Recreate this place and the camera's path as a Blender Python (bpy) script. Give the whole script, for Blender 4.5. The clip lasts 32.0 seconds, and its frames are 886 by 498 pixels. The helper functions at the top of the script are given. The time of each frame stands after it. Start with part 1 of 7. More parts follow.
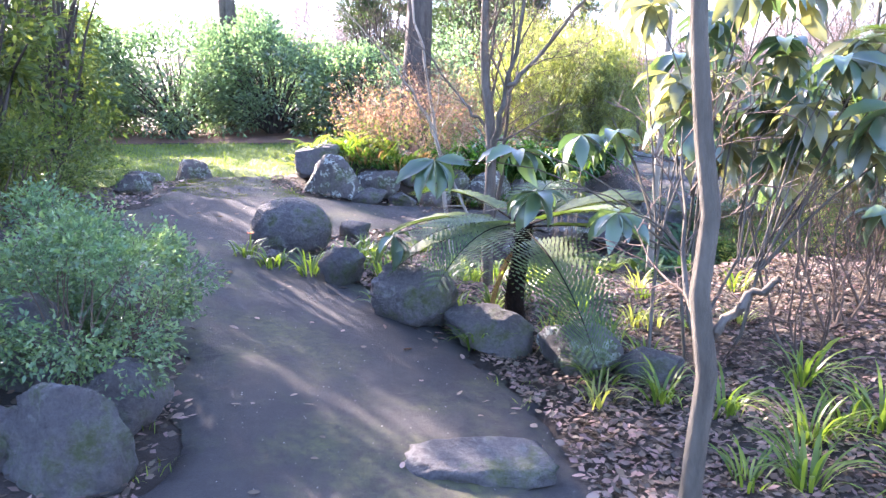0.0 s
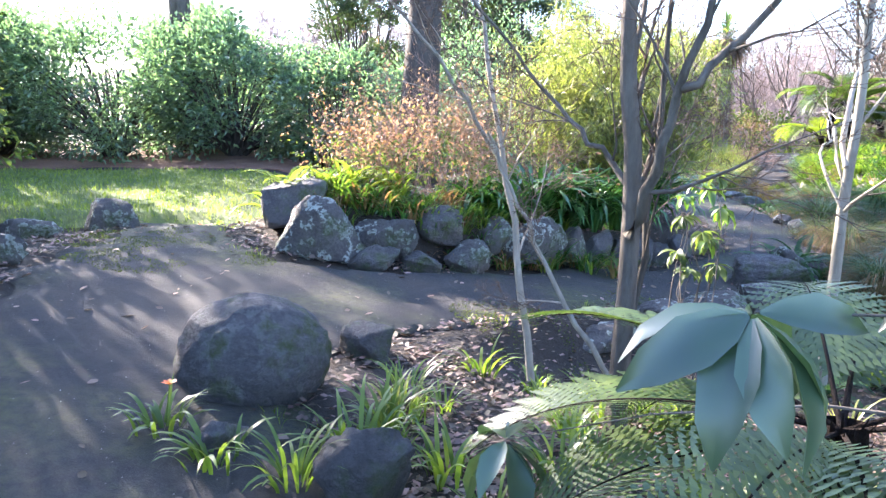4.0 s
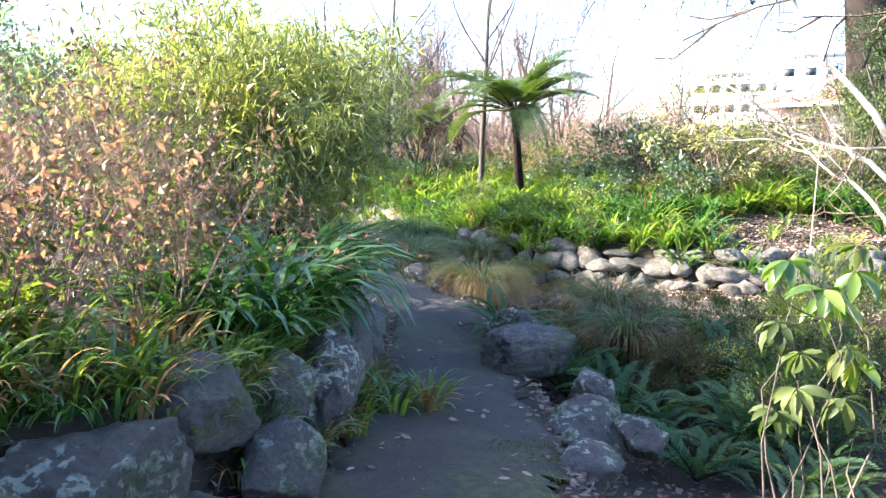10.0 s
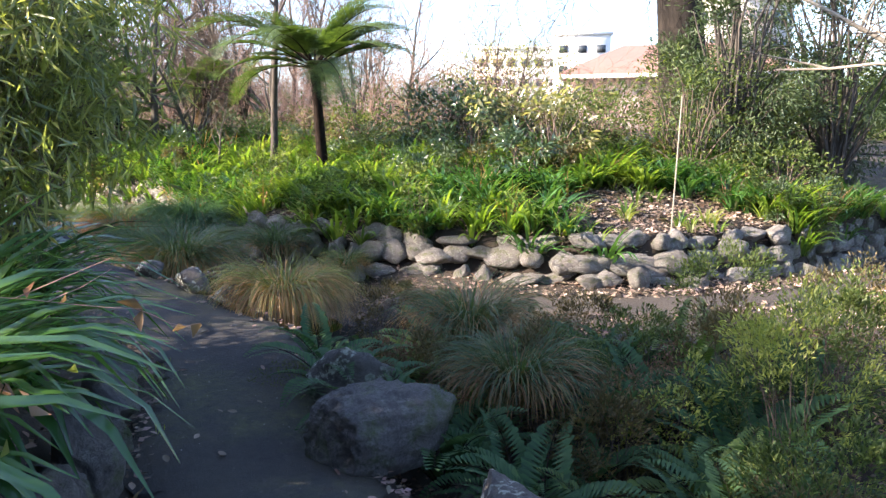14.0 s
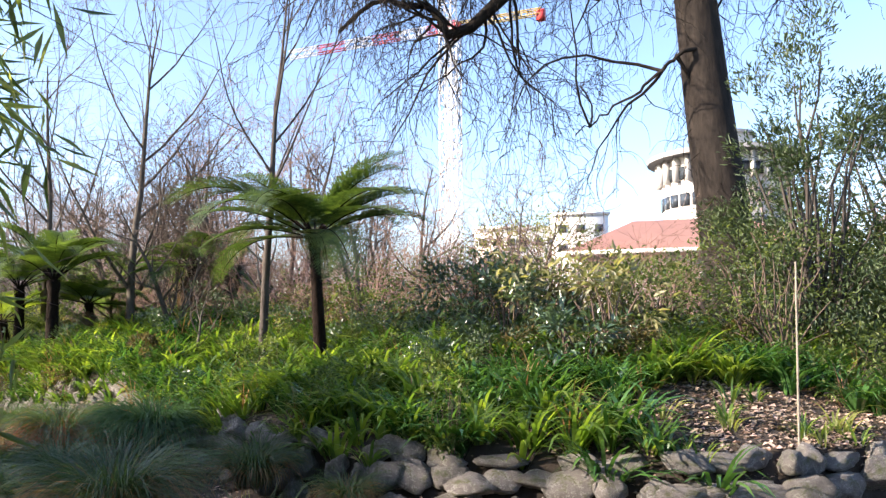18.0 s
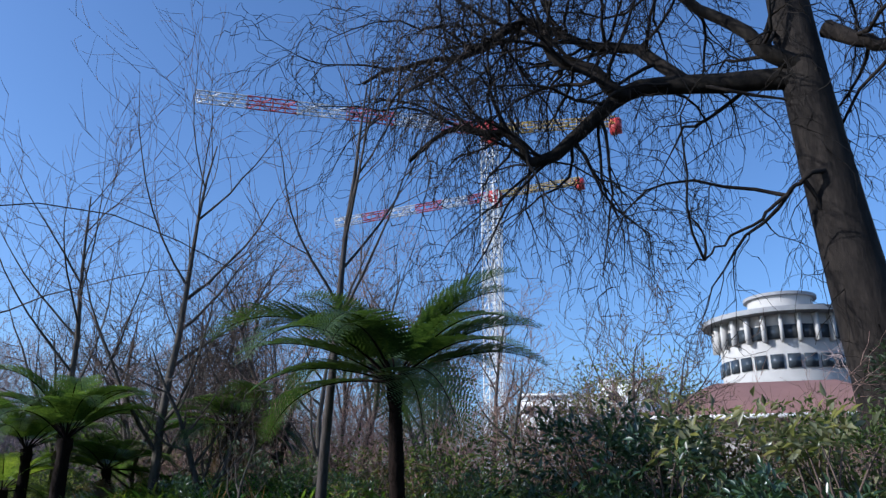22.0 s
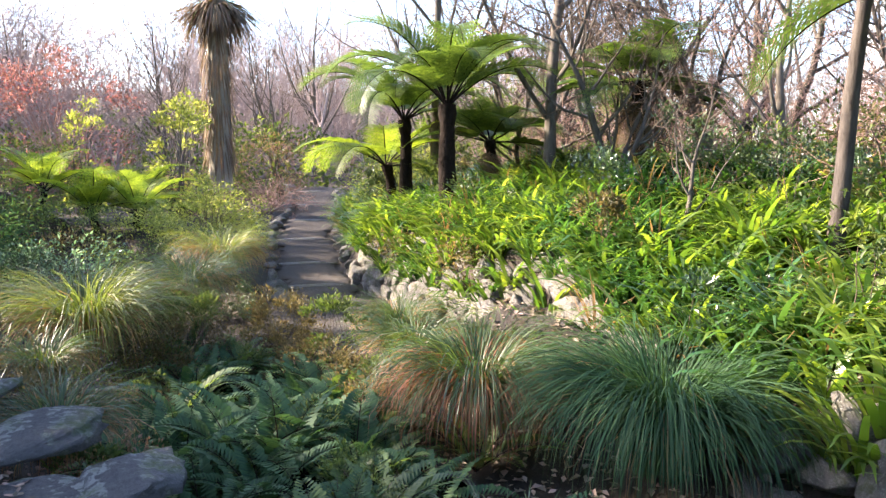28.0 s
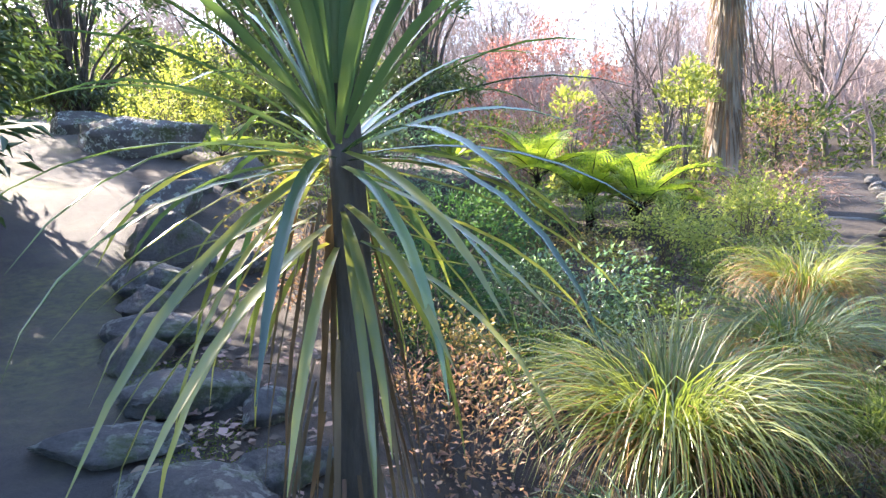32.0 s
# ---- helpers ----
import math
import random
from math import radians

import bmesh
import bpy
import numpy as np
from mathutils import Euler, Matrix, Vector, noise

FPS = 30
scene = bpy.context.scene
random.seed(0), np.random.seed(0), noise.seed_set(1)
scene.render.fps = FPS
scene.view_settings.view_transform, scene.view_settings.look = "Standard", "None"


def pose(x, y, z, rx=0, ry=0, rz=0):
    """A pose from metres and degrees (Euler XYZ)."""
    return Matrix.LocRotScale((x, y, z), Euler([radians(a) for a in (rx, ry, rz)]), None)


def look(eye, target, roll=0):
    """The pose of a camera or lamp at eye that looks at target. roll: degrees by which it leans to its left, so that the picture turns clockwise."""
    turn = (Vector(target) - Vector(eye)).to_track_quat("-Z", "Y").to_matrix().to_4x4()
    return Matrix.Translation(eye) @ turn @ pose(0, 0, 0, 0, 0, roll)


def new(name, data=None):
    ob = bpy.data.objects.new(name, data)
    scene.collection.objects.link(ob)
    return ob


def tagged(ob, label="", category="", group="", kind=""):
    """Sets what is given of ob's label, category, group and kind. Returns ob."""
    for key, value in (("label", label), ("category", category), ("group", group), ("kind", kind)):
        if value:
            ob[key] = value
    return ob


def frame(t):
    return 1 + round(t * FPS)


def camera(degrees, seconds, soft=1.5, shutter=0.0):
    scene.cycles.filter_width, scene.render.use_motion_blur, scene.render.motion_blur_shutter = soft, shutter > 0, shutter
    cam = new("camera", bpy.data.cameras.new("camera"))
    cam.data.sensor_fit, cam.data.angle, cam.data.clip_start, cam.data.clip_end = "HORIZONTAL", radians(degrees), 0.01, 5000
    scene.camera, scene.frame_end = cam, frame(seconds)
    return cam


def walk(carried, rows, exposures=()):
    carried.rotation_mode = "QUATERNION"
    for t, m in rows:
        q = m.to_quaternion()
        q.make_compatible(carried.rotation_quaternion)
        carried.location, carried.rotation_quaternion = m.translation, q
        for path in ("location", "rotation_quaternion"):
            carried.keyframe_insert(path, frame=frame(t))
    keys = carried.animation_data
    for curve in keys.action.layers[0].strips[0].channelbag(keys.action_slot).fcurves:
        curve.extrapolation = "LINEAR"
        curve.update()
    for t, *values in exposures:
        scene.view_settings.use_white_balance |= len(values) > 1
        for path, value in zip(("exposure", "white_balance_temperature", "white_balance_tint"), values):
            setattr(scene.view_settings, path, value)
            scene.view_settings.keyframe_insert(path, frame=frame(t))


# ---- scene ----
# ---- camera and walk ----
cam = camera(61.8, 32.0, soft=1.4)
# seconds, eye x y z, turn to the left, tilt up, lean
PATH = [
    (0, -0.000, -0.000, 1.467, 0.00, -10.42, -0.30),
    (0.5, -0.118, 0.480, 1.480, -0.84, -10.48, -0.23),
    (1, -0.301, 0.925, 1.493, -5.32, -10.29, -0.49),
    (1.5, -0.435, 1.362, 1.499, -7.76, -10.52, -0.12),
    (2, -0.508, 1.842, 1.517, -6.02, -10.32, -0.11),
    (2.5, -0.597, 2.317, 1.532, -8.07, -9.07, 0.17),
    (3, -0.570, 2.765, 1.514, -7.20, -7.76, 0.22),
    (3.5, -0.598, 3.156, 1.505, -3.24, -8.99, 0.15),
    (4, -0.720, 3.595, 1.505, -2.67, -9.03, 0.34),
    (4.5, -0.801, 4.004, 1.477, -1.10, -10.79, 0.36),
    (6.5, -1.363, 5.539, 1.471, -4.46, -11.87, 0.54),
    (7, -1.650, 6.071, 1.482, -11.09, -10.38, 0.55),
    (7.5, -1.798, 6.558, 1.469, -16.88, -11.67, 0.98),
    (8, -1.961, 6.911, 1.466, -22.92, -9.89, 2.14),
    (8.5, -2.118, 7.276, 1.493, -29.19, -9.63, 0.74),
    (9, -2.131, 7.656, 1.529, -32.71, -7.04, -0.15),
    (9.5, -2.087, 8.016, 1.548, -38.08, -7.19, -0.60),
    (10, -1.971, 8.445, 1.562, -47.73, -6.70, -0.23),
    (10.5, -1.718, 8.780, 1.538, -50.02, -3.97, -0.06),
    (11, -1.522, 9.074, 1.525, -54.84, -3.71, 0.23),
    (11.5, -1.298, 9.318, 1.512, -60.67, -4.02, 0.53),
    (12, -1.028, 9.530, 1.511, -61.09, -4.41, 0.33),
    (12.5, -0.765, 9.756, 1.489, -64.40, -5.00, 0.35),
    (13, -0.465, 9.967, 1.469, -65.43, -6.75, 0.30),
    (13.5, -0.162, 10.192, 1.467, -64.05, -8.56, 0.48),
    (15.5, 1.076, 10.898, 1.512, -64.83, -9.18, -1.11),
    (16, 1.362, 11.138, 1.507, -65.60, -7.80, -0.95),
    (16.5, 1.623, 11.343, 1.496, -66.74, -7.50, -1.16),
    (17, 1.877, 11.542, 1.492, -67.14, -6.24, -0.58),
    (17.5, 2.105, 11.723, 1.496, -62.86, -1.50, -0.36),
    (18, 2.316, 11.894, 1.510, -64.12, 4.89, -0.51),
    (18.5, 2.480, 12.122, 1.520, -63.68, 8.67, -0.62),
    (19, 2.654, 12.334, 1.541, -62.72, 13.72, -0.96),
    (19.5, 2.930, 12.634, 1.508, -63.40, 16.10, -0.29),
    (20, 3.245, 12.917, 1.507, -63.87, 17.09, -0.34),
    (20.5, 3.518, 13.177, 1.502, -61.65, 17.37, -0.03),
    (21, 3.756, 13.444, 1.503, -61.86, 16.79, 0.19),
    (21.5, 4.041, 13.742, 1.490, -61.82, 17.24, -0.08),
    (22, 4.310, 13.993, 1.492, -61.20, 17.80, 0.25),
    (22.5, 4.548, 14.265, 1.480, -61.08, 17.89, 0.45),
    (23, 4.898, 14.576, 1.449, -60.99, 12.77, 0.67),
    (23.5, 5.172, 14.848, 1.475, -60.63, 9.49, 0.52),
    (24, 5.435, 15.096, 1.481, -60.08, 5.16, 0.23),
    (24.5, 5.668, 15.327, 1.463, -56.51, 1.60, 0.38),
    (26.5, 6.138, 16.576, 1.500, -45.66, -6.34, 0.23),
    (27, 6.198, 16.851, 1.504, -43.23, -7.65, 0.30),
    (27.5, 6.273, 17.213, 1.501, -39.41, -8.21, 0.39),
    (28, 6.281, 17.569, 1.500, -36.98, -6.94, 0.29),
    (28.5, 6.290, 17.941, 1.495, -33.14, -6.85, 0.24),
    (29, 6.325, 18.417, 1.470, -26.63, -6.94, 0.37),
    (29.5, 6.318, 18.912, 1.474, -24.19, -7.26, 0.31),
    (30, 6.404, 19.448, 1.469, -20.53, -7.96, 0.19),
    (30.5, 6.420, 19.921, 1.489, -15.71, -8.62, 0.20),
    (31, 6.356, 20.416, 1.522, -13.85, -8.72, 0.03),
    (31.5, 6.321, 20.969, 1.536, -8.88, -8.98, -0.02),
    (32, 6.220, 21.446, 1.551, -4.08, -8.66, -0.55),
]
EXPOSE = [(0, 3.58, 6750, 30), (2, 3.38, 6700, 26), (4, 3.3, 6600, 19), (7, 3.25, 6700, 15), (8, 3.4, 6950, 16), (9, 3.42, 6950, 15), (10, 3.05, 6950, 16), (11, 2.57, 7100, 16), (12, 2.3, 7200, 17), (13.5, 2.35, 7250, 18), (16, 2.4, 7400, 18), (17.2, 2.15, 7400, 18), (17.6, 2.0, 7400, 17), (18.1, 1.65, 7200, 18), (18.6, 0.95, 6300, 14), (19.0, 0.52, 5800, 13), (20.5, 0.2, 5450, 11), (23.0, 0.2, 5500, 13), (24.0, 0.55, 6000, 14), (24.6, 0.85, 6600, 15), (26.4, 2.45, 7450, 19), (28, 2.65, 7450, 19), (30, 2.55, 7450, 19), (31, 2.85, 7250, 18), (32, 3.15, 7050, 17)]
walk(cam, [(t, pose(x, y, z, 90, 0, yaw) @ pose(0, 0, 0, tilt, 0, 0) @ pose(0, 0, 0, 0, 0, lean)) for t, x, y, z, yaw, tilt, lean in PATH], EXPOSE)

# ---- light: a low winter sun ahead and to the left of the first view ----
SUN_AZ, SUN_EL = 40.0, 27.0
world = bpy.data.worlds.new("world")
scene.world = world
world.use_nodes = True
wn = world.node_tree
sky = wn.nodes.new("ShaderNodeTexSky")
sky.sky_type, sky.sun_disc = "NISHITA", False
sky.sun_elevation, sky.sun_rotation = radians(SUN_EL), radians(-SUN_AZ)
sky.air_density, sky.dust_density, sky.ozone_density = 1.0, 1.3, 5.0
wn.links.new(sky.outputs[0], wn.nodes["Background"].inputs[0])
wn.nodes["Background"].inputs[1].default_value = 0.15
sun = new("sun", bpy.data.lights.new("sun", "SUN"))
sun.data.energy, sun.data.angle, sun.data.color = 5.0, radians(0.6), (1.0, 0.93, 0.82)
_s = Vector((-math.sin(radians(SUN_AZ)) * math.cos(radians(SUN_EL)), math.cos(radians(SUN_AZ)) * math.cos(radians(SUN_EL)), math.sin(radians(SUN_EL))))
sun.matrix_world = look(_s * 60, (0, 0, 0))
scene.view_settings.exposure = 0.0
# ---- materials ----
def _tree(name):
    m = bpy.data.materials.new(name)
    m.use_nodes = True
    nt = m.node_tree
    return m, nt, nt.nodes["Principled BSDF"]


def _ramp(nt, fac, stops):
    r = nt.nodes.new("ShaderNodeValToRGB")
    els = r.color_ramp.elements
    while len(els) < len(stops):
        els.new(0.5)
    for e, (p, c) in zip(els, stops):
        e.position, e.color = p, (*c, 1)
    nt.links.new(fac, r.inputs[0])
    return r.outputs[0]


def _noise(nt, scale, detail=5.0, rough=0.6, src="Object", stretch=None):
    tc = nt.nodes.new("ShaderNodeTexCoord")
    n = nt.nodes.new("ShaderNodeTexNoise")
    n.inputs["Scale"].default_value, n.inputs["Detail"].default_value, n.inputs["Roughness"].default_value = scale, detail, rough
    out = tc.outputs[src]
    if stretch:
        mp = nt.nodes.new("ShaderNodeMapping")
        mp.inputs["Scale"].default_value = stretch
        nt.links.new(out, mp.inputs[0])
        out = mp.outputs[0]
    nt.links.new(out, n.inputs["Vector"])
    return n.outputs["Fac"]


def _mix(nt, fac, a, b, kind="MIX"):
    m = nt.nodes.new("ShaderNodeMix")
    m.data_type, m.blend_type = "RGBA", kind
    for sock, v in ((m.inputs[0], fac), (m.inputs[6], a), (m.inputs[7], b)):
        if isinstance(v, (int, float)):
            sock.default_value = v
        elif isinstance(v, tuple):
            sock.default_value = (*v, 1)
        else:
            nt.links.new(v, sock)
    return m.outputs[2]


def _bump(nt, bsdf, height, strength, dist=0.02):
    b = nt.nodes.new("ShaderNodeBump")
    b.inputs["Strength"].default_value, b.inputs["Distance"].default_value = strength, dist
    nt.links.new(height, b.inputs["Height"])
    nt.links.new(b.outputs[0], bsdf.inputs["Normal"])


def _vary(nt, col, amount, island=False):
    """Each object or island a little lighter or darker and warmer."""
    if island:
        r = nt.nodes.new("ShaderNodeNewGeometry").outputs["Random Per Island"]
    else:
        r = nt.nodes.new("ShaderNodeObjectInfo").outputs["Random"]
    mr = nt.nodes.new("ShaderNodeMapRange")
    mr.inputs[3].default_value, mr.inputs[4].default_value = 1 - amount, 1 + amount
    nt.links.new(r, mr.inputs[0])
    hs = nt.nodes.new("ShaderNodeHueSaturation")
    nt.links.new(mr.outputs[0], hs.inputs["Value"])
    mh = nt.nodes.new("ShaderNodeMapRange")
    mh.inputs[3].default_value, mh.inputs[4].default_value = 0.5 + amount * 0.06, 0.5 - amount * 0.06
    nt.links.new(r, mh.inputs[0])
    nt.links.new(mh.outputs[0], hs.inputs["Hue"])
    nt.links.new(col, hs.inputs["Color"])
    return hs.outputs[0]


def soil_mat(name, stops, fine, coarse, rough=0.95, bump=0.6, dist=0.02, spots=None):
    m, nt, b = _tree(name)
    c = _ramp(nt, _noise(nt, coarse, 6), stops)
    f = _noise(nt, fine, 8, 0.7)
    c = _mix(nt, 0.55, c, _ramp(nt, f, [(0.3, (0.35, 0.35, 0.35)), (0.7, (1, 1, 1))]), "MULTIPLY")
    if spots:
        v = nt.nodes.new("ShaderNodeTexVoronoi")
        v.inputs["Scale"].default_value = spots[0]
        tc = nt.nodes.new("ShaderNodeTexCoord")
        nt.links.new(tc.outputs["Object"], v.inputs["Vector"])
        k = _ramp(nt, v.outputs["Distance"], [(spots[1], (1, 1, 1)), (spots[1] + 0.08, (0, 0, 0))])
        c = _mix(nt, k, c, spots[2])
    nt.links.new(c, b.inputs["Base Color"])
    b.inputs["Roughness"].default_value = rough
    _bump(nt, b, f, bump, dist)
    return m


def rock_mat(name, dark, light, lichen, moss, much=1.0):
    m, nt, b = _tree(name)
    c = _ramp(nt, _noise(nt, 2.2, 7, 0.65), [(0.3, dark), (0.72, light)])
    g = _noise(nt, 38, 8, 0.75)
    c = _mix(nt, 0.6, c, _ramp(nt, g, [(0.3, (0.28, 0.28, 0.28)), (0.72, (1.3, 1.27, 1.24))]), "MULTIPLY")
    # pale crusts of lichen, patchy at two sizes
    l1 = _ramp(nt, _noise(nt, 6.5, 4, 0.55, src="Object"), [(0.5, (0, 0, 0)), (0.55, (much, much, much))])
    l2 = _ramp(nt, _noise(nt, 23, 3, 0.5), [(0.46, (0, 0, 0)), (0.52, (1, 1, 1))])
    l = _mix(nt, 1.0, l1, l2, "MULTIPLY")
    c = _mix(nt, l, c, lichen)
    # moss on the upward and low-lying sides
    mo = _ramp(nt, _noise(nt, 3.1, 6, 0.7), [(0.5, (0, 0, 0)), (0.64, (0.9, 0.9, 0.9))])
    c = _mix(nt, mo, c, moss)
    c = _vary(nt, c, 0.18)
    nt.links.new(c, b.inputs["Base Color"])
    b.inputs["Roughness"].default_value = 0.88
    _bump(nt, b, _mix(nt, 0.5, g, _noise(nt, 9, 8, 0.75)), 1.0, 0.1)
    return m


def leaf_mat(name, a, b2, light=0.45, rough=0.45, vary=0.3, under=None, glow=None, spec=0.5):
    """Thin leaf: glossy front and light shining through it."""
    m, nt, b = _tree(name)
    n = _noise(nt, 2.0, 3)
    c = _ramp(nt, n, [(0.35, tuple(1.12 * v for v in a)), (0.68, tuple(1.12 * v for v in b2))])
    c = _vary(nt, c, vary, island=True)
    nt.links.new(c, b.inputs["Base Color"])
    b.inputs["Roughness"].default_value = rough
    b.inputs["Specular IOR Level"].default_value = spec
    tr = nt.nodes.new("ShaderNodeBsdfTranslucent")
    g = _mix(nt, 1.0, c, glow or (1.9, 1.9, 0.9), "MULTIPLY")
    nt.links.new(g, tr.inputs[0])
    ms = nt.nodes.new("ShaderNodeMixShader")
    ms.inputs[0].default_value = light
    nt.links.new(b.outputs[0], ms.inputs[1])
    nt.links.new(tr.outputs[0], ms.inputs[2])
    nt.links.new(ms.outputs[0], nt.nodes["Material Output"].inputs[0])
    return m


def bark_mat(name, a, b2, scale=9.0, stretch=(1, 1, 0.25), bump=0.9, rough=0.9, vary=0.15):
    m, nt, b = _tree(name)
    f = _noise(nt, scale, 8, 0.7, stretch=stretch)
    c = _ramp(nt, f, [(0.3, a), (0.7, b2)])
    c = _mix(nt, 0.4, c, _ramp(nt, _noise(nt, 1.7, 5), [(0.35, (0.6, 0.62, 0.58)), (0.7, (1.1, 1.08, 1.0))]), "MULTIPLY")
    c = _vary(nt, c, vary)
    nt.links.new(c, b.inputs["Base Color"])
    b.inputs["Roughness"].default_value = rough
    b.inputs["Specular IOR Level"].default_value = 0.15
    _bump(nt, b, f, bump, 0.03)
    return m


def paint_mat(name, a, rough=0.6, metal=0.0, scale=1.5, amt=0.15):
    m, nt, b = _tree(name)
    lo = tuple(v * (1 - amt) for v in a)
    c = _ramp(nt, _noise(nt, scale, 6), [(0.35, lo), (0.65, a)])
    nt.links.new(c, b.inputs["Base Color"])
    b.inputs["Roughness"].default_value, b.inputs["Metallic"].default_value = rough, metal
    return m


def path_mat():
    """Grey grit, with browner worn parts, dark damp parts and thin green moss."""
    m, nt, b = _tree("path_gravel")
    c = _ramp(nt, _noise(nt, 0.9, 8, 0.65), [(0.32, (0.022, 0.021, 0.023)), (0.52, (0.04, 0.037, 0.036)), (0.72, (0.078, 0.064, 0.05))])
    f = _noise(nt, 120, 6, 0.75)
    g = _noise(nt, 17, 7, 0.7)
    c = _mix(nt, 0.85, c, _ramp(nt, f, [(0.3, (0.35, 0.35, 0.36)), (0.55, (1, 1, 1)), (0.75, (1.9, 1.85, 1.8))]), "MULTIPLY")
    c = _mix(nt, 0.5, c, _ramp(nt, g, [(0.3, (0.55, 0.55, 0.56)), (0.7, (1.3, 1.27, 1.2))]), "MULTIPLY")
    ms = _mix(nt, 1.0, _ramp(nt, _noise(nt, 0.55, 5, 0.7), [(0.47, (0, 0, 0)), (0.62, (0.8, 0.8, 0.8))]), _ramp(nt, g, [(0.4, (0.2, 0.2, 0.2)), (0.6, (1, 1, 1))]), "MULTIPLY")
    c = _mix(nt, ms, c, (0.085, 0.095, 0.03))
    nt.links.new(c, b.inputs["Base Color"])
    b.inputs["Roughness"].default_value = 0.92
    _bump(nt, b, _mix(nt, 0.45, f, g), 0.9, 0.03)
    return m


M_PATH = path_mat()
M_SOIL = soil_mat("leafy_soil", [(0.3, (0.022, 0.016, 0.012)), (0.6, (0.05, 0.036, 0.026)), (0.8, (0.095, 0.068, 0.048))], 26, 1.6, 0.95, 0.9, 0.04)
M_LAWN = soil_mat("lawn_soil", [(0.3, (0.05, 0.08, 0.015)), (0.7, (0.12, 0.17, 0.03))], 40, 1.2, 0.95, 0.8, 0.03)
M_MULCH = soil_mat("bark_mulch", [(0.3, (0.12, 0.05, 0.03)), (0.7, (0.24, 0.12, 0.07))], 22, 1.8, 0.95, 0.9, 0.03)
M_ROCK = rock_mat("basalt_rock", (0.075, 0.07, 0.07), (0.19, 0.172, 0.16), (0.46, 0.49, 0.43), (0.05, 0.07, 0.015), 0.9)
M_ROCKP = rock_mat("pale_stone", (0.13, 0.12, 0.112), (0.34, 0.315, 0.295), (0.45, 0.45, 0.41), (0.1, 0.11, 0.045), 0.5)
M_ROCKD = rock_mat("dark_boulder", (0.085, 0.08, 0.085), (0.17, 0.155, 0.15), (0.3, 0.3, 0.28), (0.06, 0.08, 0.02), 0.22)
M_SLAB = rock_mat("dark_slab", (0.06, 0.062, 0.068), (0.14, 0.14, 0.145), (0.32, 0.34, 0.32), (0.05, 0.075, 0.018), 0.55)
M_BARK = bark_mat("grey_bark", (0.06, 0.05, 0.042), (0.165, 0.145, 0.125))
M_BARKD = bark_mat("dark_bark", (0.035, 0.03, 0.028), (0.11, 0.095, 0.085))
M_BARKP = bark_mat("pale_bark", (0.2, 0.17, 0.14), (0.4, 0.36, 0.3))
M_TWIG = bark_mat("winter_twigs", (0.08, 0.055, 0.045), (0.18, 0.135, 0.11), 14)
M_TWIGR = bark_mat("reddish_twigs", (0.24, 0.14, 0.115), (0.42, 0.29, 0.24), 14)
M_FTRUNK = bark_mat("fern_trunk", (0.006, 0.004, 0.0035), (0.026, 0.015, 0.011), 22, (1, 1, 0.5), 1.0)
M_FERN = leaf_mat("fern_frond", (0.045, 0.08, 0.02), (0.09, 0.14, 0.036), 0.42, 0.45)
M_FERNY = leaf_mat("yellowing_fern_frond", (0.085, 0.135, 0.024), (0.17, 0.22, 0.042), 0.48, 0.5, spec=0.3)
M_FERND = leaf_mat("dark_fern_frond", (0.022, 0.06, 0.03), (0.05, 0.1, 0.045), 0.3, 0.65, spec=0.15)
M_FROND_DEAD = leaf_mat("dead_frond", (0.07, 0.045, 0.03), (0.17, 0.115, 0.07), 0.15, 0.8)
M_STRAP = leaf_mat("strap_leaf", (0.055, 0.1, 0.018), (0.14, 0.2, 0.035), 0.45, 0.38, 0.35)
M_STRAPD = leaf_mat("dark_strap_leaf", (0.025, 0.08, 0.024), (0.065, 0.15, 0.04), 0.32, 0.2, 0.3, spec=0.8)
M_TUSS = leaf_mat("tussock_blade", (0.026, 0.055, 0.02), (0.065, 0.1, 0.035), 0.35, 0.4, 0.4)
M_TUSSB = leaf_mat("dry_tussock_blade", (0.14, 0.08, 0.035), (0.27, 0.175, 0.075), 0.4, 0.6, 0.4, glow=(1.6, 1.5, 1.1))
M_GRASS = leaf_mat("lawn_grass", (0.07, 0.11, 0.02), (0.15, 0.2, 0.04), 0.5, 0.5, 0.3)
M_RHODO = leaf_mat("rhododendron_leaf", (0.03, 0.062, 0.038), (0.065, 0.108, 0.052), 0.26, 0.32, 0.4, spec=0.9)
# olive, and paler than rhododendron_leaf to paint in sunlight and gloss
M_RHODOY = leaf_mat("lit_olive_leaf", (0.1, 0.11, 0.055), (0.21, 0.205, 0.1), 0.4, 0.35, 0.4, glow=(1.5, 1.5, 0.9), spec=0.8)
M_HEDGE = leaf_mat("hedge_leaf", (0.065, 0.115, 0.075), (0.14, 0.2, 0.11), 0.48, 0.32, 0.5, glow=(1.4, 1.65, 1.05), spec=1.0)
M_SMALL = leaf_mat("small_blue_green_leaf", (0.06, 0.12, 0.075), (0.12, 0.19, 0.09), 0.4, 0.4, 0.4)
M_BAMBOO = leaf_mat("willowy_leaf", (0.095, 0.125, 0.042), (0.2, 0.225, 0.08), 0.5, 0.35, 0.45, spec=0.8)
M_YELLOW = leaf_mat("yellow_green_leaf", (0.13, 0.16, 0.045), (0.25, 0.26, 0.09), 0.5, 0.45, 0.35)
M_BROWNL = leaf_mat("russet_leaf", (0.1, 0.062, 0.04), (0.26, 0.18, 0.115), 0.45, 0.6, 0.45, glow=(1.6, 1.4, 1.05))
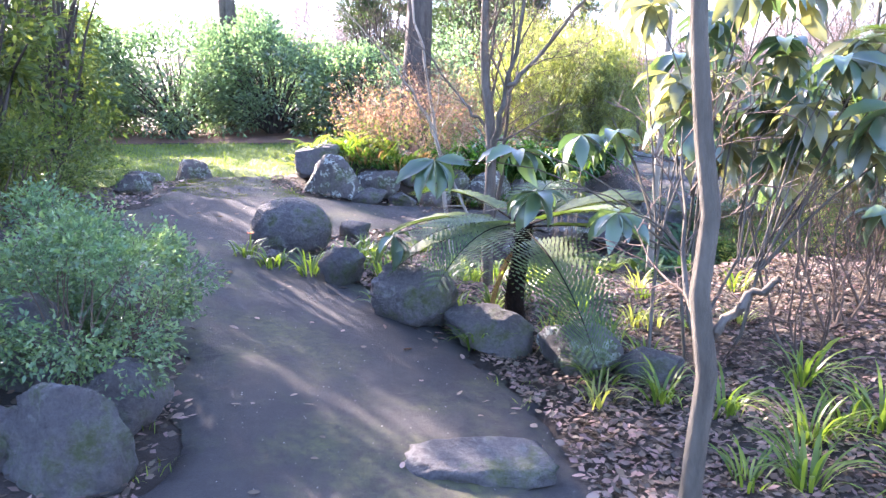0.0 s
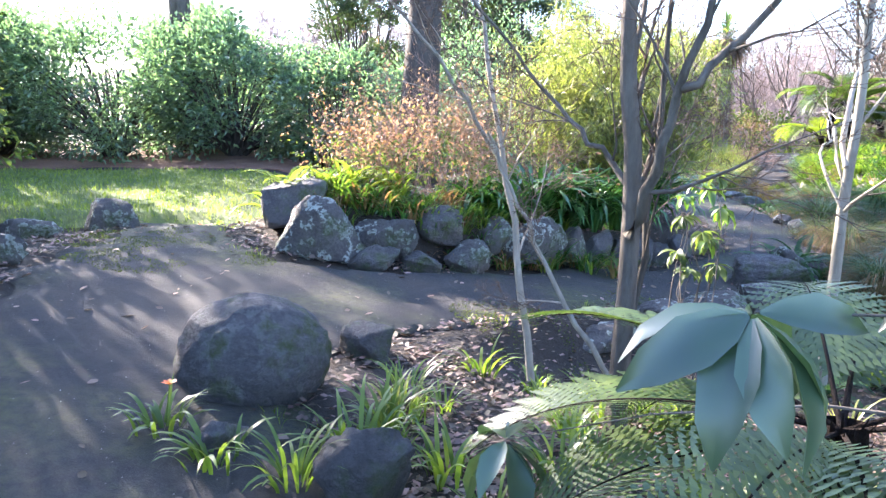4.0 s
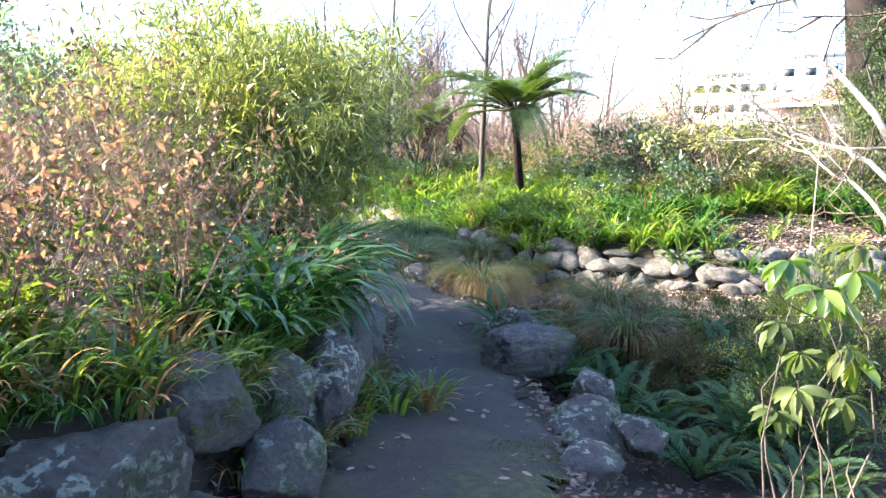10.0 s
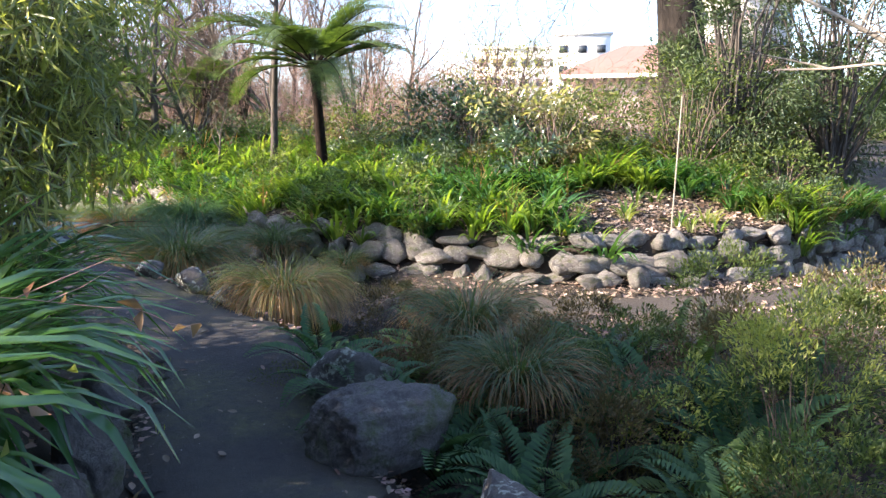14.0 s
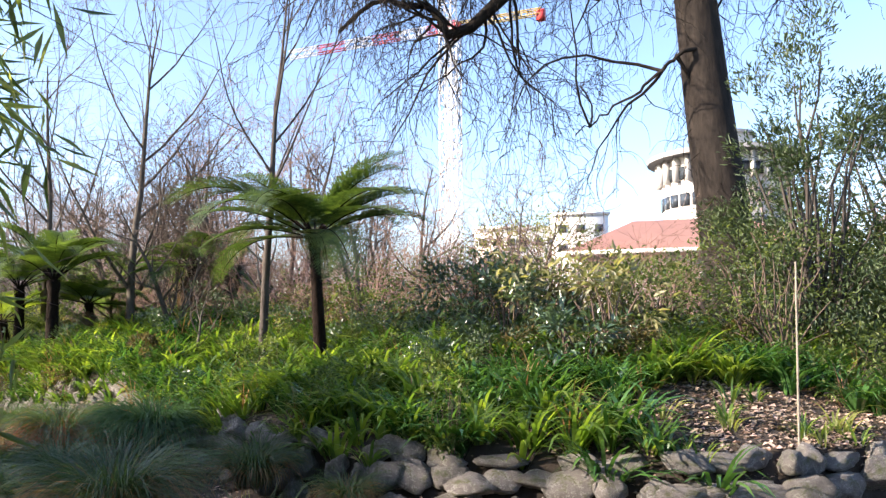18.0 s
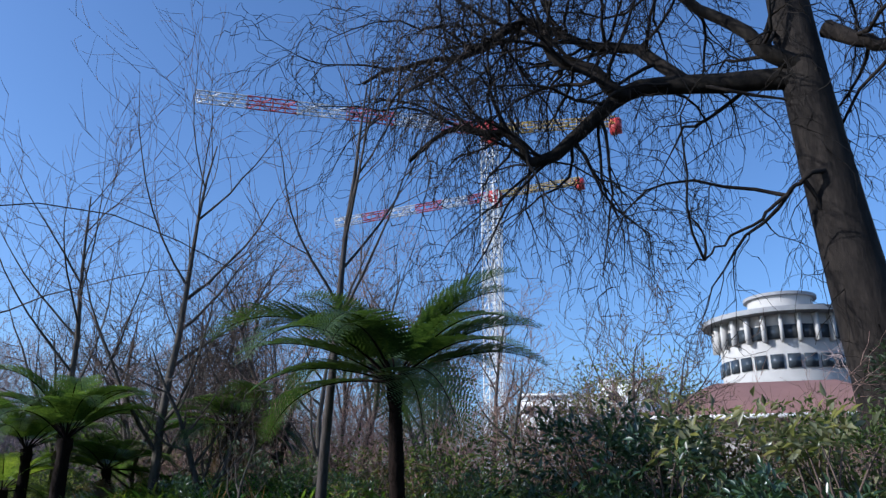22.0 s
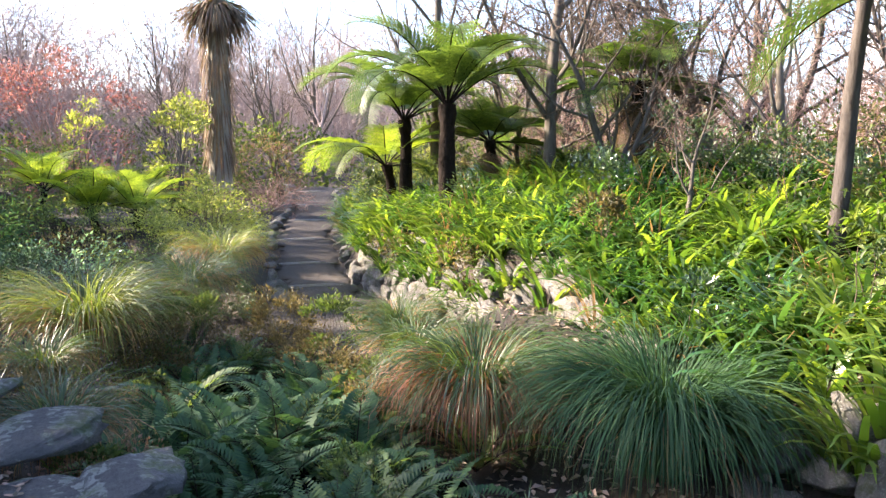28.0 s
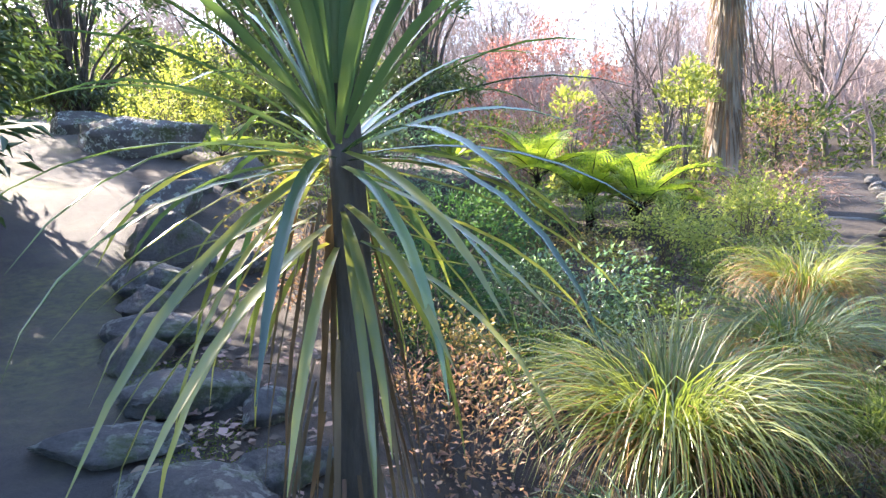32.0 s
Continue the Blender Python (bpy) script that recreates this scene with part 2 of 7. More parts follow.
M_LITTER = leaf_mat("fallen_leaf", (0.06, 0.038, 0.027), (0.21, 0.148, 0.112), 0.15, 0.7, 0.6, glow=(1.3, 1.2, 1.0))
M_OLIVE = leaf_mat("dull_shrub_leaf", (0.042, 0.07, 0.022), (0.1, 0.13, 0.044), 0.42, 0.5, 0.45, spec=0.35)
M_PINE = leaf_mat("dark_needles", (0.03, 0.055, 0.025), (0.06, 0.09, 0.035), 0.2, 0.5, 0.3)
M_CORD = leaf_mat("cordyline_leaf", (0.04, 0.08, 0.045), (0.09, 0.14, 0.06), 0.3, 0.25, 0.45, spec=0.9)
M_BANK = leaf_mat("bank_strap_leaf", (0.042, 0.1, 0.018), (0.125, 0.19, 0.036), 0.48, 0.28, 0.6, glow=(2.05, 2.05, 0.9), spec=0.9)
# brighter copy of pale_fallen_leaf: sunshine on the bank is put into its colour
M_LITTERB = leaf_mat("sun_toned_bank_leaf", (0.16, 0.115, 0.085), (0.4, 0.31, 0.245), 0.2, 0.7, 0.5, glow=(1.3, 1.2, 1.0))
# darker copy of fern_frond, with backlit shade put into the leaf colour
M_FERNK = leaf_mat("shade_toned_fern_frond", (0.028, 0.055, 0.016), (0.062, 0.1, 0.026), 0.3, 0.5)
M_RUST = leaf_mat("rusty_dry_blade", (0.12, 0.05, 0.022), (0.26, 0.125, 0.05), 0.4, 0.6, 0.4, glow=(1.6, 1.4, 1.0))
M_REDL = leaf_mat("red_winter_leaf", (0.17, 0.075, 0.06), (0.29, 0.15, 0.12), 0.45, 0.6, 0.4, glow=(1.5, 1.2, 1.1))
M_TRACK = soil_mat("trodden_dirt", [(0.3, (0.03, 0.024, 0.02)), (0.6, (0.06, 0.047, 0.038)), (0.8, (0.11, 0.088, 0.07))], 30, 1.1, 0.95, 0.9, 0.03)
M_SEDGE = leaf_mat("brown_olive_sedge", (0.065, 0.058, 0.024), (0.15, 0.115, 0.05), 0.4, 0.6, 0.4, glow=(1.6, 1.5, 1.0))
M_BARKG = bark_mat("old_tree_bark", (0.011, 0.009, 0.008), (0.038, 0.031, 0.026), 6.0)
M_CORDY = leaf_mat("yellowing_cordyline_leaf", (0.1, 0.12, 0.04), (0.26, 0.25, 0.07), 0.4, 0.3, 0.4, spec=0.8)
M_MOSS = leaf_mat("moss", (0.05, 0.068, 0.02), (0.09, 0.115, 0.034), 0.3, 0.9, 0.35, spec=0.1)
M_SEDGEG = leaf_mat("light_green_sedge", (0.07, 0.1, 0.03), (0.16, 0.18, 0.06), 0.4, 0.4, 0.4)
# greyer, paler twig colour: the haze over the far woods is mixed in
M_HAZE = bark_mat("haze_toned_far_twigs", (0.26, 0.19, 0.18), (0.45, 0.36, 0.34), 14)
M_GOLD = leaf_mat("golden_dry_blade", (0.19, 0.12, 0.05), (0.34, 0.24, 0.105), 0.42, 0.5, 0.45, glow=(1.6, 1.45, 1.0))
M_DROOP = leaf_mat("pale_drooping_leaf", (0.11, 0.12, 0.06), (0.25, 0.24, 0.12), 0.42, 0.35, 0.45, spec=0.9)
M_LITTERP = leaf_mat("pale_fallen_leaf", (0.1, 0.068, 0.048), (0.28, 0.2, 0.15), 0.2, 0.7, 0.5, glow=(1.3, 1.2, 1.0))
# ---- shape helpers ----
RNG = np.random.default_rng(7)


def mesh_np(name, chunks, material, smooth=False):
    """A mesh from chunks of (vertices n x 3, faces m x 3 or m x 4)."""
    vs, starts, loops, total, off, at = [], [], [], [], 0, 0
    for v, f in chunks:
        f = np.asarray(f, np.int64)
        vs.append(np.asarray(v, float).reshape(-1, 3))
        k = f.shape[1]
        loops.append((f + off).ravel())
        starts.append(at + np.arange(len(f)) * k)
        total.append(np.full(len(f), k))
        at += f.size
        off += len(vs[-1])
    me = bpy.data.meshes.new(name)
    v, l, s, t = np.concatenate(vs), np.concatenate(loops), np.concatenate(starts), np.concatenate(total)
    me.vertices.add(len(v))
    me.vertices.foreach_set("co", v.astype(np.float32).ravel())
    me.loops.add(len(l))
    me.loops.foreach_set("vertex_index", l.astype(np.int32))
    me.polygons.add(len(s))
    me.polygons.foreach_set("loop_start", s.astype(np.int32))
    me.polygons.foreach_set("loop_total", t.astype(np.int32))
    if smooth:
        me.polygons.foreach_set("use_smooth", np.ones(len(s), bool))
    me.materials.append(material)
    me.update(calc_edges=True)
    me.validate()
    return me


def obj(name, me, parent=None, at=None, label=""):
    ob = new(name, me)
    if parent is not None:
        ob.parent = parent
    if at is not None:
        ob.matrix_basis = at
    if label:
        ob["label"] = label
    return ob


def thing(name, x, y, z, label, category, group="", kind="", rz=0, scale=1.0):
    ob = new(name)
    ob.empty_display_size = 0.1
    ob.matrix_basis = pose(x, y, z, 0, 0, rz) @ Matrix.Scale(scale, 4)
    return tagged(ob, label, category, group, kind)


def unit(v):
    return v / np.maximum(np.linalg.norm(v, axis=-1, keepdims=True), 1e-9)


def place(v, x, y, z, rz=0.0, s=1.0):
    c, n = math.cos(rz), math.sin(rz)
    m = np.array([[c, -n, 0], [n, c, 0], [0, 0, 1]]) * s
    return v @ m.T + (x, y, z)


def tube(points, radii, sides=6):
    """A tapered tube along points."""
    p, r = np.asarray(points, float), np.asarray(radii, float)
    d = unit(np.gradient(p, axis=0))
    ref = np.where(np.abs(d[:, 2:3]) > 0.9, np.array([[1.0, 0, 0]]), np.array([[0, 0, 1.0]]))
    a = unit(np.cross(d, ref))
    b = np.cross(d, a)
    th = np.linspace(0, 2 * np.pi, sides, endpoint=False)
    v = p[:, None] + r[:, None, None] * (np.cos(th)[None, :, None] * a[:, None] + np.sin(th)[None, :, None] * b[:, None])
    n = len(p)
    i, j = np.meshgrid(np.arange(n - 1), np.arange(sides), indexing="ij")
    k = (j + 1) % sides
    f = np.stack([i * sides + j, i * sides + k, (i + 1) * sides + k, (i + 1) * sides + j], -1).reshape(-1, 4)
    return v.reshape(-1, 3), f


def blades(base, az, length, width, lift, droop, segs=5, fold=0.0, taper=0.75, twist=0.0):
    """Arching strap blades: each leaves its base at the angle lift and bends over by droop (radians)."""
    n = len(base)
    u = np.linspace(0, 1, segs + 1)
    ang = lift[:, None] - droop[:, None] * u[None] ** 1.3
    step = (length / segs)[:, None]
    dr = np.cos(ang) * step
    dz = np.sin(ang) * step
    rr = np.concatenate([np.zeros((n, 1)), np.cumsum(dr[:, :-1], 1)], 1)
    zz = np.concatenate([np.zeros((n, 1)), np.cumsum(dz[:, :-1], 1)], 1)
    ca, sa = np.cos(az)[:, None], np.sin(az)[:, None]
    mid = np.stack([rr * ca, rr * sa, zz], -1) + base[:, None]
    w = width[:, None] * np.minimum(1.0, 0.55 + 2.2 * u[None]) * (1 - u[None] ** (1 / (1.001 - taper) if taper < 1 else 8)) / 2
    w[:, -1] = width * 0.03
    side = np.stack([-sa, ca, np.zeros_like(ca)], -1)
    tw = twist * (RNG.random(n)[:, None] - 0.5)
    side = side * np.cos(tw)[..., None] + np.array([0, 0, 1.0]) * np.sin(tw)[..., None]
    l, r = mid - side * w[..., None], mid + side * w[..., None]
    if fold:
        up = np.stack([-np.sin(ang) * ca, -np.sin(ang) * sa, np.cos(ang)], -1)
        l, r = l + up * (w * fold)[..., None], r + up * (w * fold)[..., None]
        v = np.stack([l, mid, r], 2)
        q = 3
    else:
        v = np.stack([l, r], 2)
        q = 2
    i = np.arange(segs)
    b0 = (np.arange(n) * (segs + 1) * q)[:, None]
    fs = []
    for e in range(q - 1):
        fs.append(np.stack([b0 + i * q + e, b0 + i * q + e + 1, b0 + (i + 1) * q + e + 1, b0 + (i + 1) * q + e], -1).reshape(-1, 4))
    return v.reshape(-1, 3), np.concatenate(fs)


def leaves(p, d, nrm, length, width, fold=0.25, droop=0.25, fine=False):
    """Leaves at p that point along d: two halves folded at the rib (fine: with shoulders and a bent tip)."""
    d = unit(d)
    s = unit(np.cross(d, nrm))
    u = np.cross(s, d)
    L, W = length[:, None], width[:, None]
    n = len(p)
    if not fine:
        v = np.stack([p, p + d * L * 0.45 - s * W * 0.5 + u * W * fold, p + d * L - u * L * droop, p + d * L * 0.45 + s * W * 0.5 + u * W * fold], 1)
        b = (np.arange(n) * 4)[:, None]
        f = np.concatenate([b + [[0, 1, 2]], b + [[0, 2, 3]]])
        return v.reshape(-1, 3), f
    prof = [(0.0, 0.05, 0.0), (0.22, 0.34, 0.02), (0.5, 0.5, 0.12), (0.8, 0.36, 0.45), (1.0, 0.03, 1.0)]
    rows = []
    for a, w, z in prof:
        c = p + d * L * a - u * L * droop * z
        rows += [c - s * W * w + u * W * fold * w * 2, c, c + s * W * w + u * W * fold * w * 2]
    v = np.stack(rows, 1)
    b = (np.arange(n) * 15)[:, None]
    f = []
    for k in range(4):
        for e in (0, 1):
            f.append(b + [[k * 3 + e, k * 3 + e + 1, k * 3 + e + 4, k * 3 + e + 3]])
    return v.reshape(-1, 3), np.concatenate(f)


def frond(length, pairs=24, width=0.3, arch=1.0, lift=0.6, teeth=9, seed=0, vee=0.25, bare=0.12):
    """A twice-divided frond along +x: a bent stalk, side leaflets, each with small lobes. Returns stalk and leaf chunks."""
    rg = np.random.default_rng(seed)
    n = 40
    u = np.linspace(0, 1, n)
    ang = lift - arch * u ** 1.9
    st = length / (n - 1)
    x = np.concatenate([[0], np.cumsum(np.cos(ang[:-1]) * st)])
    z = np.concatenate([[0], np.cumsum(np.sin(ang[:-1]) * st)])
    stalk = tube(np.stack([x, 0 * x, z], -1), length * 0.007 * (1.15 - u), 4)
    vs, fs, off = [], [], 0
    for k in range(pairs):
        a = bare + (0.99 - bare) * (k + 0.5) / pairs
        px, pz, an = np.interp(a, u, x), np.interp(a, u, z), np.interp(a, u, ang)
        shape = math.sin(math.pi * min(1, (a - 0.06) ** 0.62)) ** 0.8 + 0.05
        L = length * width * shape * (0.92 + 0.16 * rg.random())
        along = np.array([math.cos(an), 0, math.sin(an)])
        up = np.array([-math.sin(an), 0, math.cos(an)])
        for sgn in (-1, 1):
            out = unit(np.array([0, sgn, 0]) + along * (0.2 + 0.5 * a) + up * (vee + 0.1 * (rg.random() - 0.5)))
            fwd = unit(along - out * (along @ out))
            nn = np.cross(out, fwd) * sgn
            t = (np.arange(teeth) + 0.5) / teeth
            w = L * 0.14 * (1 - t ** 2.2) + 0.002
            base = np.array([px, 0, pz]) + out * (t * L)[:, None] - np.array([0, 0, 1]) * (t[:, None] ** 2 * L * 0.22)
            g = L / teeth * 0.4
            for q in (-1, 1):
                tip = base + fwd * q * w[:, None] + out * g * 0.7
                v = np.stack([base - out * g, tip, base + out * g], 1)
                vs.append(v.reshape(-1, 3))
                fs.append((np.arange(teeth) * 3)[:, None] + [[0, 1, 2]] + off)
                off += teeth * 3
    return stalk, (np.concatenate(vs), np.concatenate(fs))


def rock_mesh(name, size, seed, material, sub=3, facets=9, rough=0.06, boxy=1.0):
    """A weathered stone: a ball cut by random planes and roughened; base a little flattened."""
    rg = np.random.default_rng(seed)
    bm = bmesh.new()
    bmesh.ops.create_icosphere(bm, subdivisions=sub, radius=1.0)
    v = np.array([p.co[:] for p in bm.verts])
    f = np.array([[q.index for q in p.verts] for p in bm.faces])
    bm.free()
    if boxy != 1.0:
        v = np.sign(v) * np.abs(v) ** boxy
        v = v / np.abs(v).max(0)
    for _ in range(facets + 4):
        nrm = unit(rg.normal(size=3))
        dist = rg.uniform(0.52, 0.86) * (1.35 if boxy < 0.8 else 1.0)
        h = v @ nrm - dist
        v = v - np.maximum(h, 0)[:, None] * nrm * 0.97
    o = rg.random(3) * 50
    for sc, am, ridge in ((1.4, rough * 1.5, 0), (3.0, rough * 1.3, 1), (6.5, rough * 0.8, 1), (15.0, rough * 0.45, 0)):
        dn = np.array([noise.noise(Vector(p * sc + o)) for p in v])
        v = v * (1 + am * (1 - 2.6 * np.abs(dn) if ridge else dn))[:, None]
    lo = v[:, 2].min()
    v[:, 2] = np.where(v[:, 2] < -0.75, -0.75 + (v[:, 2] + 0.75) * 0.3, v[:, 2])
    v = v * (np.array(size) / 2)
    return mesh_np(name, [(v, f)], material, smooth=True)


# ---- lie of the land ----
def _poly(x, y, pts):
    """Distance to a polyline, and the columns past x, y there."""
    pts = np.asarray(pts, float)
    best = np.full(np.shape(x), 1e9)
    extra = np.zeros((pts.shape[1] - 2, *np.shape(x)))
    for a, b in zip(pts[:-1], pts[1:]):
        d = b[:2] - a[:2]
        t = np.clip(((x - a[0]) * d[0] + (y - a[1]) * d[1]) / (d @ d), 0, 1)
        r = np.hypot(x - a[0] - t * d[0], y - a[1] - t * d[1])
        near = r < best
        best = np.where(near, r, best)
        for k in range(len(extra)):
            extra[k] = np.where(near, a[2 + k] + t * (b[2 + k] - a[2 + k]), extra[k])
    return best, extra


def _inside(x, y, pts):
    """Signed distance to a closed outline: negative inside."""
    pts = list(pts) + [pts[0]]
    d, _ = _poly(x, y, pts)
    odd = np.zeros(np.shape(x), bool)
    for (x1, y1), (x2, y2) in zip(pts[:-1], pts[1:]):
        c = ((y1 > y) != (y2 > y)) & (x < (x2 - x1) * (y - y1) / (y2 - y1 + 1e-12) + x1)
        odd ^= c
    return np.where(odd, -d, d)


def _ss(a, b, v):
    t = np.clip((v - a) / (b - a), 0, 1)
    return t * t * (3 - 2 * t)


# walkways: x, y, half width, height
WALK = [(0.3, -6, 1.05, 0), (0.0, 1.0, 1.05, 0), (-0.35, 3.9, 1.05, 0), (-0.8, 5.0, 1.05, 0), (-1.95, 6.5, 0.85, 0), (-2.55, 7.6, 0.95, 0), (-2.1, 9.2, 1.25, 0), (-0.5, 10.05, 0.72, 0), (1.0, 11.1, 0.66, 0), (2.6, 12.5, 0.66, 0), (4.1, 13.85, 0.63, 0), (5.05, 14.95, 0.63, 0), (5.5, 16.2, 0.7, 0), (5.7, 17.6, 0.8, 0), (5.85, 20.0, 1.0, 0), (5.3, 22.3, 0.98, 0.0), (4.5, 24.0, 0.95, 0.0), (3.4, 26.6, 1.0, 0.12), (2.3, 29.5, 1.2, 0.75), (0.6, 33.5, 1.3, 1.4), (-2.0, 39, 1.5, 1.8)]
LAWNWAY = [(-2.7, 9.4, 1.0, 0), (-3.1, 10.8, 0.62, 0), (-3.25, 11.5, 0.55, 0.03), (-3.35, 11.9, 0.5, 0.18), (-3.45, 12.2, 0.45, 0.34)]
TRACK = [(18, 7.0, 0.75, -0.5), (13.2, 8.8, 0.6, -0.55), (10.3, 10.4, 0.55, -0.56), (8.8, 12.4, 0.5, -0.56), (8.35, 14.6, 0.45, -0.58)]
STEPS = [(10.6, 24.6, 0.55, -0.62), (11.7, 27.6, 0.55, -0.68), (12.75, 30.3, 0.58, -0.75), (13.65, 32.3, 0.6, -0.55), (14.6, 34.4, 0.6, -0.3), (16.1, 36.6, 0.62, -0.03), (18.0, 40.5, 0.8, 0.5)]
STREAM = [(1.6, 8.6, 0.4, -0.45), (3.6, 9.8, 0.8, -0.8), (5.2, 11.9, 0.9, -0.85), (6.8, 15.0, 0.9, -0.85), (8.2, 18.0, 0.9, -0.8), (8.7, 21.0, 0.9, -0.8), (8.6, 23.6, 0.8, -0.85), (8.4, 27.0, 1.0, -0.75), (8.0, 32.0, 1.2, -0.3)]
BANKFOOT = [(22, 5.0), (14.8, 8.9), (12.2, 10.3), (10.3, 11.9), (9.65, 13.1), (9.5, 14.4), (9.3, 16.3), (9.9, 18.4), (10.9, 20.6), (11.6, 23.2), (12.0, 25.3), (12.6, 27.4), (13.5, 29.9), (14.4, 32.0), (15.3, 34.0), (17.0, 36.2), (19.5, 40.5), (60, 60), (60, -20), (22, -20)]
ISLAND = [(-2.3, 11.6), (-1.75, 11.15), (-0.85, 10.95), (0.1, 11.3), (0.9, 11.95), (1.75, 12.8), (2.7, 13.75), (3.6, 14.75), (4.1, 15.9), (4.2, 17.5), (4.2, 20.0), (3.4, 23.0), (1.5, 26.0), (-0.5, 24.0), (-1.5, 18.0), (-2.0, 14.5)]
LAWN = [(-2.7, 12.3), (-3.0, 12.0), (-4.3, 12.3), (-6.5, 12.2), (-14.0, 12.0), (-22.0, 14.0), (-22.0, 18.0), (-8.0, 17.6), (-4.0, 17.7), (-2.2, 17.0), (-2.0, 14.0)]


def sd_walk(x, y):
    out = np.full(np.shape(x), 1e9)
    for line in (WALK, LAWNWAY, TRACK, STEPS):
        d, e = _poly(x, y, line)
        out = np.minimum(out, d - e[0])
    return out


def lean_of_land(x, y):
    """The garden falls towards the stream across the first stretch, dips along the second and rises again at the end."""
    p = np.clip(-0.16 * (x + 1.5) + 0.05 * (y - 5), -0.42, 0.5)
    q = np.interp(y, [12.5, 15, 16.5, 18, 20, 21.5, 23.5], [-0.4, -0.33, -0.26, -0.15, 0.0, 0.1, 0.2])
    k = _ss(12.0, 14.5, y)
    d, _ = _poly(x, y, WALK)
    return (p * (1 - k) + q * k) * _ss(4.6, 2.2, d) * (1 - _ss(11.3, 12.8, y) * _ss(-2.2, -2.8, x))


def land(x, y):
    x, y = np.asarray(x, float), np.asarray(y, float)
    tip = lean_of_land(x, y)
    # the lawn side climbs gently away from the walk
    z = 0.5 * _ss(11.2, 13.0, y) * _ss(-1.0, -3.6, x) + 0.06 * np.clip(y - 13.5, 0, 40) * _ss(1.0, -3.0, x)
    z = np.minimum(z, 2.2)
    z = z + 0.12 * _ss(-2.2, -3.4, x) * _ss(9.5, 4.0, y)
    # the planted bed between walk and ditch at the start
    z = z + 0.12 * _ss(0.2, 1.6, x) * _ss(9.5, 6.0, y)
    # raised bed behind the boulders
    si = _inside(x, y, ISLAND)
    z = np.maximum(z, 0.44 * _ss(0.02, -0.3, si) + 0.45 * _ss(-0.2, -2.5, si))
    # the far garden, north of the bed
    z = np.maximum(z, (0.35 + 0.05 * np.clip(y - 26, 0, 30)) * _ss(24, 30, y) * _ss(9.8, 8.0, x))
    dw, ew = _poly(x, y, WALK)
    z = np.maximum(z, ew[1] * _ss(3.5, 0.3, dw - ew[0]))
    z = z + tip
    # ditch with the stream, and low ground beside it
    low = np.full(np.shape(x), 0.0)
    d, e = _poly(x, y, STREAM)
    right = _ss(0.0, 1.4, d - e[0])
    inside_low = _ss(1.1, 0.0, d - e[0] - 0.6)
    z = z * (1 - inside_low) + (e[1] * (1 - right) + -0.55 * right) * inside_low
    d2, e2 = _poly(x, y, TRACK)
    k = _ss(2.2, 0.6, d2)
    z = z * (1 - k) + np.minimum(z, e2[1]) * k
    d3, e3 = _poly(x, y, STEPS)
    k = _ss(1.6, 0.9, d3)
    z = z * (1 - k) + np.minimum(z, e3[1] + 0.04) * k
    zone = _inside(x, y, [(2.5, 8.0), (5, 12.4), (7.3, 15.6), (9.4, 16.4), (10.2, 12), (15, 8.8), (22, 5), (22, -2), (6, 4)])
    z = np.where(zone < 0, np.minimum(z, -0.42 - 0.16 * _ss(0, -0.8, zone)), z)
    # far bank above the stone wall
    sb = _inside(x, y, BANKFOOT)
    bank = -0.5 + (0.62 + 0.36 * _ss(20.0, 24.0, y) * _ss(30, 27, y)) * _ss(0.0, -0.28, sb) + 0.24 * np.clip(-sb - 0.28, 0, 3.0) + 0.05 * np.clip(-sb - 3.3, 0, 30)
    z = np.where(sb < 0, bank, z)
    # walkways press the land to their own height
    for line in (WALK, LAWNWAY, TRACK, STEPS):
        d, e = _poly(x, y, line)
        k = _ss(0.35, 0.02, d - e[0])
        z = z * (1 - k) + (e[1] + (tip if line in (WALK, LAWNWAY) else 0)) * k
    far = np.hypot(x - 6, y - 16)
    az = np.degrees(np.arctan2(x - 6, y - 16))
    z = z + 9.0 * _ss(36, 95, far) * _ss(-50, -15, az) * _ss(62, 40, az)
    return z + 0.012 * np.sin(3.1 * x + 1.7 * y) * np.cos(2.3 * y - 0.8 * x) * _ss(0, 0.5, sd_walk(x, y)) + 0.0 * far


def ground_z(x, y):
    return float(land(np.array([x]), np.array([y]))[0])


def _axis(lo, hi, step, reach):
    a = np.arange(lo, hi + 1e-6, step)
    g = step * 1.35 ** np.arange(1, 40)
    g = np.cumsum(g)
    g = g[g < reach]
    return np.concatenate([lo - g[::-1], a, hi + g])


gx, gy = _axis(-9, 21, 0.16, 900), _axis(-4, 42, 0.16, 900)
GX, GY = np.meshgrid(gx, gy, indexing="ij")
GZ = land(GX, GY)
under = _ss(0.3, -0.05, sd_walk(GX, GY))
GZ = GZ - 0.06 * under
n1, n2 = GX.shape
ii, jj = np.meshgrid(np.arange(n1 - 1), np.arange(n2 - 1), indexing="ij")
quad = np.stack([ii * n2 + jj, (ii + 1) * n2 + jj, (ii + 1) * n2 + jj + 1, ii * n2 + jj + 1], -1).reshape(-1, 4)
ground = obj("ground", mesh_np("ground", [(np.stack([GX, GY, GZ], -1), quad)], M_SOIL, smooth=True))
tagged(ground, "brown leafy garden soil rising to banks", "ground", kind="structure")


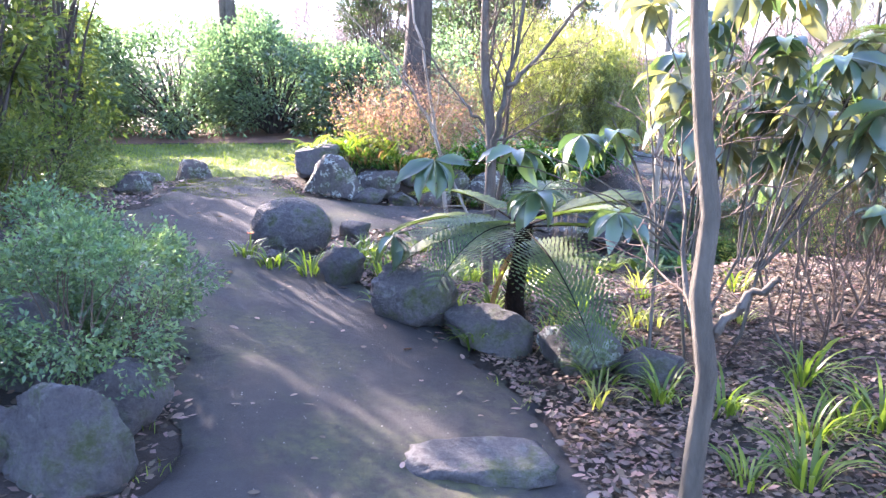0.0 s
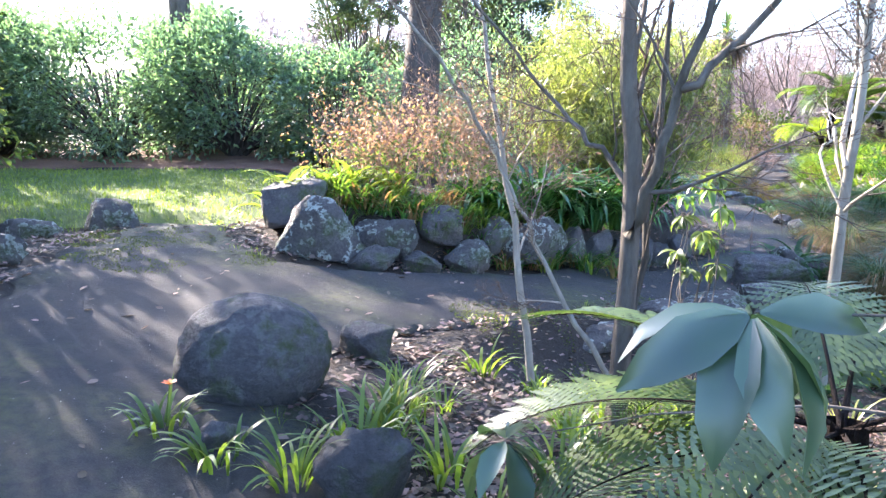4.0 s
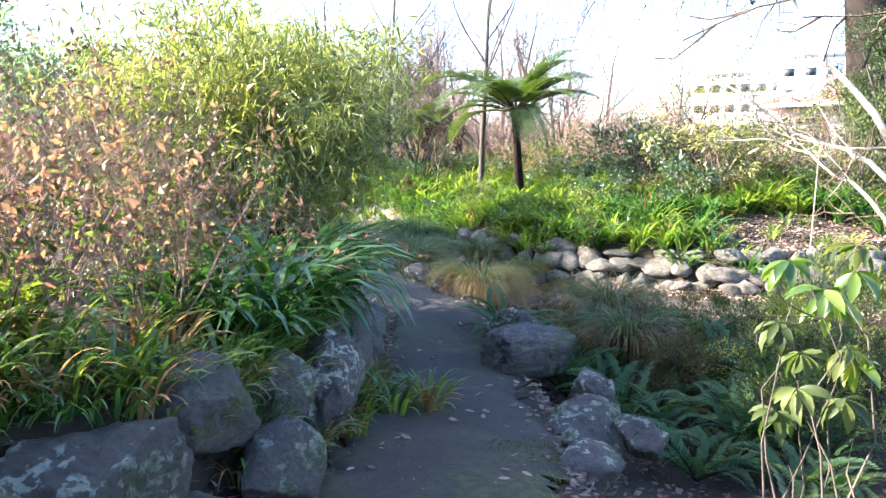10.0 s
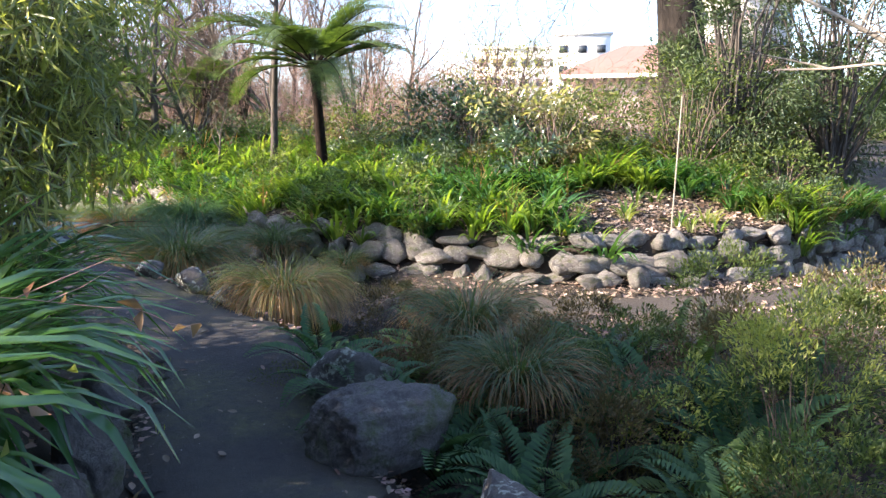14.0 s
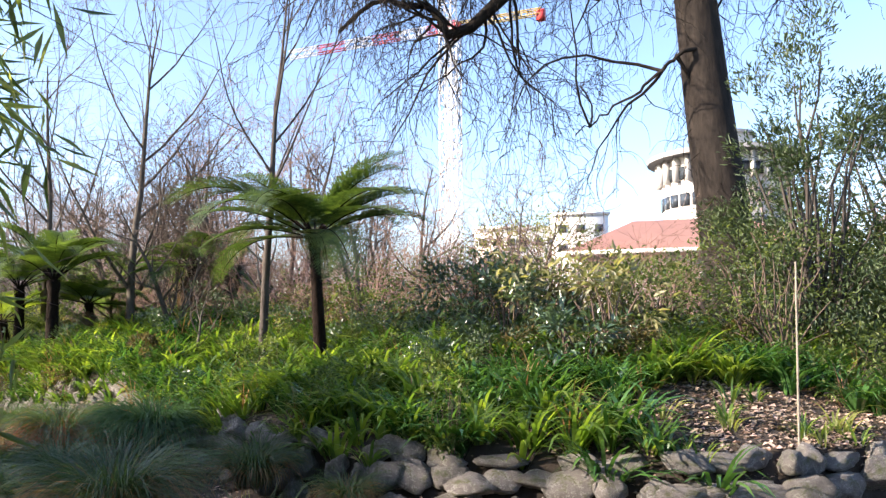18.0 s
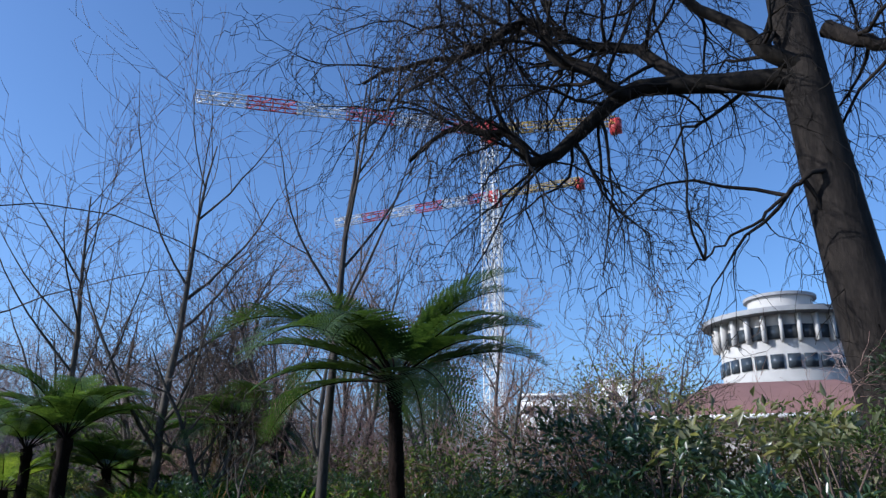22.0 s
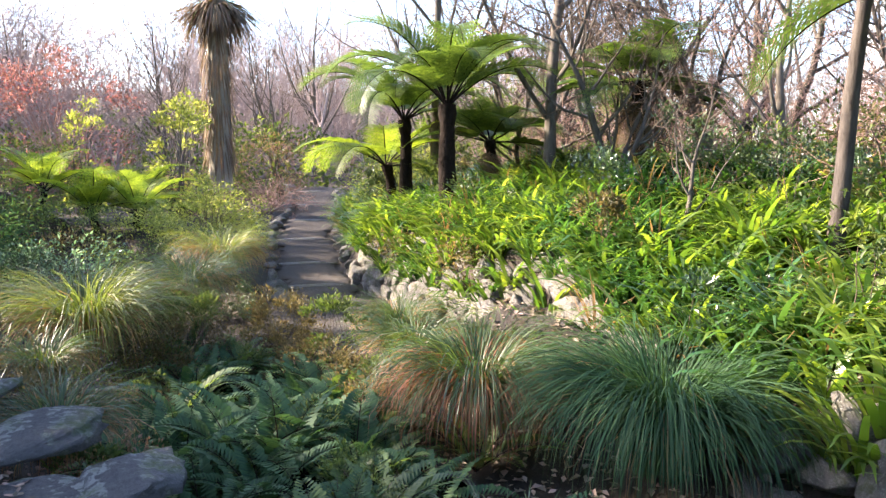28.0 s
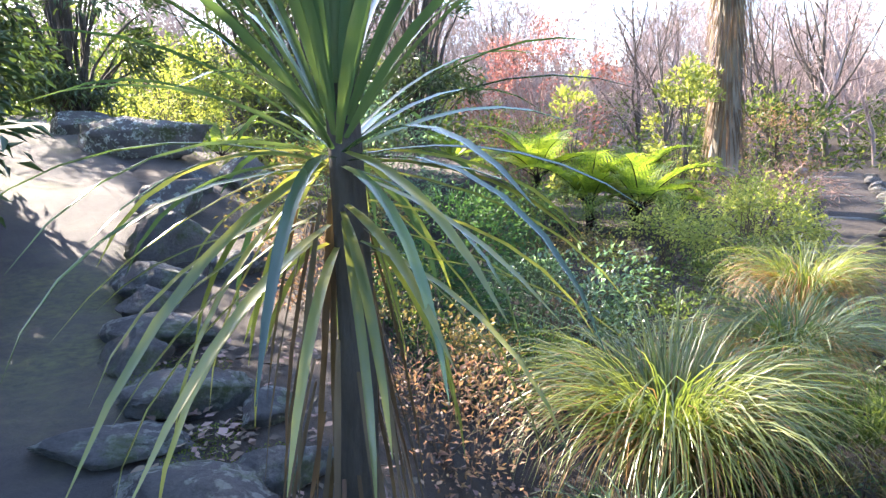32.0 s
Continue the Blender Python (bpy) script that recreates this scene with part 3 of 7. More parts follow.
def sheet(name, sd, lift, material, label, box, step=0.09):
    """A patch of surface over the land, where sd is negative, with its rim drawn to the outline."""
    x, y = np.meshgrid(np.arange(box[0], box[1], step), np.arange(box[2], box[3], step), indexing="ij")
    s = sd(x, y)
    e = 1e-3
    gx_, gy_ = (sd(x + e, y) - s) / e, (sd(x, y + e) - s) / e
    k = np.where(np.abs(s) < step, np.clip(s, -step, step), 0)
    x2, y2 = x - gx_ * k, y - gy_ * k
    z = land(x2, y2) + lift - (0.05 * _ss(-0.16, 0.0, s) if "path" in name else 0)
    m1, m2 = x.shape
    a, b = np.meshgrid(np.arange(m1 - 1), np.arange(m2 - 1), indexing="ij")
    ok = (s[:-1, :-1] < step * 0.7) & (s[1:, :-1] < step * 0.7) & (s[1:, 1:] < step * 0.7) & (s[:-1, 1:] < step * 0.7)
    f = np.stack([a * m2 + b, (a + 1) * m2 + b, (a + 1) * m2 + b + 1, a * m2 + b + 1], -1)[ok]
    used, inv = np.unique(f, return_inverse=True)
    v = np.stack([x2, y2, z], -1).reshape(-1, 3)[used]
    ob = obj(name, mesh_np(name, [(v, inv.reshape(-1, 4))], material, smooth=True))
    return tagged(ob, label, name, kind="structure")


def _wob(x, y):
    return 0.07 * np.sin(2.7 * x + 1.1 * y) + 0.06 * np.sin(5.3 * y - 2.2 * x) + 0.03 * np.sin(11 * x + 7 * y)


def _sd_of(lines):
    def f(x, y):
        out = np.full(np.shape(x), 1e9)
        for line in lines:
            d, e = _poly(x, y, line)
            out = np.minimum(out, d - e[0])
        return out + _wob(x, y)
    return f


sheet("path", _sd_of((WALK, LAWNWAY)), 0.004, M_PATH, "dark grey gravel and dirt garden path", (-6.5, 8, -4, 41), 0.1)
sheet("dirt_path", _sd_of((TRACK, STEPS)), 0.004, M_TRACK, "brown trodden dirt path across the stream", (7, 20, 6, 41), 0.1)
sheet("lawn", lambda x, y: np.maximum(_inside(x, y, LAWN), -sd_walk(x, y) + 0.1) + _wob(x, y), 0.012, M_LAWN, "patch of green lawn crossed by tree shadows", (-15, -1.5, 11, 19), 0.14)
sheet("mulch_bed", lambda x, y: np.maximum(_inside(x, y, [(-24, 18.2), (-8, 17.9), (-4, 18.0), (-1.8, 17.6), (-1, 22), (-4, 25), (-24, 25)]), -9) + _wob(x, y), 0.014, M_MULCH, "bed of reddish bark mulch under the hedge", (-15, 0, 17, 24), 0.2)
# ---- boulders and stones ----
def boulder(x, y, size, seed, label, rz=0.0, sink=0.3, mat=None, z=None, name="boulder", group="", tilt=0.0, sub=4, facets=9, rough=0.06, boxy=1.0):
    me = rock_mesh(name, size, seed, mat or M_ROCK, sub, facets, rough, boxy)
    base = ground_z(x, y) if z is None else z
    ob = obj(name, me, at=pose(x, y, base + size[2] * (0.5 - sink), tilt, 0, rz))
    return tagged(ob, label, "boulder", group)


PE = "rocks edging the path"
boulder(-1.57, 7.56, (0.8, 0.74, 0.68), 311, "large round dark grey boulder beside the path fork", 20, 0.3, M_ROCKD, facets=-4, rough=0.03, sub=5)
boulder(-0.98, 8.25, (0.42, 0.36, 0.36), 4, "small dark boulder beside the large round one", 70, 0.3, M_ROCKD)
boulder(-0.23, 5.78, (0.66, 0.44, 0.62), 8, "angular brown-grey rock at the path edge", -20, 0.3, M_ROCKD, group=PE, facets=12, boxy=0.75, sub=5)
boulder(0.3, 5.42, (0.76, 0.4, 0.42), 9, "low flat grey rock at the path edge", -32, 0.32, M_ROCKD, group=PE, boxy=0.8)
boulder(0.95, 5.0, (0.64, 0.42, 0.5), 10, "mossy green-brown rock at the path edge", -30, 0.3, M_ROCK, group=PE)
boulder(1.38, 4.8, (0.52, 0.4, 0.36), 11, "low grey rock at the path edge", -30, 0.3, M_ROCKD, group=PE)
boulder(-0.9, 6.5, (0.44, 0.36, 0.44), 12, "small dark rock among leaf litter", 10, 0.28, M_ROCKD, group=PE)
boulder(-1.58, 6.8, (0.28, 0.22, 0.2), 13, "small dark rock under strappy leaves", 50, 0.3, M_ROCKD, group=PE)
boulder(0.2, 3.6, (0.86, 0.42, 0.26), 14, "low grey rock half sunk in the path", 5, 0.5, M_ROCKD, group=PE, boxy=0.8)
boulder(-1.6, 3.0, (0.58, 0.46, 0.58), 15, "dark rock below the small-leaved shrub", 25, 0.22, M_ROCKD, group=PE)
boulder(-1.68, 3.6, (0.66, 0.48, 0.46), 16, "dark rock below the small-leaved shrub", 80, 0.25, M_ROCKD, group=PE)
boulder(-2.2, 3.8, (0.6, 0.5, 0.62), 17, "dark rock below the small-leaved shrub", 10, 0.25, M_ROCKD, group=PE)
boulder(-2.0, 3.05, (0.4, 0.36, 0.36), 18, "dark rock below the small-leaved shrub", 10, 0.3, M_ROCKD, group=PE)
boulder(-3.98, 11.7, (0.6, 0.44, 0.56), 19, "lichen-spotted grey rock at the lawn edge", 15, 0.32, M_ROCK)
boulder(-4.45, 10.9, (0.7, 0.5, 0.36), 20, "low grey rock among fallen leaves", 15, 0.35, M_ROCK)
boulder(-3.9, 9.3, (0.5, 0.45, 0.34), 21, "low grey rock among fallen leaves", 35, 0.35, M_ROCK)
# facing of the raised bed
BF = "boulders facing the raised bed"
boulder(-1.88, 11.42, (0.72, 0.55, 0.6), 230, "squarish dark boulder with white lichen marks", 8, 0.14, M_ROCKD, 0.52, group=BF, facets=7, rough=0.03, boxy=0.65, sub=5)
boulder(-1.6, 10.82, (0.84, 0.66, 0.8), 231, "large boulder with pale lichen and green moss", 14, 0.26, M_ROCK, group=BF, facets=10, rough=0.05, boxy=0.8, sub=5)
boulder(-0.93, 11.02, (0.68, 0.56, 0.52), 232, "boulder crusted with white and grey lichen", -4, 0.1, M_ROCK, 0.2, group=BF, facets=10, rough=0.05, boxy=0.85, sub=5)
boulder(-1.06, 10.74, (0.56, 0.4, 0.28), 33, "low mossy stone under a larger boulder", 10, 0.32, M_ROCKD, group=BF)
boulder(-0.6, 10.92, (0.46, 0.36, 0.28), 233, "low mossy stone under a larger boulder", -10, 0.32, M_ROCKD, group=BF)
boulder(-0.36, 11.3, (0.5, 0.44, 0.46), 34, "upright dark boulder with moss", 0, 0.12, M_ROCKD, group=BF, facets=7)
boulder(-0.14, 11.14, (0.52, 0.42, 0.46), 35, "rounded boulder green with moss", 20, 0.25, M_ROCK, group=BF, facets=5)
boulder(0.2, 11.58, (0.44, 0.36, 0.46), 36, "upright mossy slab of rock", 20, 0.1, M_ROCK, group=BF)
boulder(0.7, 11.88, (0.84, 0.5, 0.64), 37, "grey boulder with pale lichen spots", 38, 0.2, M_ROCK, group=BF, facets=6, boxy=0.85, sub=5)
boulder(1.22, 12.3, (0.44, 0.34, 0.62), 238, "pointed grey lichen-spotted boulder below strappy leaves", 45, 0.2, M_ROCK, group=BF)
boulder(1.62, 12.68, (0.5, 0.3, 0.62), 39, "slanting grey slab below strappy leaves", 48, 0.2, M_ROCKD, group=BF, tilt=16)
boulder(2.05, 13.1, (0.48, 0.38, 0.54), 240, "dark stone below strappy leaves", 45, 0.22, M_ROCKD, group=BF)
boulder(2.45, 13.45, (0.46, 0.34, 0.58), 41, "dark stone below strappy leaves", 45, 0.22, M_ROCKD, group=BF)
boulder(2.85, 13.85, (0.46, 0.38, 0.5), 242, "dark stone below strappy leaves", 40, 0.25, M_ROCKD, group=BF)
boulder(3.3, 14.3, (0.5, 0.4, 0.46), 43, "dark stone below strappy leaves", 40, 0.25, M_ROCKD, group=BF)
boulder(3.8, 14.85, (0.5, 0.4, 0.44), 42, "dark stone below strappy leaves", 50, 0.25, M_ROCKD, group=BF)
# stones along the stream side of the path
SS = "stones along the stream side of the path"
boulder(4.35, 13.05, (0.74, 0.5, 0.56), 50, "dark boulder with lichen on its flat top", -48, 0.28, M_ROCK, -0.4, group=SS, facets=11, boxy=0.85)
boulder(3.8, 12.55, (0.95, 0.56, 0.5), 151, "grey boulder covered in pale lichen", -30, 0.22, M_ROCKD, -0.42, group=SS, facets=5, boxy=0.75, sub=5)
boulder(3.2, 11.5, (0.8, 0.5, 0.44), 52, "low pale lichen-crusted boulder", 38, 0.3, M_ROCK, -0.4, group=SS, sub=5)
boulder(2.5, 11.1, (0.84, 0.55, 0.36), 53, "low boulder crusted with lichen", 30, 0.32, M_ROCK, -0.4, group=SS, sub=5)
boulder(2.62, 10.75, (0.5, 0.42, 0.34), 54, "low mossy rock at the path edge", 30, 0.35, M_ROCK, -0.4, group=SS)
boulder(1.8, 10.72, (0.7, 0.42, 0.26), 56, "low mossy rock at the path edge", 30, 0.38, M_ROCK, group=SS)
boulder(1.1, 10.05, (0.82, 0.5, 0.3), 55, "low sunlit flat rock at the path edge", 25, 0.35, M_ROCK, group=SS, boxy=0.8)
boulder(4.0, 12.0, (0.5, 0.4, 0.3), 57, "small dark rock above the ditch", 15, 0.3, M_ROCKD, group=SS)
boulder(3.75, 11.75, (0.4, 0.36, 0.26), 58, "small dark rock above the ditch", 15, 0.3, M_ROCKD, group=SS)
boulder(6.05, 15.3, (0.56, 0.36, 0.32), 59, "pale grey rock at the path bend", 25, 0.3, M_ROCK, group=SS)
boulder(6.1, 15.85, (0.4, 0.34, 0.26), 60, "low grey rock at the path bend", 50, 0.3, M_ROCK, group=SS)
boulder(6.3, 16.5, (0.66, 0.4, 0.36), 61, "low mossy rock at the path edge", 60, 0.3, M_ROCK, group=SS)
boulder(6.42, 17.3, (0.5, 0.36, 0.26), 67, "low mossy rock at the path edge", 75, 0.3, M_ROCK, group=SS)
boulder(6.75, 17.75, (0.55, 0.42, 0.34), 63, "lichen-spotted rock at the path edge", 85, 0.3, M_ROCK, group=SS)
boulder(6.9, 18.9, (0.55, 0.4, 0.26), 64, "low grey rock at the path edge", 70, 0.35, M_ROCK, group=SS)
boulder(6.85, 19.9, (0.85, 0.5, 0.18), 65, "flat blue-grey rock at the path edge", -40, 0.35, M_SLAB, group=SS)
boulder(6.75, 21.0, (0.7, 0.45, 0.16), 66, "flat grey rock at the path edge", -50, 0.35, M_SLAB, group=SS)
boulder(6.0, 22.9, (0.8, 0.5, 0.15), 67, "flat pale grey rock with lichen rings", -60, 0.35, M_SLAB, group=SS)
boulder(5.5, 23.7, (0.75, 0.5, 0.16), 68, "flat grey rock beside green moss", 20, 0.35, M_SLAB, group=SS)
boulder(5.0, 24.6, (0.75, 0.5, 0.18), 69, "flat grey rock beside green moss", 10, 0.35, M_SLAB, group=SS)
boulder(4.75, 25.7, (0.5, 0.4, 0.3), 70, "dark rock at the path edge", 10, 0.35, M_ROCKD, None, group=SS)
boulder(4.5, 26.8, (0.55, 0.4, 0.34), 71, "dark rock at the path edge", 30, 0.35, M_ROCKD, None, group=SS)
boulder(4.3, 28.0, (0.8, 0.6, 0.75), 72, "rough dark rock at the bend of the path", 30, 0.3, M_ROCKD, None, group=SS)
boulder(4.0, 29.3, (0.9, 0.6, 0.6), 73, "rough grey rock at the bend of the path", 60, 0.3, M_ROCK, None, group=SS)
boulder(2.7, 32.6, (2.3, 0.9, 0.75), 74, "long lichen-topped rock beside the rising path", -8, 0.3, M_ROCK, None, group=SS)
boulder(4.3, 31.4, (0.8, 0.7, 0.75), 75, "grey rock beside the rising path", 10, 0.3, M_ROCK, None, group=SS)
boulder(1.0, 34.5, (1.2, 0.8, 0.6), 76, "grey rock beside the rising path", 10, 0.3, M_ROCK, None, group=SS)
for k, (x, y, w, h) in enumerate(((5.8, 24.3, 0.5, 0.2), (5.3, 25.2, 0.45, 0.25), (5.6, 24.9, 0.4, 0.2), (6.5, 22.2, 0.5, 0.16), (6.25, 21.9, 0.35, 0.12), (5.0, 27.5, 0.5, 0.35), (3.9, 30.3, 0.7, 0.5), (5.95, 23.4, 0.55, 0.16))):
    boulder(x, y, (w, w * 0.7, h), 90 + k, "flat grey rock between path and stream bank", 40 * k, 0.35, M_SLAB, None, group=SS)
for k, (x, y, w, d, h, rz) in enumerate(((5.55, 24.0, 0.95, 0.55, 0.2, -25), (5.15, 25.1, 0.85, 0.55, 0.22, 10), (4.8, 26.15, 0.9, 0.5, 0.24, -15), (6.1, 22.45, 0.7, 0.45, 0.16, -50), (4.45, 27.2, 0.7, 0.5, 0.4, 20))):
    boulder(x, y, (w, d, h), 330 + k, "broad flat blue-grey slab with lichen rings", rz, 0.35, M_SLAB, None, group=SS, facets=7)
for k, (x, y, w, d, h, rz) in enumerate(((7.05, 20.95, 0.8, 0.5, 0.16, 60), (6.8, 21.6, 0.8, 0.5, 0.16, 50), (6.45, 22.35, 0.9, 0.55, 0.18, 35))):
    boulder(x, y, (w, d, h), 350 + k, "broad flat blue-grey slab beside dark ferns", rz, 0.5, M_SLAB, float(lean_of_land(np.array([x]), np.array([y]))[0]), group=SS, facets=7, boxy=0.8)
# ---- dry-stone wall across the stream ----
def along(line, step):
    """Points and headings spaced along a polyline."""
    p = np.asarray(line, float)[:, :2]
    seg = np.linalg.norm(np.diff(p, axis=0), axis=1)
    s = np.concatenate([[0], np.cumsum(seg)])
    q = np.arange(0, s[-1], step)
    x, y = np.interp(q, s, p[:, 0]), np.interp(q, s, p[:, 1])
    x2, y2 = np.interp(q + 0.01, s, p[:, 0]), np.interp(q + 0.01, s, p[:, 1])
    return np.stack([x, y, np.arctan2(y2 - y, x2 - x)], -1)


wall = thing("wall_stone", 10, 14, -0.5, "low dry wall of rounded pale stones", "wall", kind="structure")
stone_meshes = [rock_mesh("stone", (1, 1, 1), 200 + k, M_ROCKP, 3, 9, 0.08) for k in range(9)]
rg = np.random.default_rng(5)
WALLLINE = [(15.6, 8.45), (14.8, 8.85), (12.2, 10.25), (10.3, 11.8), (9.6, 13.05), (9.42, 14.4), (9.2, 16.3), (9.8, 18.5), (10.8, 20.7), (11.5, 23.2), (11.9, 25.3), (12.5, 27.4), (13.4, 29.8)]
for row, (zc, hh) in enumerate(((-0.5, 0.34), (-0.24, 0.32), (0.0, 0.28), (0.24, 0.28), (0.42, 0.26))):
    for x, y, a in along(WALLLINE, 0.36):
        if (row == 2 and rg.random() < 0.25) or (row > 2 and y < 22.5):
            continue
        w, h = rg.uniform(0.22, 0.62), hh * rg.uniform(0.6, 1.4)
        if y > 21.5:
            w, h = w * 1.45, h * 1.35
        if row == 1 and abs(x - 9.85) < 0.2 and y < 13:
            w = 0.95
        off = rg.normal(0, 0.05) + 0.06 * row
        sunk = -0.16 * float(_ss(24.0, 28.0, y))
        jx = rg.uniform(-0.1, 0.1)
        px, py = x + math.cos(a) * jx + math.sin(a) * off, y + math.sin(a) * jx - math.cos(a) * off
        px, py = px + math.sin(a) * 0.06 * row, py - math.cos(a) * 0.06 * row
        ob = obj("stone", stone_meshes[rg.integers(9)], wall)
        ob.matrix_basis = pose(px - 10, py - 14, zc + 0.5 + sunk + rg.normal(0, 0.03), rg.uniform(-15, 15), rg.uniform(-12, 12), math.degrees(a) + rg.uniform(-25, 25)) @ Matrix.Diagonal((w, rg.uniform(0.26, 0.36), h, 1))

# stone edging and flat treads on the climbing path
steps = thing("stone_steps", 12, 30, -0.3, "path of shallow steps with flat stone edges", "steps", kind="structure")
tread_me = rock_mesh("tread", (1, 1, 1), 231, M_ROCKP, 3, 9, 0.03)
for k, (x, y, a) in enumerate(along(STEPS, 2.4)):
    if k == 0:
        continue
    z = ground_z(x, y)
    ob = obj("tread", tread_me, steps)
    ob.matrix_basis = pose(x - 12, y - 30, z + 0.3 - 0.01, 0, 0, math.degrees(a) + 90) @ Matrix.Diagonal((1.25, 0.26, 0.1, 1))
for side in (-1, 1):
    for x, y, a in along(STEPS, 0.62):
        if rg.random() < 0.2 or y < 27.5:
            continue
        px, py = x - side * math.sin(a) * 0.78, y + side * math.cos(a) * 0.78
        ob = obj("edge_stone", stone_meshes[rg.integers(9)], steps)
        s = rg.uniform(0.25, 0.45)
        ob.matrix_basis = pose(px - 12, py - 30, ground_z(px, py) + 0.3 + 0.04, 0, 0, rg.uniform(0, 360)) @ Matrix.Diagonal((s, s * 0.8, s * 0.7, 1))
# ---- plants: builders ----
def clump_np(n, length, width, lift, droop, spread, seed, segs=5, fold=0.0, twist=0.6):
    rg = np.random.default_rng(seed)
    az = rg.random(n) * 2 * np.pi
    r = spread * np.sqrt(rg.random(n))
    base = np.stack([r * np.cos(az + rg.normal(0, 0.5, n)), r * np.sin(az), np.zeros(n)], -1)
    return blades(base, az, rg.uniform(*length, n), rg.uniform(*width, n), rg.uniform(*lift, n), rg.uniform(*droop, n), segs, fold, 0.72, twist)


def stack(variants, spots, rg, smin=0.8, smax=1.25, tilt=0.0):
    """Chunks of many copies laid into one mesh: spots are x, y, z."""
    out = []
    for x, y, z in spots:
        v, f = variants[rg.integers(len(variants))]
        out.append((place(v, x, y, z, rg.random() * 6.28, rg.uniform(smin, smax)), f))
    return out


def shrub_np(n, r, h, leaf, rg, lumps=14, lumpr=0.4, fine=False, hollow=0.55, up=0.25, droop=0.25):
    """Leaves in an uneven crown of lumps, radius r and height h, base at 0. Returns leaf chunk and lump centres."""
    d = unit(rg.normal(size=(lumps, 3)))
    d[:, 2] = np.where(d[:, 2] < -0.5, -d[:, 2], d[:, 2])
    c = d * np.array([r, r, h * 0.55]) * rg.uniform(hollow, 0.95, (lumps, 1)) + (0, 0, h * 0.5)
    m = int(lumps * 0.35)
    th = rg.random(m) * 6.28
    c[:m] = np.stack([np.cos(th), np.sin(th), 0 * th], -1) * r * rg.uniform(0.4, 0.85, (m, 1)) + np.stack([0 * th, 0 * th, h * rg.uniform(0.06, 0.35, m)], -1)
    c[:, 2] = np.maximum(c[:, 2], h * 0.06)
    k = rg.integers(lumps, size=n)
    off = unit(rg.normal(size=(n, 3))) * (rg.random((n, 1)) ** 0.45) * lumpr * r * rg.uniform(0.7, 1.3, (lumps, 1))[k] * np.array([1, 1, 0.8])
    p = c[k] + off
    p[:, 2] = np.maximum(p[:, 2], 0.02)
    out = unit(off + 0.3 * (p - (0, 0, h * 0.4)))
    dr = unit(out + rg.normal(0, 0.55, (n, 3)) + (0, 0, up))
    nr = unit(np.array([0, 0, 1.0]) + rg.normal(0, 0.5, (n, 3)))
    L = rg.uniform(0.7, 1.25, n) * leaf[0]
    return leaves(p, dr, nr, L, L * leaf[1], 0.2, droop, fine), c


def stems_np(centres, r0, rg, base=0.08, sides=4, wander=0.15):
    out = []
    for c in centres:
        b = np.array([rg.normal(0, base), rg.normal(0, base), -0.05])
        t = np.linspace(0, 1, 6)[:, None]
        m = b + (c - b) * t + np.array([0, 0, 0.12]) * np.sin(t * np.pi) * np.linalg.norm(c) + rg.normal(0, wander * 0.08, (6, 3)) * np.linalg.norm(c)
        m[0] = b
        out.append(tube(m, np.linspace(r0, r0 * 0.3, 6), sides))
    return out


def shrub(name, x, y, z, r, h, mat, leaf, n, label, category="shrub", seed=0, twig=None, group="", lumps=14, lumpr=0.42, fine=False, stem=0.012, up=0.25, droop=0.25):
    rg = np.random.default_rng(seed)
    z = ground_z(x, y) - 0.02 if z is None else z
    t = thing(name, x, y, z, label, category, group)
    lf, c = shrub_np(n, r, h, leaf, rg, lumps, lumpr, fine, 0.55, up, droop)
    if name == "conifer":
        for st in stems_np(c * 0.9, stem, rg):
            obj("stem", mesh_np("stem", [st], twig or M_TWIG), t)
    else:
        obj("branchwork", mesh_np("branchwork", stems_np(c * 0.9, stem, rg), twig or M_TWIG), t)
    obj("foliage", mesh_np("foliage", [lf], mat), t)
    return t


def branch_np(start, d, length, radius, level, rg, out, twigs, spread=0.6, weep=0.0, kids=(4, 4, 3), up=0.15, wob=0.12, minr=0.004, segs=6, first=0.35):
    """Grows one limb and its side limbs; limbs go to out, the last two orders to twigs."""
    pts, rad = [np.array(start, float)], [radius]
    d = unit(np.array(d, float))
    dirs = [d]
    for k in range(segs):
        d = unit(d + rg.normal(0, wob, 3) + np.array([0, 0, up * (1 if level < 2 else 0.6) - weep * (k / segs) * (level + 0.3)]))
        pts.append(pts[-1] + d * length / segs)
        rad.append(max(minr * 0.5, radius * (1 - 0.86 * (k + 1) / segs)))
        dirs.append(d)
    (out if level < 2 else twigs).append(tube(pts, rad, 8 if level == 0 else (5 if level == 1 else 3)))
    if level >= len(kids):
        return
    n = kids[level]
    for k in range(n):
        a = first + (1 - first) * (k + rg.random() * 0.8) / n if level == 0 else 0.2 + 0.8 * (k + rg.random()) / n
        i = min(segs - 1, int(a * segs))
        f = a * segs - i
        p = pts[i] * (1 - f) + pts[i + 1] * f if f <= 1 else pts[-1]
        side = unit(np.cross(dirs[i], unit(rg.normal(size=3))))
        dd = unit(dirs[i] * (1 - spread * 0.6) + side * spread)
        branch_np(p, dd, length * rg.uniform(0.42, 0.72) * (1.05 - 0.35 * a), max(minr, rad[i] * rg.uniform(0.45, 0.62)), level + 1, rg, out, twigs, spread, weep, kids, up, wob * 1.25, minr, max(4 if segs > 4 else 3, segs - 1), first)


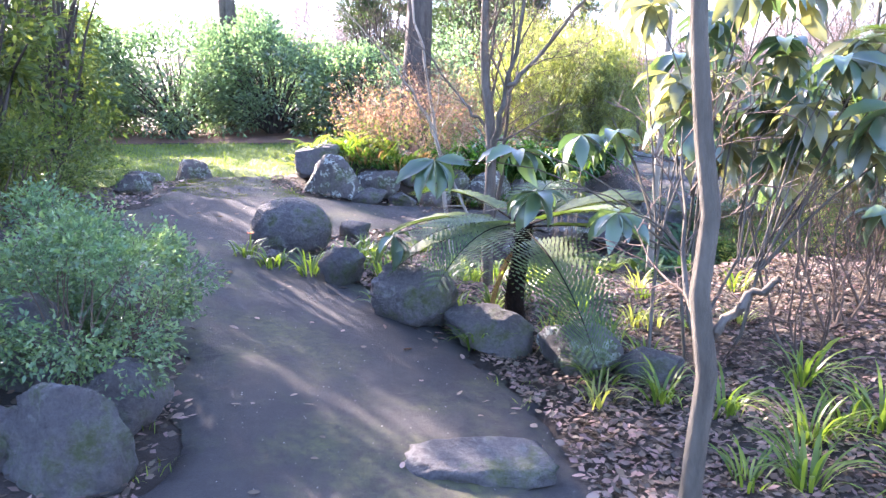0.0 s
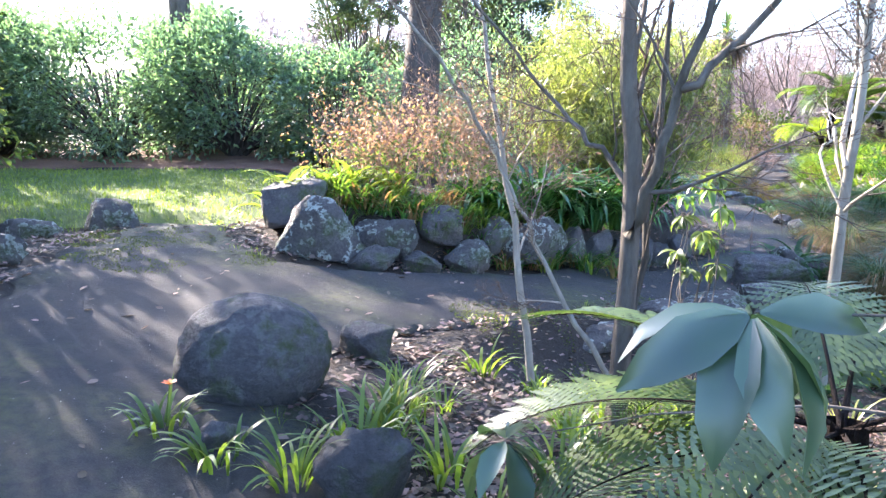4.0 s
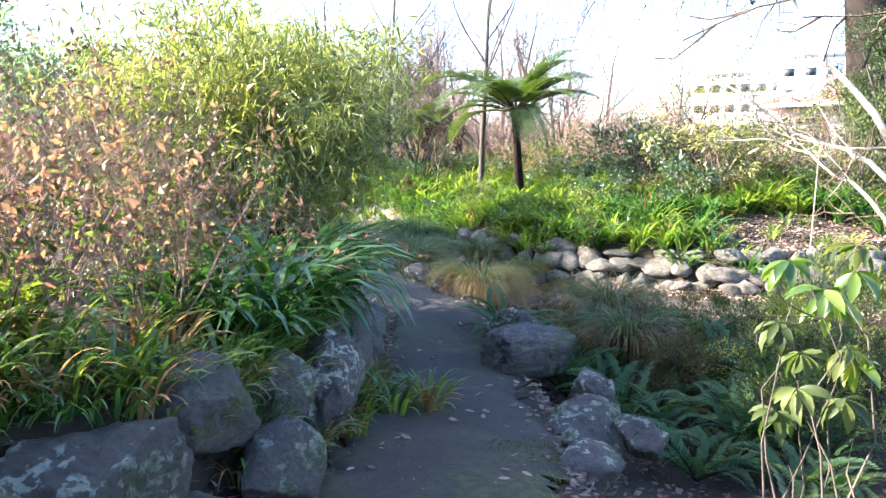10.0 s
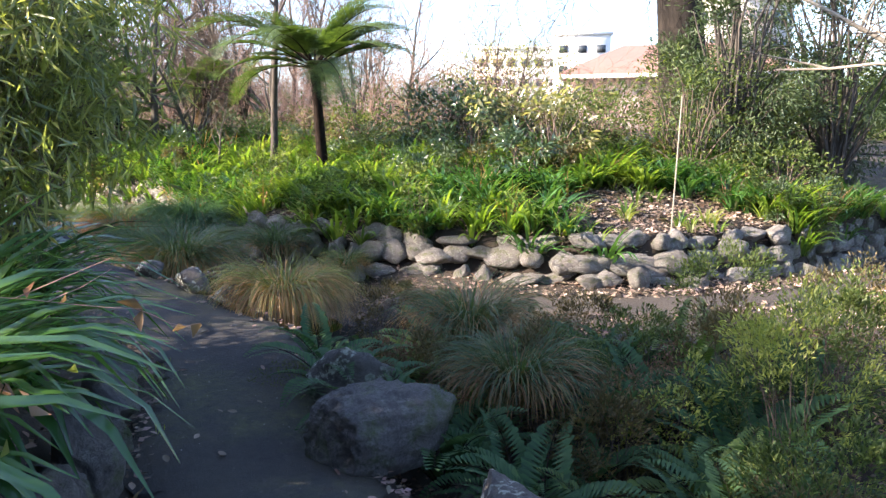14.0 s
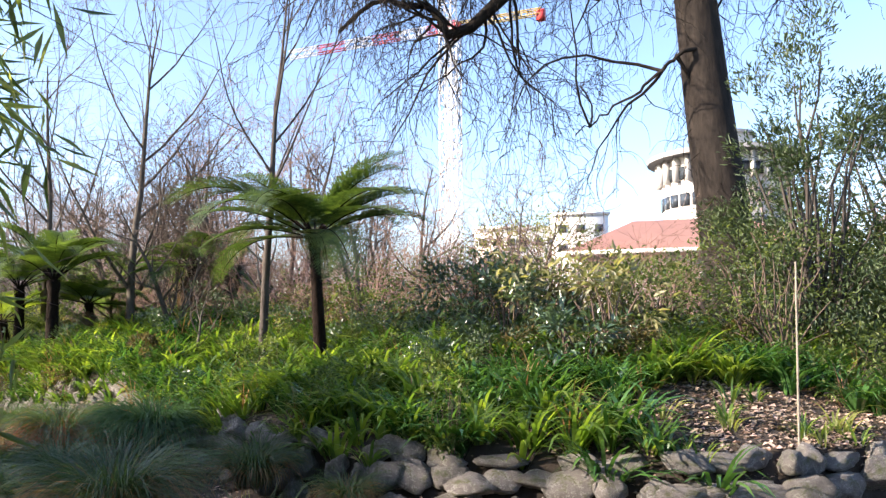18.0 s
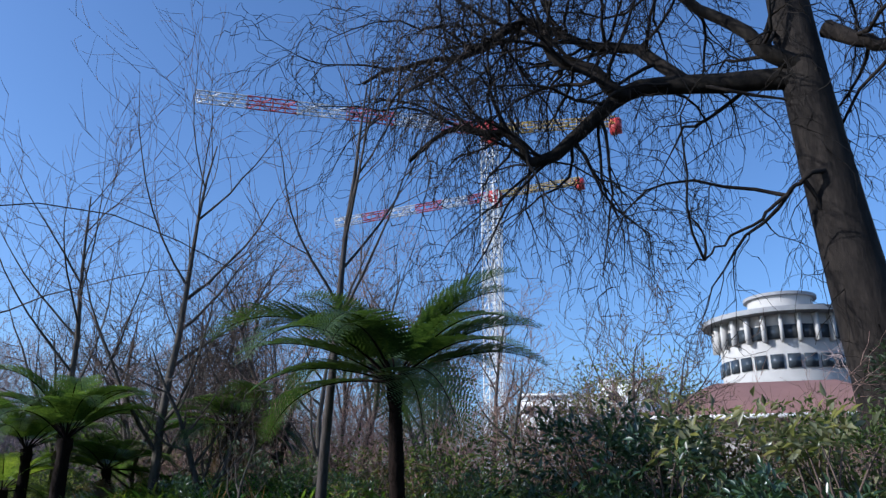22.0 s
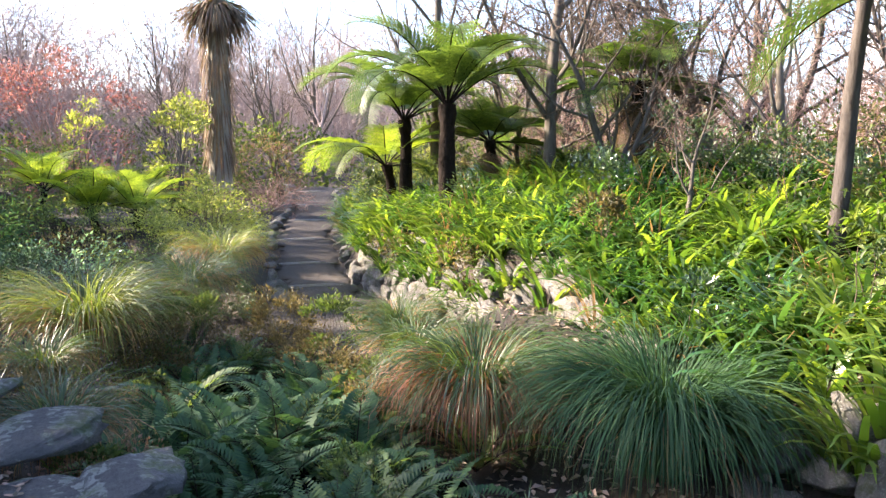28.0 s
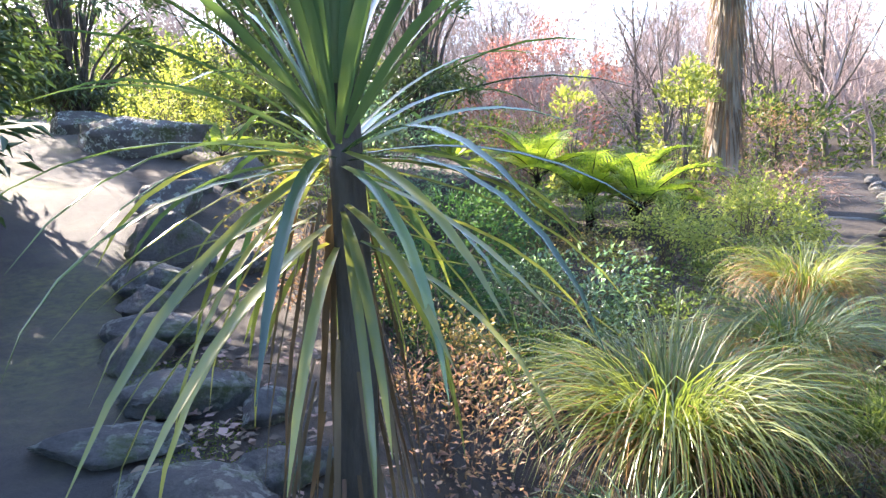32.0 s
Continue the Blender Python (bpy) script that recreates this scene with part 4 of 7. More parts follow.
def grow(t, big, small, mat, twig, near):
    """Trunks, limbs and the fine crown of a bare tree as parts under t."""
    limbs = []
    for v, f in big:
        thick = len(f) % 8 == 0 and len(v) % 8 == 0
        if thick:
            obj("trunk", mesh_np("trunk", [(v, f)], mat, True), t)
        elif near:
            obj("limb", mesh_np("limb", [(v, f)], mat, True), t)
        else:
            limbs.append((v, f))
    if limbs:
        obj("branchwork", mesh_np("branchwork", limbs, mat, True), t)
    if small:
        obj("crown", mesh_np("crown", small, twig), t)


def bare_tree(x, y, height, radius, seed, label, z=None, mat=None, twig=None, lean=(0, 0), kids=(7, 6, 4), spread=0.6, weep=0.0, up=0.12, first=0.3, wob=0.1, group="", stems=1, minr=0.004, name="bare_tree", wide=0.5, near=False):
    rg = np.random.default_rng(seed)
    z = ground_z(x, y) - 0.05 if z is None else z
    t = thing(name, x, y, z, label, "tree", group)
    big, small = [], []
    for k in range(stems):
        a = rg.random() * 6.28 if stems > 1 else 0
        d = (lean[0] + (wide * math.cos(a) if stems > 1 else 0), lean[1] + (wide * math.sin(a) if stems > 1 else 0), 1.0)
        branch_np((0.05 * k, 0.04 * k, 0), d, height * (1 if k == 0 else rg.uniform(0.7, 1)), radius * (1 if k == 0 else rg.uniform(0.6, 0.9)), 0, rg, big, small, spread, weep, kids, up, wob, minr, 9, first)
    grow(t, big, small, mat or M_BARK, twig or M_TWIG, near)
    return t


def tree_fern(x, y, height, radius, flen, n, seed, label, z=None, lean=(0, 0), droop=1.5, mat=None, lift=(0.35, 0.95), pairs=34, teeth=11, group="tree ferns", dead=5, wid=0.27):
    rg = np.random.default_rng(seed)
    z = ground_z(x, y) - 0.05 if z is None else z
    t = thing("tree_fern", x, y, z, label, "tree fern", group)
    k = np.linspace(0, 1, 14)
    pts = np.stack([lean[0] * k, lean[1] * k, height * k], -1) + np.stack([0.03 * np.sin(5 * k + seed), 0.03 * np.cos(4 * k), 0 * k], -1)
    chunks = [tube(pts, radius * (1.15 - 0.45 * k + 0.25 * (k > 0.86) + 0.06 * rg.random(14)), 12)]
    # old frond stubs that roughen the trunk
    m = int(240 * height)
    a, hh = rg.random(m) * 6.28, rg.random(m)
    base = np.stack([np.interp(hh, k, pts[:, 0]) + radius * 0.85 * np.cos(a), np.interp(hh, k, pts[:, 1]) + radius * 0.85 * np.sin(a), hh * height], -1)
    chunks.append(blades(base, a, rg.uniform(0.05, 0.15, m), rg.uniform(0.006, 0.018, m), rg.uniform(0.6, 1.3, m), rg.uniform(-0.3, 0.3, m), 2))
    obj("trunk", mesh_np("trunk", chunks, M_FTRUNK), t)
    metas = []
    for q in range(3):
        st, lf = frond(flen * (0.9 + 0.1 * q), pairs, wid, droop * (0.8 + 0.2 * q), 0.0, teeth, seed * 7 + q, bare=0.2)
        metas.append((mesh_np("stalk", [st], M_FTRUNK), mesh_np("leaf_blade", [lf], mat or M_FERN)))
    for q in range(n):
        az = 360 * (q + 0.5 * rg.random()) / n * 1.0 + (q % 2) * 11
        el = math.degrees(rg.uniform(*lift)) - (12 if q % 3 == 0 else 0)
        st, lf = metas[rg.integers(3)]
        f = obj("frond", lf, t, pose(pts[-1][0], pts[-1][1], height - 0.03, 0, 0, az) @ pose(0, 0, 0, rg.uniform(-12, 12), -el, 0) @ Matrix.Scale(rg.uniform(0.85, 1.1), 4))
        obj("stalk", st, f)
    if dead:
        st, lf = frond(flen * 0.7, 26, 0.2, 0.6, 0, 7, seed + 99)
        dm = mesh_np("dead_frond", [st, lf], M_FROND_DEAD)
        for q in range(dead):
            obj("dead_frond", dm, t, pose(pts[-1][0], pts[-1][1], height - 0.08, 0, 0, rg.random() * 360) @ pose(0, 0, 0, 0, rg.uniform(58, 80), 0), "brown hanging dead frond")
    return t


_fern_cache = {}


def ground_fern(x, y, size, seed, label, mat=None, z=None, n=9, group="ferns by the stream", lift=(30, 65)):
    if 18.5 < y < 23 and x < 7.75:
        x += 0.7
    rg = np.random.default_rng(seed)
    key = (mat or M_FERND).name
    if key not in _fern_cache:
        _fern_cache[key] = []
        for q in range(3):
            st, lf = frond(1.0, 24, 0.2, 1.1 + 0.3 * q, 0.0, 1, 500 + q)
            _fern_cache[key].append((mesh_np("stalk", [st], M_FTRUNK), mesh_np("frond", [lf], mat or M_FERND)))
    z = ground_z(x, y) if z is None else z
    t = thing("fern", x, y, z, label, "fern", group)
    for q in range(n):
        st, lf = _fern_cache[key][rg.integers(3)]
        f = obj("frond", lf, t, pose(0, 0, 0, 0, 0, 360 * q / n + rg.uniform(-18, 18)) @ pose(0, 0, 0, rg.uniform(-15, 15), -rg.uniform(*lift), 0) @ Matrix.Scale(size * rg.uniform(0.75, 1.1), 4))
        obj("stalk", st, f)
    return t


def tussock(x, y, r, h, seed, label, z=None, green=420, dry=260, mat=None, matdry=None, group="tussock grasses", name="tussock", steep=False, wide=0.006):
    rg = np.random.default_rng(seed)
    z = ground_z(x, y) - 0.03 if z is None else z
    t = thing(name, x, y, z, label, "grass tussock", group)

    def tuft(n, hh, lift, droop, w):
        az = rg.random(n) * 2 * np.pi
        rr = 0.28 * r * np.sqrt(rg.random(n))
        base = np.stack([rr * np.cos(az), rr * np.sin(az), rg.uniform(0, 0.15, n) * h], -1)
        return blades(base, az + rg.normal(0, 0.35, n), rg.uniform(0.75, 1.2, n) * hh, np.full(n, w), rg.uniform(*lift, n), rg.uniform(*droop, n), 6, 0, 0.85, 1.5)
    obj("foliage", mesh_np("foliage", [tuft(green, 1.35 * h, (1.25, 1.55) if steep else (1.05, 1.52), (2.6, 3.6) if steep else (1.7, 3.2), wide), tuft(green // 2, 1.1 * h, (1.2, 1.57), (1.3, 2.5), wide * 0.85)], mat or M_TUSS), t)
    obj("dry_skirt", mesh_np("dry_skirt", [tuft(dry, 1.2 * h, (1.15, 1.55) if steep else (1.0, 1.5), (3.1, 4.2) if steep else (2.6, 3.9), 0.007)], matdry or M_TUSSB), t, label="straw-brown dry lower blades")
    return t


def strap_clump(x, y, size, seed, label, mat=None, n=26, z=None, width=(0.03, 0.042), group="strappy clumps", name="strap_plant", droop=(1.1, 2.2), lift=(1.0, 1.45), fold=0.0):
    z = ground_z(x, y) - 0.01 if z is None else z
    me = mesh_np(name, [clump_np(n, (0.7 * size, 1.15 * size), width, lift, droop, 0.09, seed, 6, fold)], mat or M_STRAP)
    ob = obj(name, me, at=pose(x, y, z))
    return tagged(ob, label, "strappy plant", group)
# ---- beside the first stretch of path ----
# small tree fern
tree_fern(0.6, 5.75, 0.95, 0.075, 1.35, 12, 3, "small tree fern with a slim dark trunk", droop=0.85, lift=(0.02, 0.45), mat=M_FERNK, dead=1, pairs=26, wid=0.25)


def whorl_np(p, n, rg, size=0.2):
    az = np.arange(n) * 2 * np.pi / n + rg.random() * 6
    d = np.stack([np.cos(az), np.sin(az), rg.uniform(-1.25, 0.1, n)], -1)
    q = np.repeat(np.array(p)[None], n, 0) + d * 0.012
    L = rg.uniform(0.75, 1.1, n) * size
    return leaves(q, d, np.array([[0, 0, 1.0]]) + 0.3 * d * [1, 1, 0] + rg.normal(0, 0.35, (n, 3)), L, L * 0.4, 0.22, 0.35, True)


def big_leaf_shrub(x, y, tips, seed, label, mat=M_RHODO, mat2=M_RHODOY, size=0.2, stem=0.02):
    rg = np.random.default_rng(seed)
    z = ground_z(x, y) - 0.03
    t = thing("rhododendron", x, y, z, label, "shrub")
    tips = np.array(tips) - (x, y, z)
    # a few main stems, from whose upper halves the others branch
    mains = tips[6::6] if len(tips) > 20 else tips
    trunks = list(stems_np(mains, stem * 1.25, rg, 0.16, 5, 0.35))
    for c in trunks:
        obj("stem", mesh_np("stem", [c], M_BARK, True), t)
    for p in tips if len(tips) > 20 else ():
        v = trunks[int(np.argmin(np.linalg.norm(mains - p, axis=1)))][0]
        q = v[int(len(v) * rg.uniform(0.35, 0.6))]
        if np.linalg.norm(p - q) > 0.05:
            (bv, bf), = stems_np(np.array([p - q]), stem * 0.7, rg, 0.02, 5, 0.0)
            obj("branch", mesh_np("branch", [(bv + q, bf)], M_BARK, True), t)
    a, b = [], []
    for k, p in enumerate(tips):
        (a if k < 6 or rg.random() < 0.45 else b).append(whorl_np(p, int(rg.integers(8, 13)), rg, size))
        if rg.random() < 0.5:
            (b if rg.random() < 0.6 else a).append(whorl_np(p + rg.normal(0, 0.05, 3) - (0, 0, 0.08), 5, rg, size))
    obj("foliage", mesh_np("foliage", a, mat), t)
    # the second set repeats the leaves in a lighter colour, as if lit
    if b:
        obj("old_foliage", mesh_np("old_foliage", b, mat2), t, label="paler olive and green leaves, tinted as sunlit and glossy")
    return t


rg = np.random.default_rng(11)
tips = [(-0.05, 4.97, 1.16), (0.5, 5.0, 1.22), (-0.4, 5.9, 0.5), (0.62, 4.9, 0.95), (0.95, 5.1, 1.32), (1.1, 4.6, 0.85)]
while len(tips) < 46:
    p = rg.normal(size=3) * (0.5, 0.42, 0.42) + (1.95, 5.0, 1.62)
    if p[0] > 1.05 and p[2] > 0.55:
        tips.append(tuple(p))
big_leaf_shrub(1.75, 4.95, tips, 12, "large-leaved rhododendron with drooping leathery leaves", size=0.27, stem=0.012)
tips = []
while len(tips) < 26:
    p = rg.normal(size=3) * (0.5, 0.5, 0.5) + (3.0, 6.3, 1.5)
    if p[2] > 0.4:
        tips.append(tuple(p))
big_leaf_shrub(2.9, 6.3, tips, 14, "large-leaved rhododendron behind the tree fern", size=0.26, stem=0.012)
# leafy young plant over the ditch
tips = [(1.62 + 0.17 * math.sin(k * 2.4), 9.42 + 0.15 * math.cos(k * 2.4), 0.38 + 0.09 * k) for k in range(10)]
big_leaf_shrub(1.65, 9.4, tips, 15, "young shrub with bright green leaves above the ditch", mat=M_OLIVE, mat2=M_BANK, size=0.14, stem=0.006)
# bare brown stems behind the bed
for k in range(5):
    x, y = 2.3 + 0.45 * k + rg.normal(0, 0.15), 4.7 + 0.35 * k + rg.normal(0, 0.3)
    bare_tree(x, y, rg.uniform(0.9, 1.6), 0.014, 60 + k, "tangle of bare brown stems", kids=(5, 4), stems=6, wide=0.6, twig=M_TWIG, mat=M_TWIG, name="bare_shrub", group="bare shrubs behind the bed", minr=0.003)
# small-leaved shrub on the near side
for k, (x, y, r, h) in enumerate(((-1.9, 3.75, 0.62, 0.78), (-2.5, 3.3, 0.6, 0.95), (-1.95, 4.5, 0.5, 0.62), (-2.7, 4.6, 0.7, 0.95))):
    shrub("small_leaved_shrub", x, y, 0.12, r, h, M_SMALL, (0.034, 0.55), 5200, "dense low shrub with tiny blue-green leaves", seed=70 + k, lumps=26, lumpr=0.3, group="low shrubs beside the path", stem=0.006)
for k, (x, y, r, h) in enumerate(((-4.4, 8.2, 0.85, 1.0), (-5.3, 9.4, 0.9, 1.3), (-3.9, 6.6, 0.7, 0.9), (-4.9, 6.2, 1.1, 1.6))):
    shrub("evergreen_shrub", x, y, None, r, h, M_OLIVE, (0.06, 0.42), 2600, "dark evergreen shrub at the path edge", seed=80 + k, lumps=20, lumpr=0.34, group="shrubs left of the path")
# overhanging evergreen at the very start
t = thing("evergreen_tree", -3.6, 4.6, 0.2, "evergreen tree with leafy branches overhanging the path", "tree")
rg = np.random.default_rng(31)
big, small = [], []
branch_np((0, 0, 0), (0.05, 0, 1), 4.5, 0.09, 0, rg, big, small, 0.75, 0.05, (10, 5, 3), 0.05, 0.1, 0.004, 9, 0.3)
grow(t, big, small, M_BARKD, M_TWIG, False)
pts = np.concatenate([v[6:] for v, f in small if len(v) > 9])
q = pts[rg.integers(len(pts), size=3200)] + rg.normal(0, 0.06, (3200, 3))
L = rg.uniform(0.05, 0.1, 3200)
obj("foliage", mesh_np("foliage", [leaves(q, rg.normal(size=(3200, 3)) + (0, 0, -0.3), np.array([[0, 0, 1.0]]) + rg.normal(0, 0.4, (3200, 3)), L, L * 0.42)], M_OLIVE), t)

# slender bare trees in the bed
def trained_tree(name, x, y, limbs, seed, label, mat, twig, kids=(0, 7, 4, 3), spread=0.6, weep=0.0, tw=0.9):
    """A bare tree whose main limbs follow given lines: points and two radii each; side twigs grow at random."""
    rg = np.random.default_rng(seed)
    z = ground_z(x, y) - 0.05
    t = thing(name, x, y, z, label, "tree")
    big, small = [], []
    for j, (pts, r0, r1, hang, reach) in enumerate(limbs):
        p = np.array(pts, float) - (x, y, z)
        u = np.linspace(0, 1, 14)
        q = np.stack([np.interp(u, np.linspace(0, 1, len(p)), p[:, c]) for c in range(3)], -1)
        q[1:-1] = (q[:-2] + q[1:-1] + q[2:]) / 3 + rg.normal(0, 0.012, (12, 3))
        obj("trunk" if j == 0 else "limb", mesh_np("limb", [tube(q, r0 + (r1 - r0) * u, 8)], mat, True), t)
        for h in range(hang):
            a = 0.2 + 0.8 * (h + rg.random()) / hang
            i = min(12, int(a * 13))
            d = unit(q[i + 1] - q[i]) * 0.7 + unit(rg.normal(size=3)) * spread
            branch_np(q[i], d, reach * rg.uniform(0.6, 1.1) * (1.15 - 0.5 * a), max(0.005, (r0 + (r1 - r0) * a) * 0.45), 1, rg, big, small, spread, weep, kids, 0.06, 0.12, 0.0028, 6)
    for v, f in big:
        obj("branch", mesh_np("branch", [(v, f)], mat, True), t)
    obj("crown", mesh_np("crown", small, twig), t)
    return t


trained_tree("sapling", 0.76, 2.08, [
    ([(0.76, 2.08, -0.5), (0.76, 2.08, 0.3), (0.757, 2.06, 0.81), (0.72, 2.06, 1.3), (0.69, 2.06, 1.78), (0.64, 2.1, 2.8), (0.66, 2.1, 3.9)], 0.04, 0.016, 3, 0.8),
    ([(0.757, 2.06, 0.8), (0.83, 2.05, 0.9), (0.95, 2.04, 1.0)], 0.016, 0.01, 0, 0.3)], 103, "thin grey sapling trunk close beside the path", M_BARK, M_TWIG)
trained_tree("maple", 0.46, 7.5, [
    ([(0.46, 7.55, -0.3), (0.48, 7.55, 1.2), (0.43, 7.5, 2.2), (0.4, 7.45, 3.2), (0.36, 7.4, 4.6)], 0.062, 0.02, 8, 1.3),
    ([(0.46, 7.5, 0.95), (0.55, 7.35, 1.35), (0.63, 7.27, 1.75), (0.78, 7.15, 2.3), (0.8, 7.1, 3.2)], 0.035, 0.012, 6, 1.0),
    ([(0.63, 7.27, 1.72), (0.9, 7.2, 1.95), (1.3, 7.1, 2.5), (1.7, 7.0, 2.8)], 0.024, 0.008, 6, 0.9),
    ([(0.5, 7.63, 1.2), (0.37, 7.83, 1.43), (0.2, 8.0, 1.6), (-0.05, 8.2, 1.95), (-0.4, 8.3, 2.4)], 0.02, 0.007, 5, 0.8),
    ([(0.4, 7.6, -0.3), (0.62, 7.7, 0.9), (0.72, 7.75, 2.0), (0.75, 7.75, 3.2)], 0.026, 0.008, 5, 0.8)], 101, "slender bare maple with grey forking stems", M_BARK, M_TWIG)
trained_tree("leaning_sapling", 0.1, 8.35, [
    ([(0.1, 8.35, -0.15), (0.02, 8.44, 0.6), (-0.07, 8.55, 1.2), (-0.19, 8.68, 1.9), (-0.3, 8.75, 2.6), (-0.5, 8.85, 3.4)], 0.028, 0.008, 7, 0.9),
    ([(-0.07, 8.55, 1.2), (-0.35, 8.55, 1.75), (-0.8, 8.5, 2.3), (-1.4, 8.45, 2.9)], 0.017, 0.006, 7, 0.9),
    ([(0.5, 7.7, 0.02), (0.2, 8.0, 0.5), (0.0, 8.3, 1.0), (-0.2, 8.5, 1.5)], 0.018, 0.01, 3, 0.5)], 102, "thin pale leaning bare sapling by the path", M_BARKP, M_TWIG)
trained_tree("pale_bare_tree", 2.62, 9.22, [
    ([(2.62, 9.22, -0.7), (2.66, 9.2, 0.8), (2.7, 9.2, 1.6), (2.75, 9.15, 2.6), (2.7, 9.1, 3.8), (2.75, 9.1, 4.8)], 0.05, 0.014, 6, 1.0),
    ([(2.66, 9.2, 1.25), (2.72, 9.42, 1.77), (3.16, 9.83, 2.15), (3.45, 10.05, 2.44), (3.52, 10.23, 2.7), (3.7, 10.4, 3.3)], 0.024, 0.006, 6, 0.8),
    ([(2.66, 9.2, 1.1), (2.62, 9.41, 1.57), (2.97, 9.68, 1.62), (3.24, 10.01, 1.73), (3.48, 10.45, 2.01), (3.59, 10.86, 2.25)], 0.018, 0.005, 7, 0.7),
    ([(2.64, 9.2, 0.95), (2.5, 9.41, 1.36), (2.77, 9.59, 1.43), (2.82, 9.83, 1.58), (3.03, 10.1, 1.72), (3.1, 10.5, 1.7)], 0.013, 0.004, 5, 0.6)], 105, "bare tree with pale crooked limbs reaching over the ditch", M_BARKP, M_BARK, spread=0.75, kids=(0, 5, 3))

# ---- strappy plants round the boulder and rocks ----
rg = np.random.default_rng(21)
for k, (x, y, s) in enumerate(((-1.55, 6.62, 0.3), (-1.2, 6.55, 0.34), (-0.98, 6.85, 0.42), (-0.85, 7.2, 0.34), (-1.85, 6.85, 0.26), (-0.55, 6.75, 0.34), (-0.5, 5.85, 0.26), (-0.15, 6.2, 0.32), (0.15, 5.8, 0.34), (0.42, 6.15, 0.36), (0.25, 5.35, 0.3), (0.85, 5.35, 0.34), (1.05, 4.75, 0.34), (1.3, 5.6, 0.38), (1.35, 4.35, 0.32), (1.65, 4.15, 0.4), (1.95, 3.75, 0.4), (1.75, 3.3, 0.38), (2.2, 3.1, 0.42), (2.4, 3.8, 0.42), (2.3, 4.5, 0.42), (0.35, 2.35, 0.2), (0.55, 2.45, 0.22), (0.7, 6.6, 0.38), (1.2, 6.3, 0.4), (0.0, 6.9, 0.35), (0.2, 7.6, 0.35), (-0.25, 8.3, 0.32), (0.35, 8.15, 0.4), (0.62, 8.4, 0.42), (0.9, 8.55, 0.4), (1.1, 8.2, 0.42), (0.2, 8.75, 0.26))):
    strap_clump(x, y, s, 300 + k, "clump of glossy strap-shaped green leaves" if k % 3 else "clump of strappy leaves with some yellowing", M_STRAP, int(rg.integers(20, 34)), width=(0.014, 0.026), group="strappy clumps round the rocks")

# ---- hedge and trees beyond the lawn ----
for k, (x, y, r, h) in enumerate(((-2.3, 20.4, 1.7, 2.5), (-4.6, 20.6, 2.1, 2.9), (-7.2, 20.4, 2.2, 3.0), (-9.9, 20.6, 1.9, 3.0), (-12.6, 20.2, 1.9, 3.2), (-15.4, 19.8, 2.0, 3.2), (-0.4, 21.5, 1.5, 2.6), (-6.0, 23.0, 2.0, 3.4), (-11.5, 23.0, 2.1, 3.6))):
    shrub("hedge_shrub", x, y, None, r, h, M_HEDGE, (0.14, 0.42), 8500, "large glossy evergreen shrub beyond the lawn", seed=400 + k, lumps=80, lumpr=0.27, group="evergreen hedge", stem=0.03, twig=M_BARKD)
bare_tree(-6.0, 22.0, 11.0, 0.34, 420, "tall trunk rising behind the hedge", kids=(8, 6, 4), first=0.45, spread=0.6, up=0.1, wob=0.04, mat=M_BARK, minr=0.008)
bare_tree(-0.6, 15.6, 10.5, 0.34, 421, "large dark tree trunk in the raised bed", kids=(9, 6, 4), first=0.4, spread=0.55, up=0.1, wob=0.04, mat=M_BARKD, minr=0.008)

# mostly unseen evergreens, added towards the sun to shade path and lawn
for k, (x, y, r, h, m) in enumerate(((-6.2, 9.4, 1.3, 4.6, M_OLIVE), (-5.7, 10.9, 1.1, 4.4, M_OLIVE), (-7.3, 13.2, 1.2, 5.4, M_OLIVE), (-8.2, 9.6, 1.4, 5.2, M_OLIVE), (-4.7, 7.5, 0.8, 3.0, M_OLIVE), (-6.6, 6.6, 1.3, 4.4, M_OLIVE), (-8.6, 11.6, 1.5, 5.2, M_HEDGE), (-5.2, 4.4, 1.2, 3.6, M_OLIVE), (-9.6, 16.4, 1.4, 6.0, M_HEDGE), (-13.0, 18.0, 1.8, 7.0, M_HEDGE), (-9.8, 18.6, 0.9, 6.6, M_HEDGE), (-9.5, 19.4, 0.9, 6.8, M_HEDGE))):
    shrub("evergreen_tree", x, y, None, r * 1.1, h * 1.4, m, (0.12, 0.45), 4200, "tall leafy evergreen added to shade the path", "tree", seed=450 + k, lumps=40, lumpr=0.32, group="evergreens on the sunny side", stem=0.04, twig=M_BARKD)

rg = np.random.default_rng(22)
k = 0
while k < 34:
    x, y = rg.uniform(-1.2, 3.2), rg.uniform(3.0, 9.2)
    if 0.18 < float(sd_walk(np.array([x]), np.array([y]))[0]) < 2.6 and x > -1.4:
        k += 1
        strap_clump(x, y, rg.uniform(0.2, 0.36), 340 + k, "low clump of strappy leaves among fallen leaves", M_STRAP if k % 4 else M_YELLOW, 22, width=(0.011, 0.02), group="strappy clumps round the rocks")
# one yellow leaf on the path and an orange flower beside the round boulder
lf = leaves(np.array([[0, 0, 0.01]]), np.array([[1, 0.3, 0.1]]), np.array([[0.1, 0, 1.0]]), np.array([0.11]), np.array([0.05]), 0.2, -0.1, True)
M_YLEAF = leaf_mat("yellow_leaf", (0.5, 0.3, 0.05), (0.6, 0.36, 0.07), 0.2, 0.6)
tagged(obj("fallen_leaf", mesh_np("fallen_leaf", [lf], M_YLEAF), at=pose(-1.97, 5.50, 0.006)), "single yellow-orange fallen leaf on the path", "leaf")
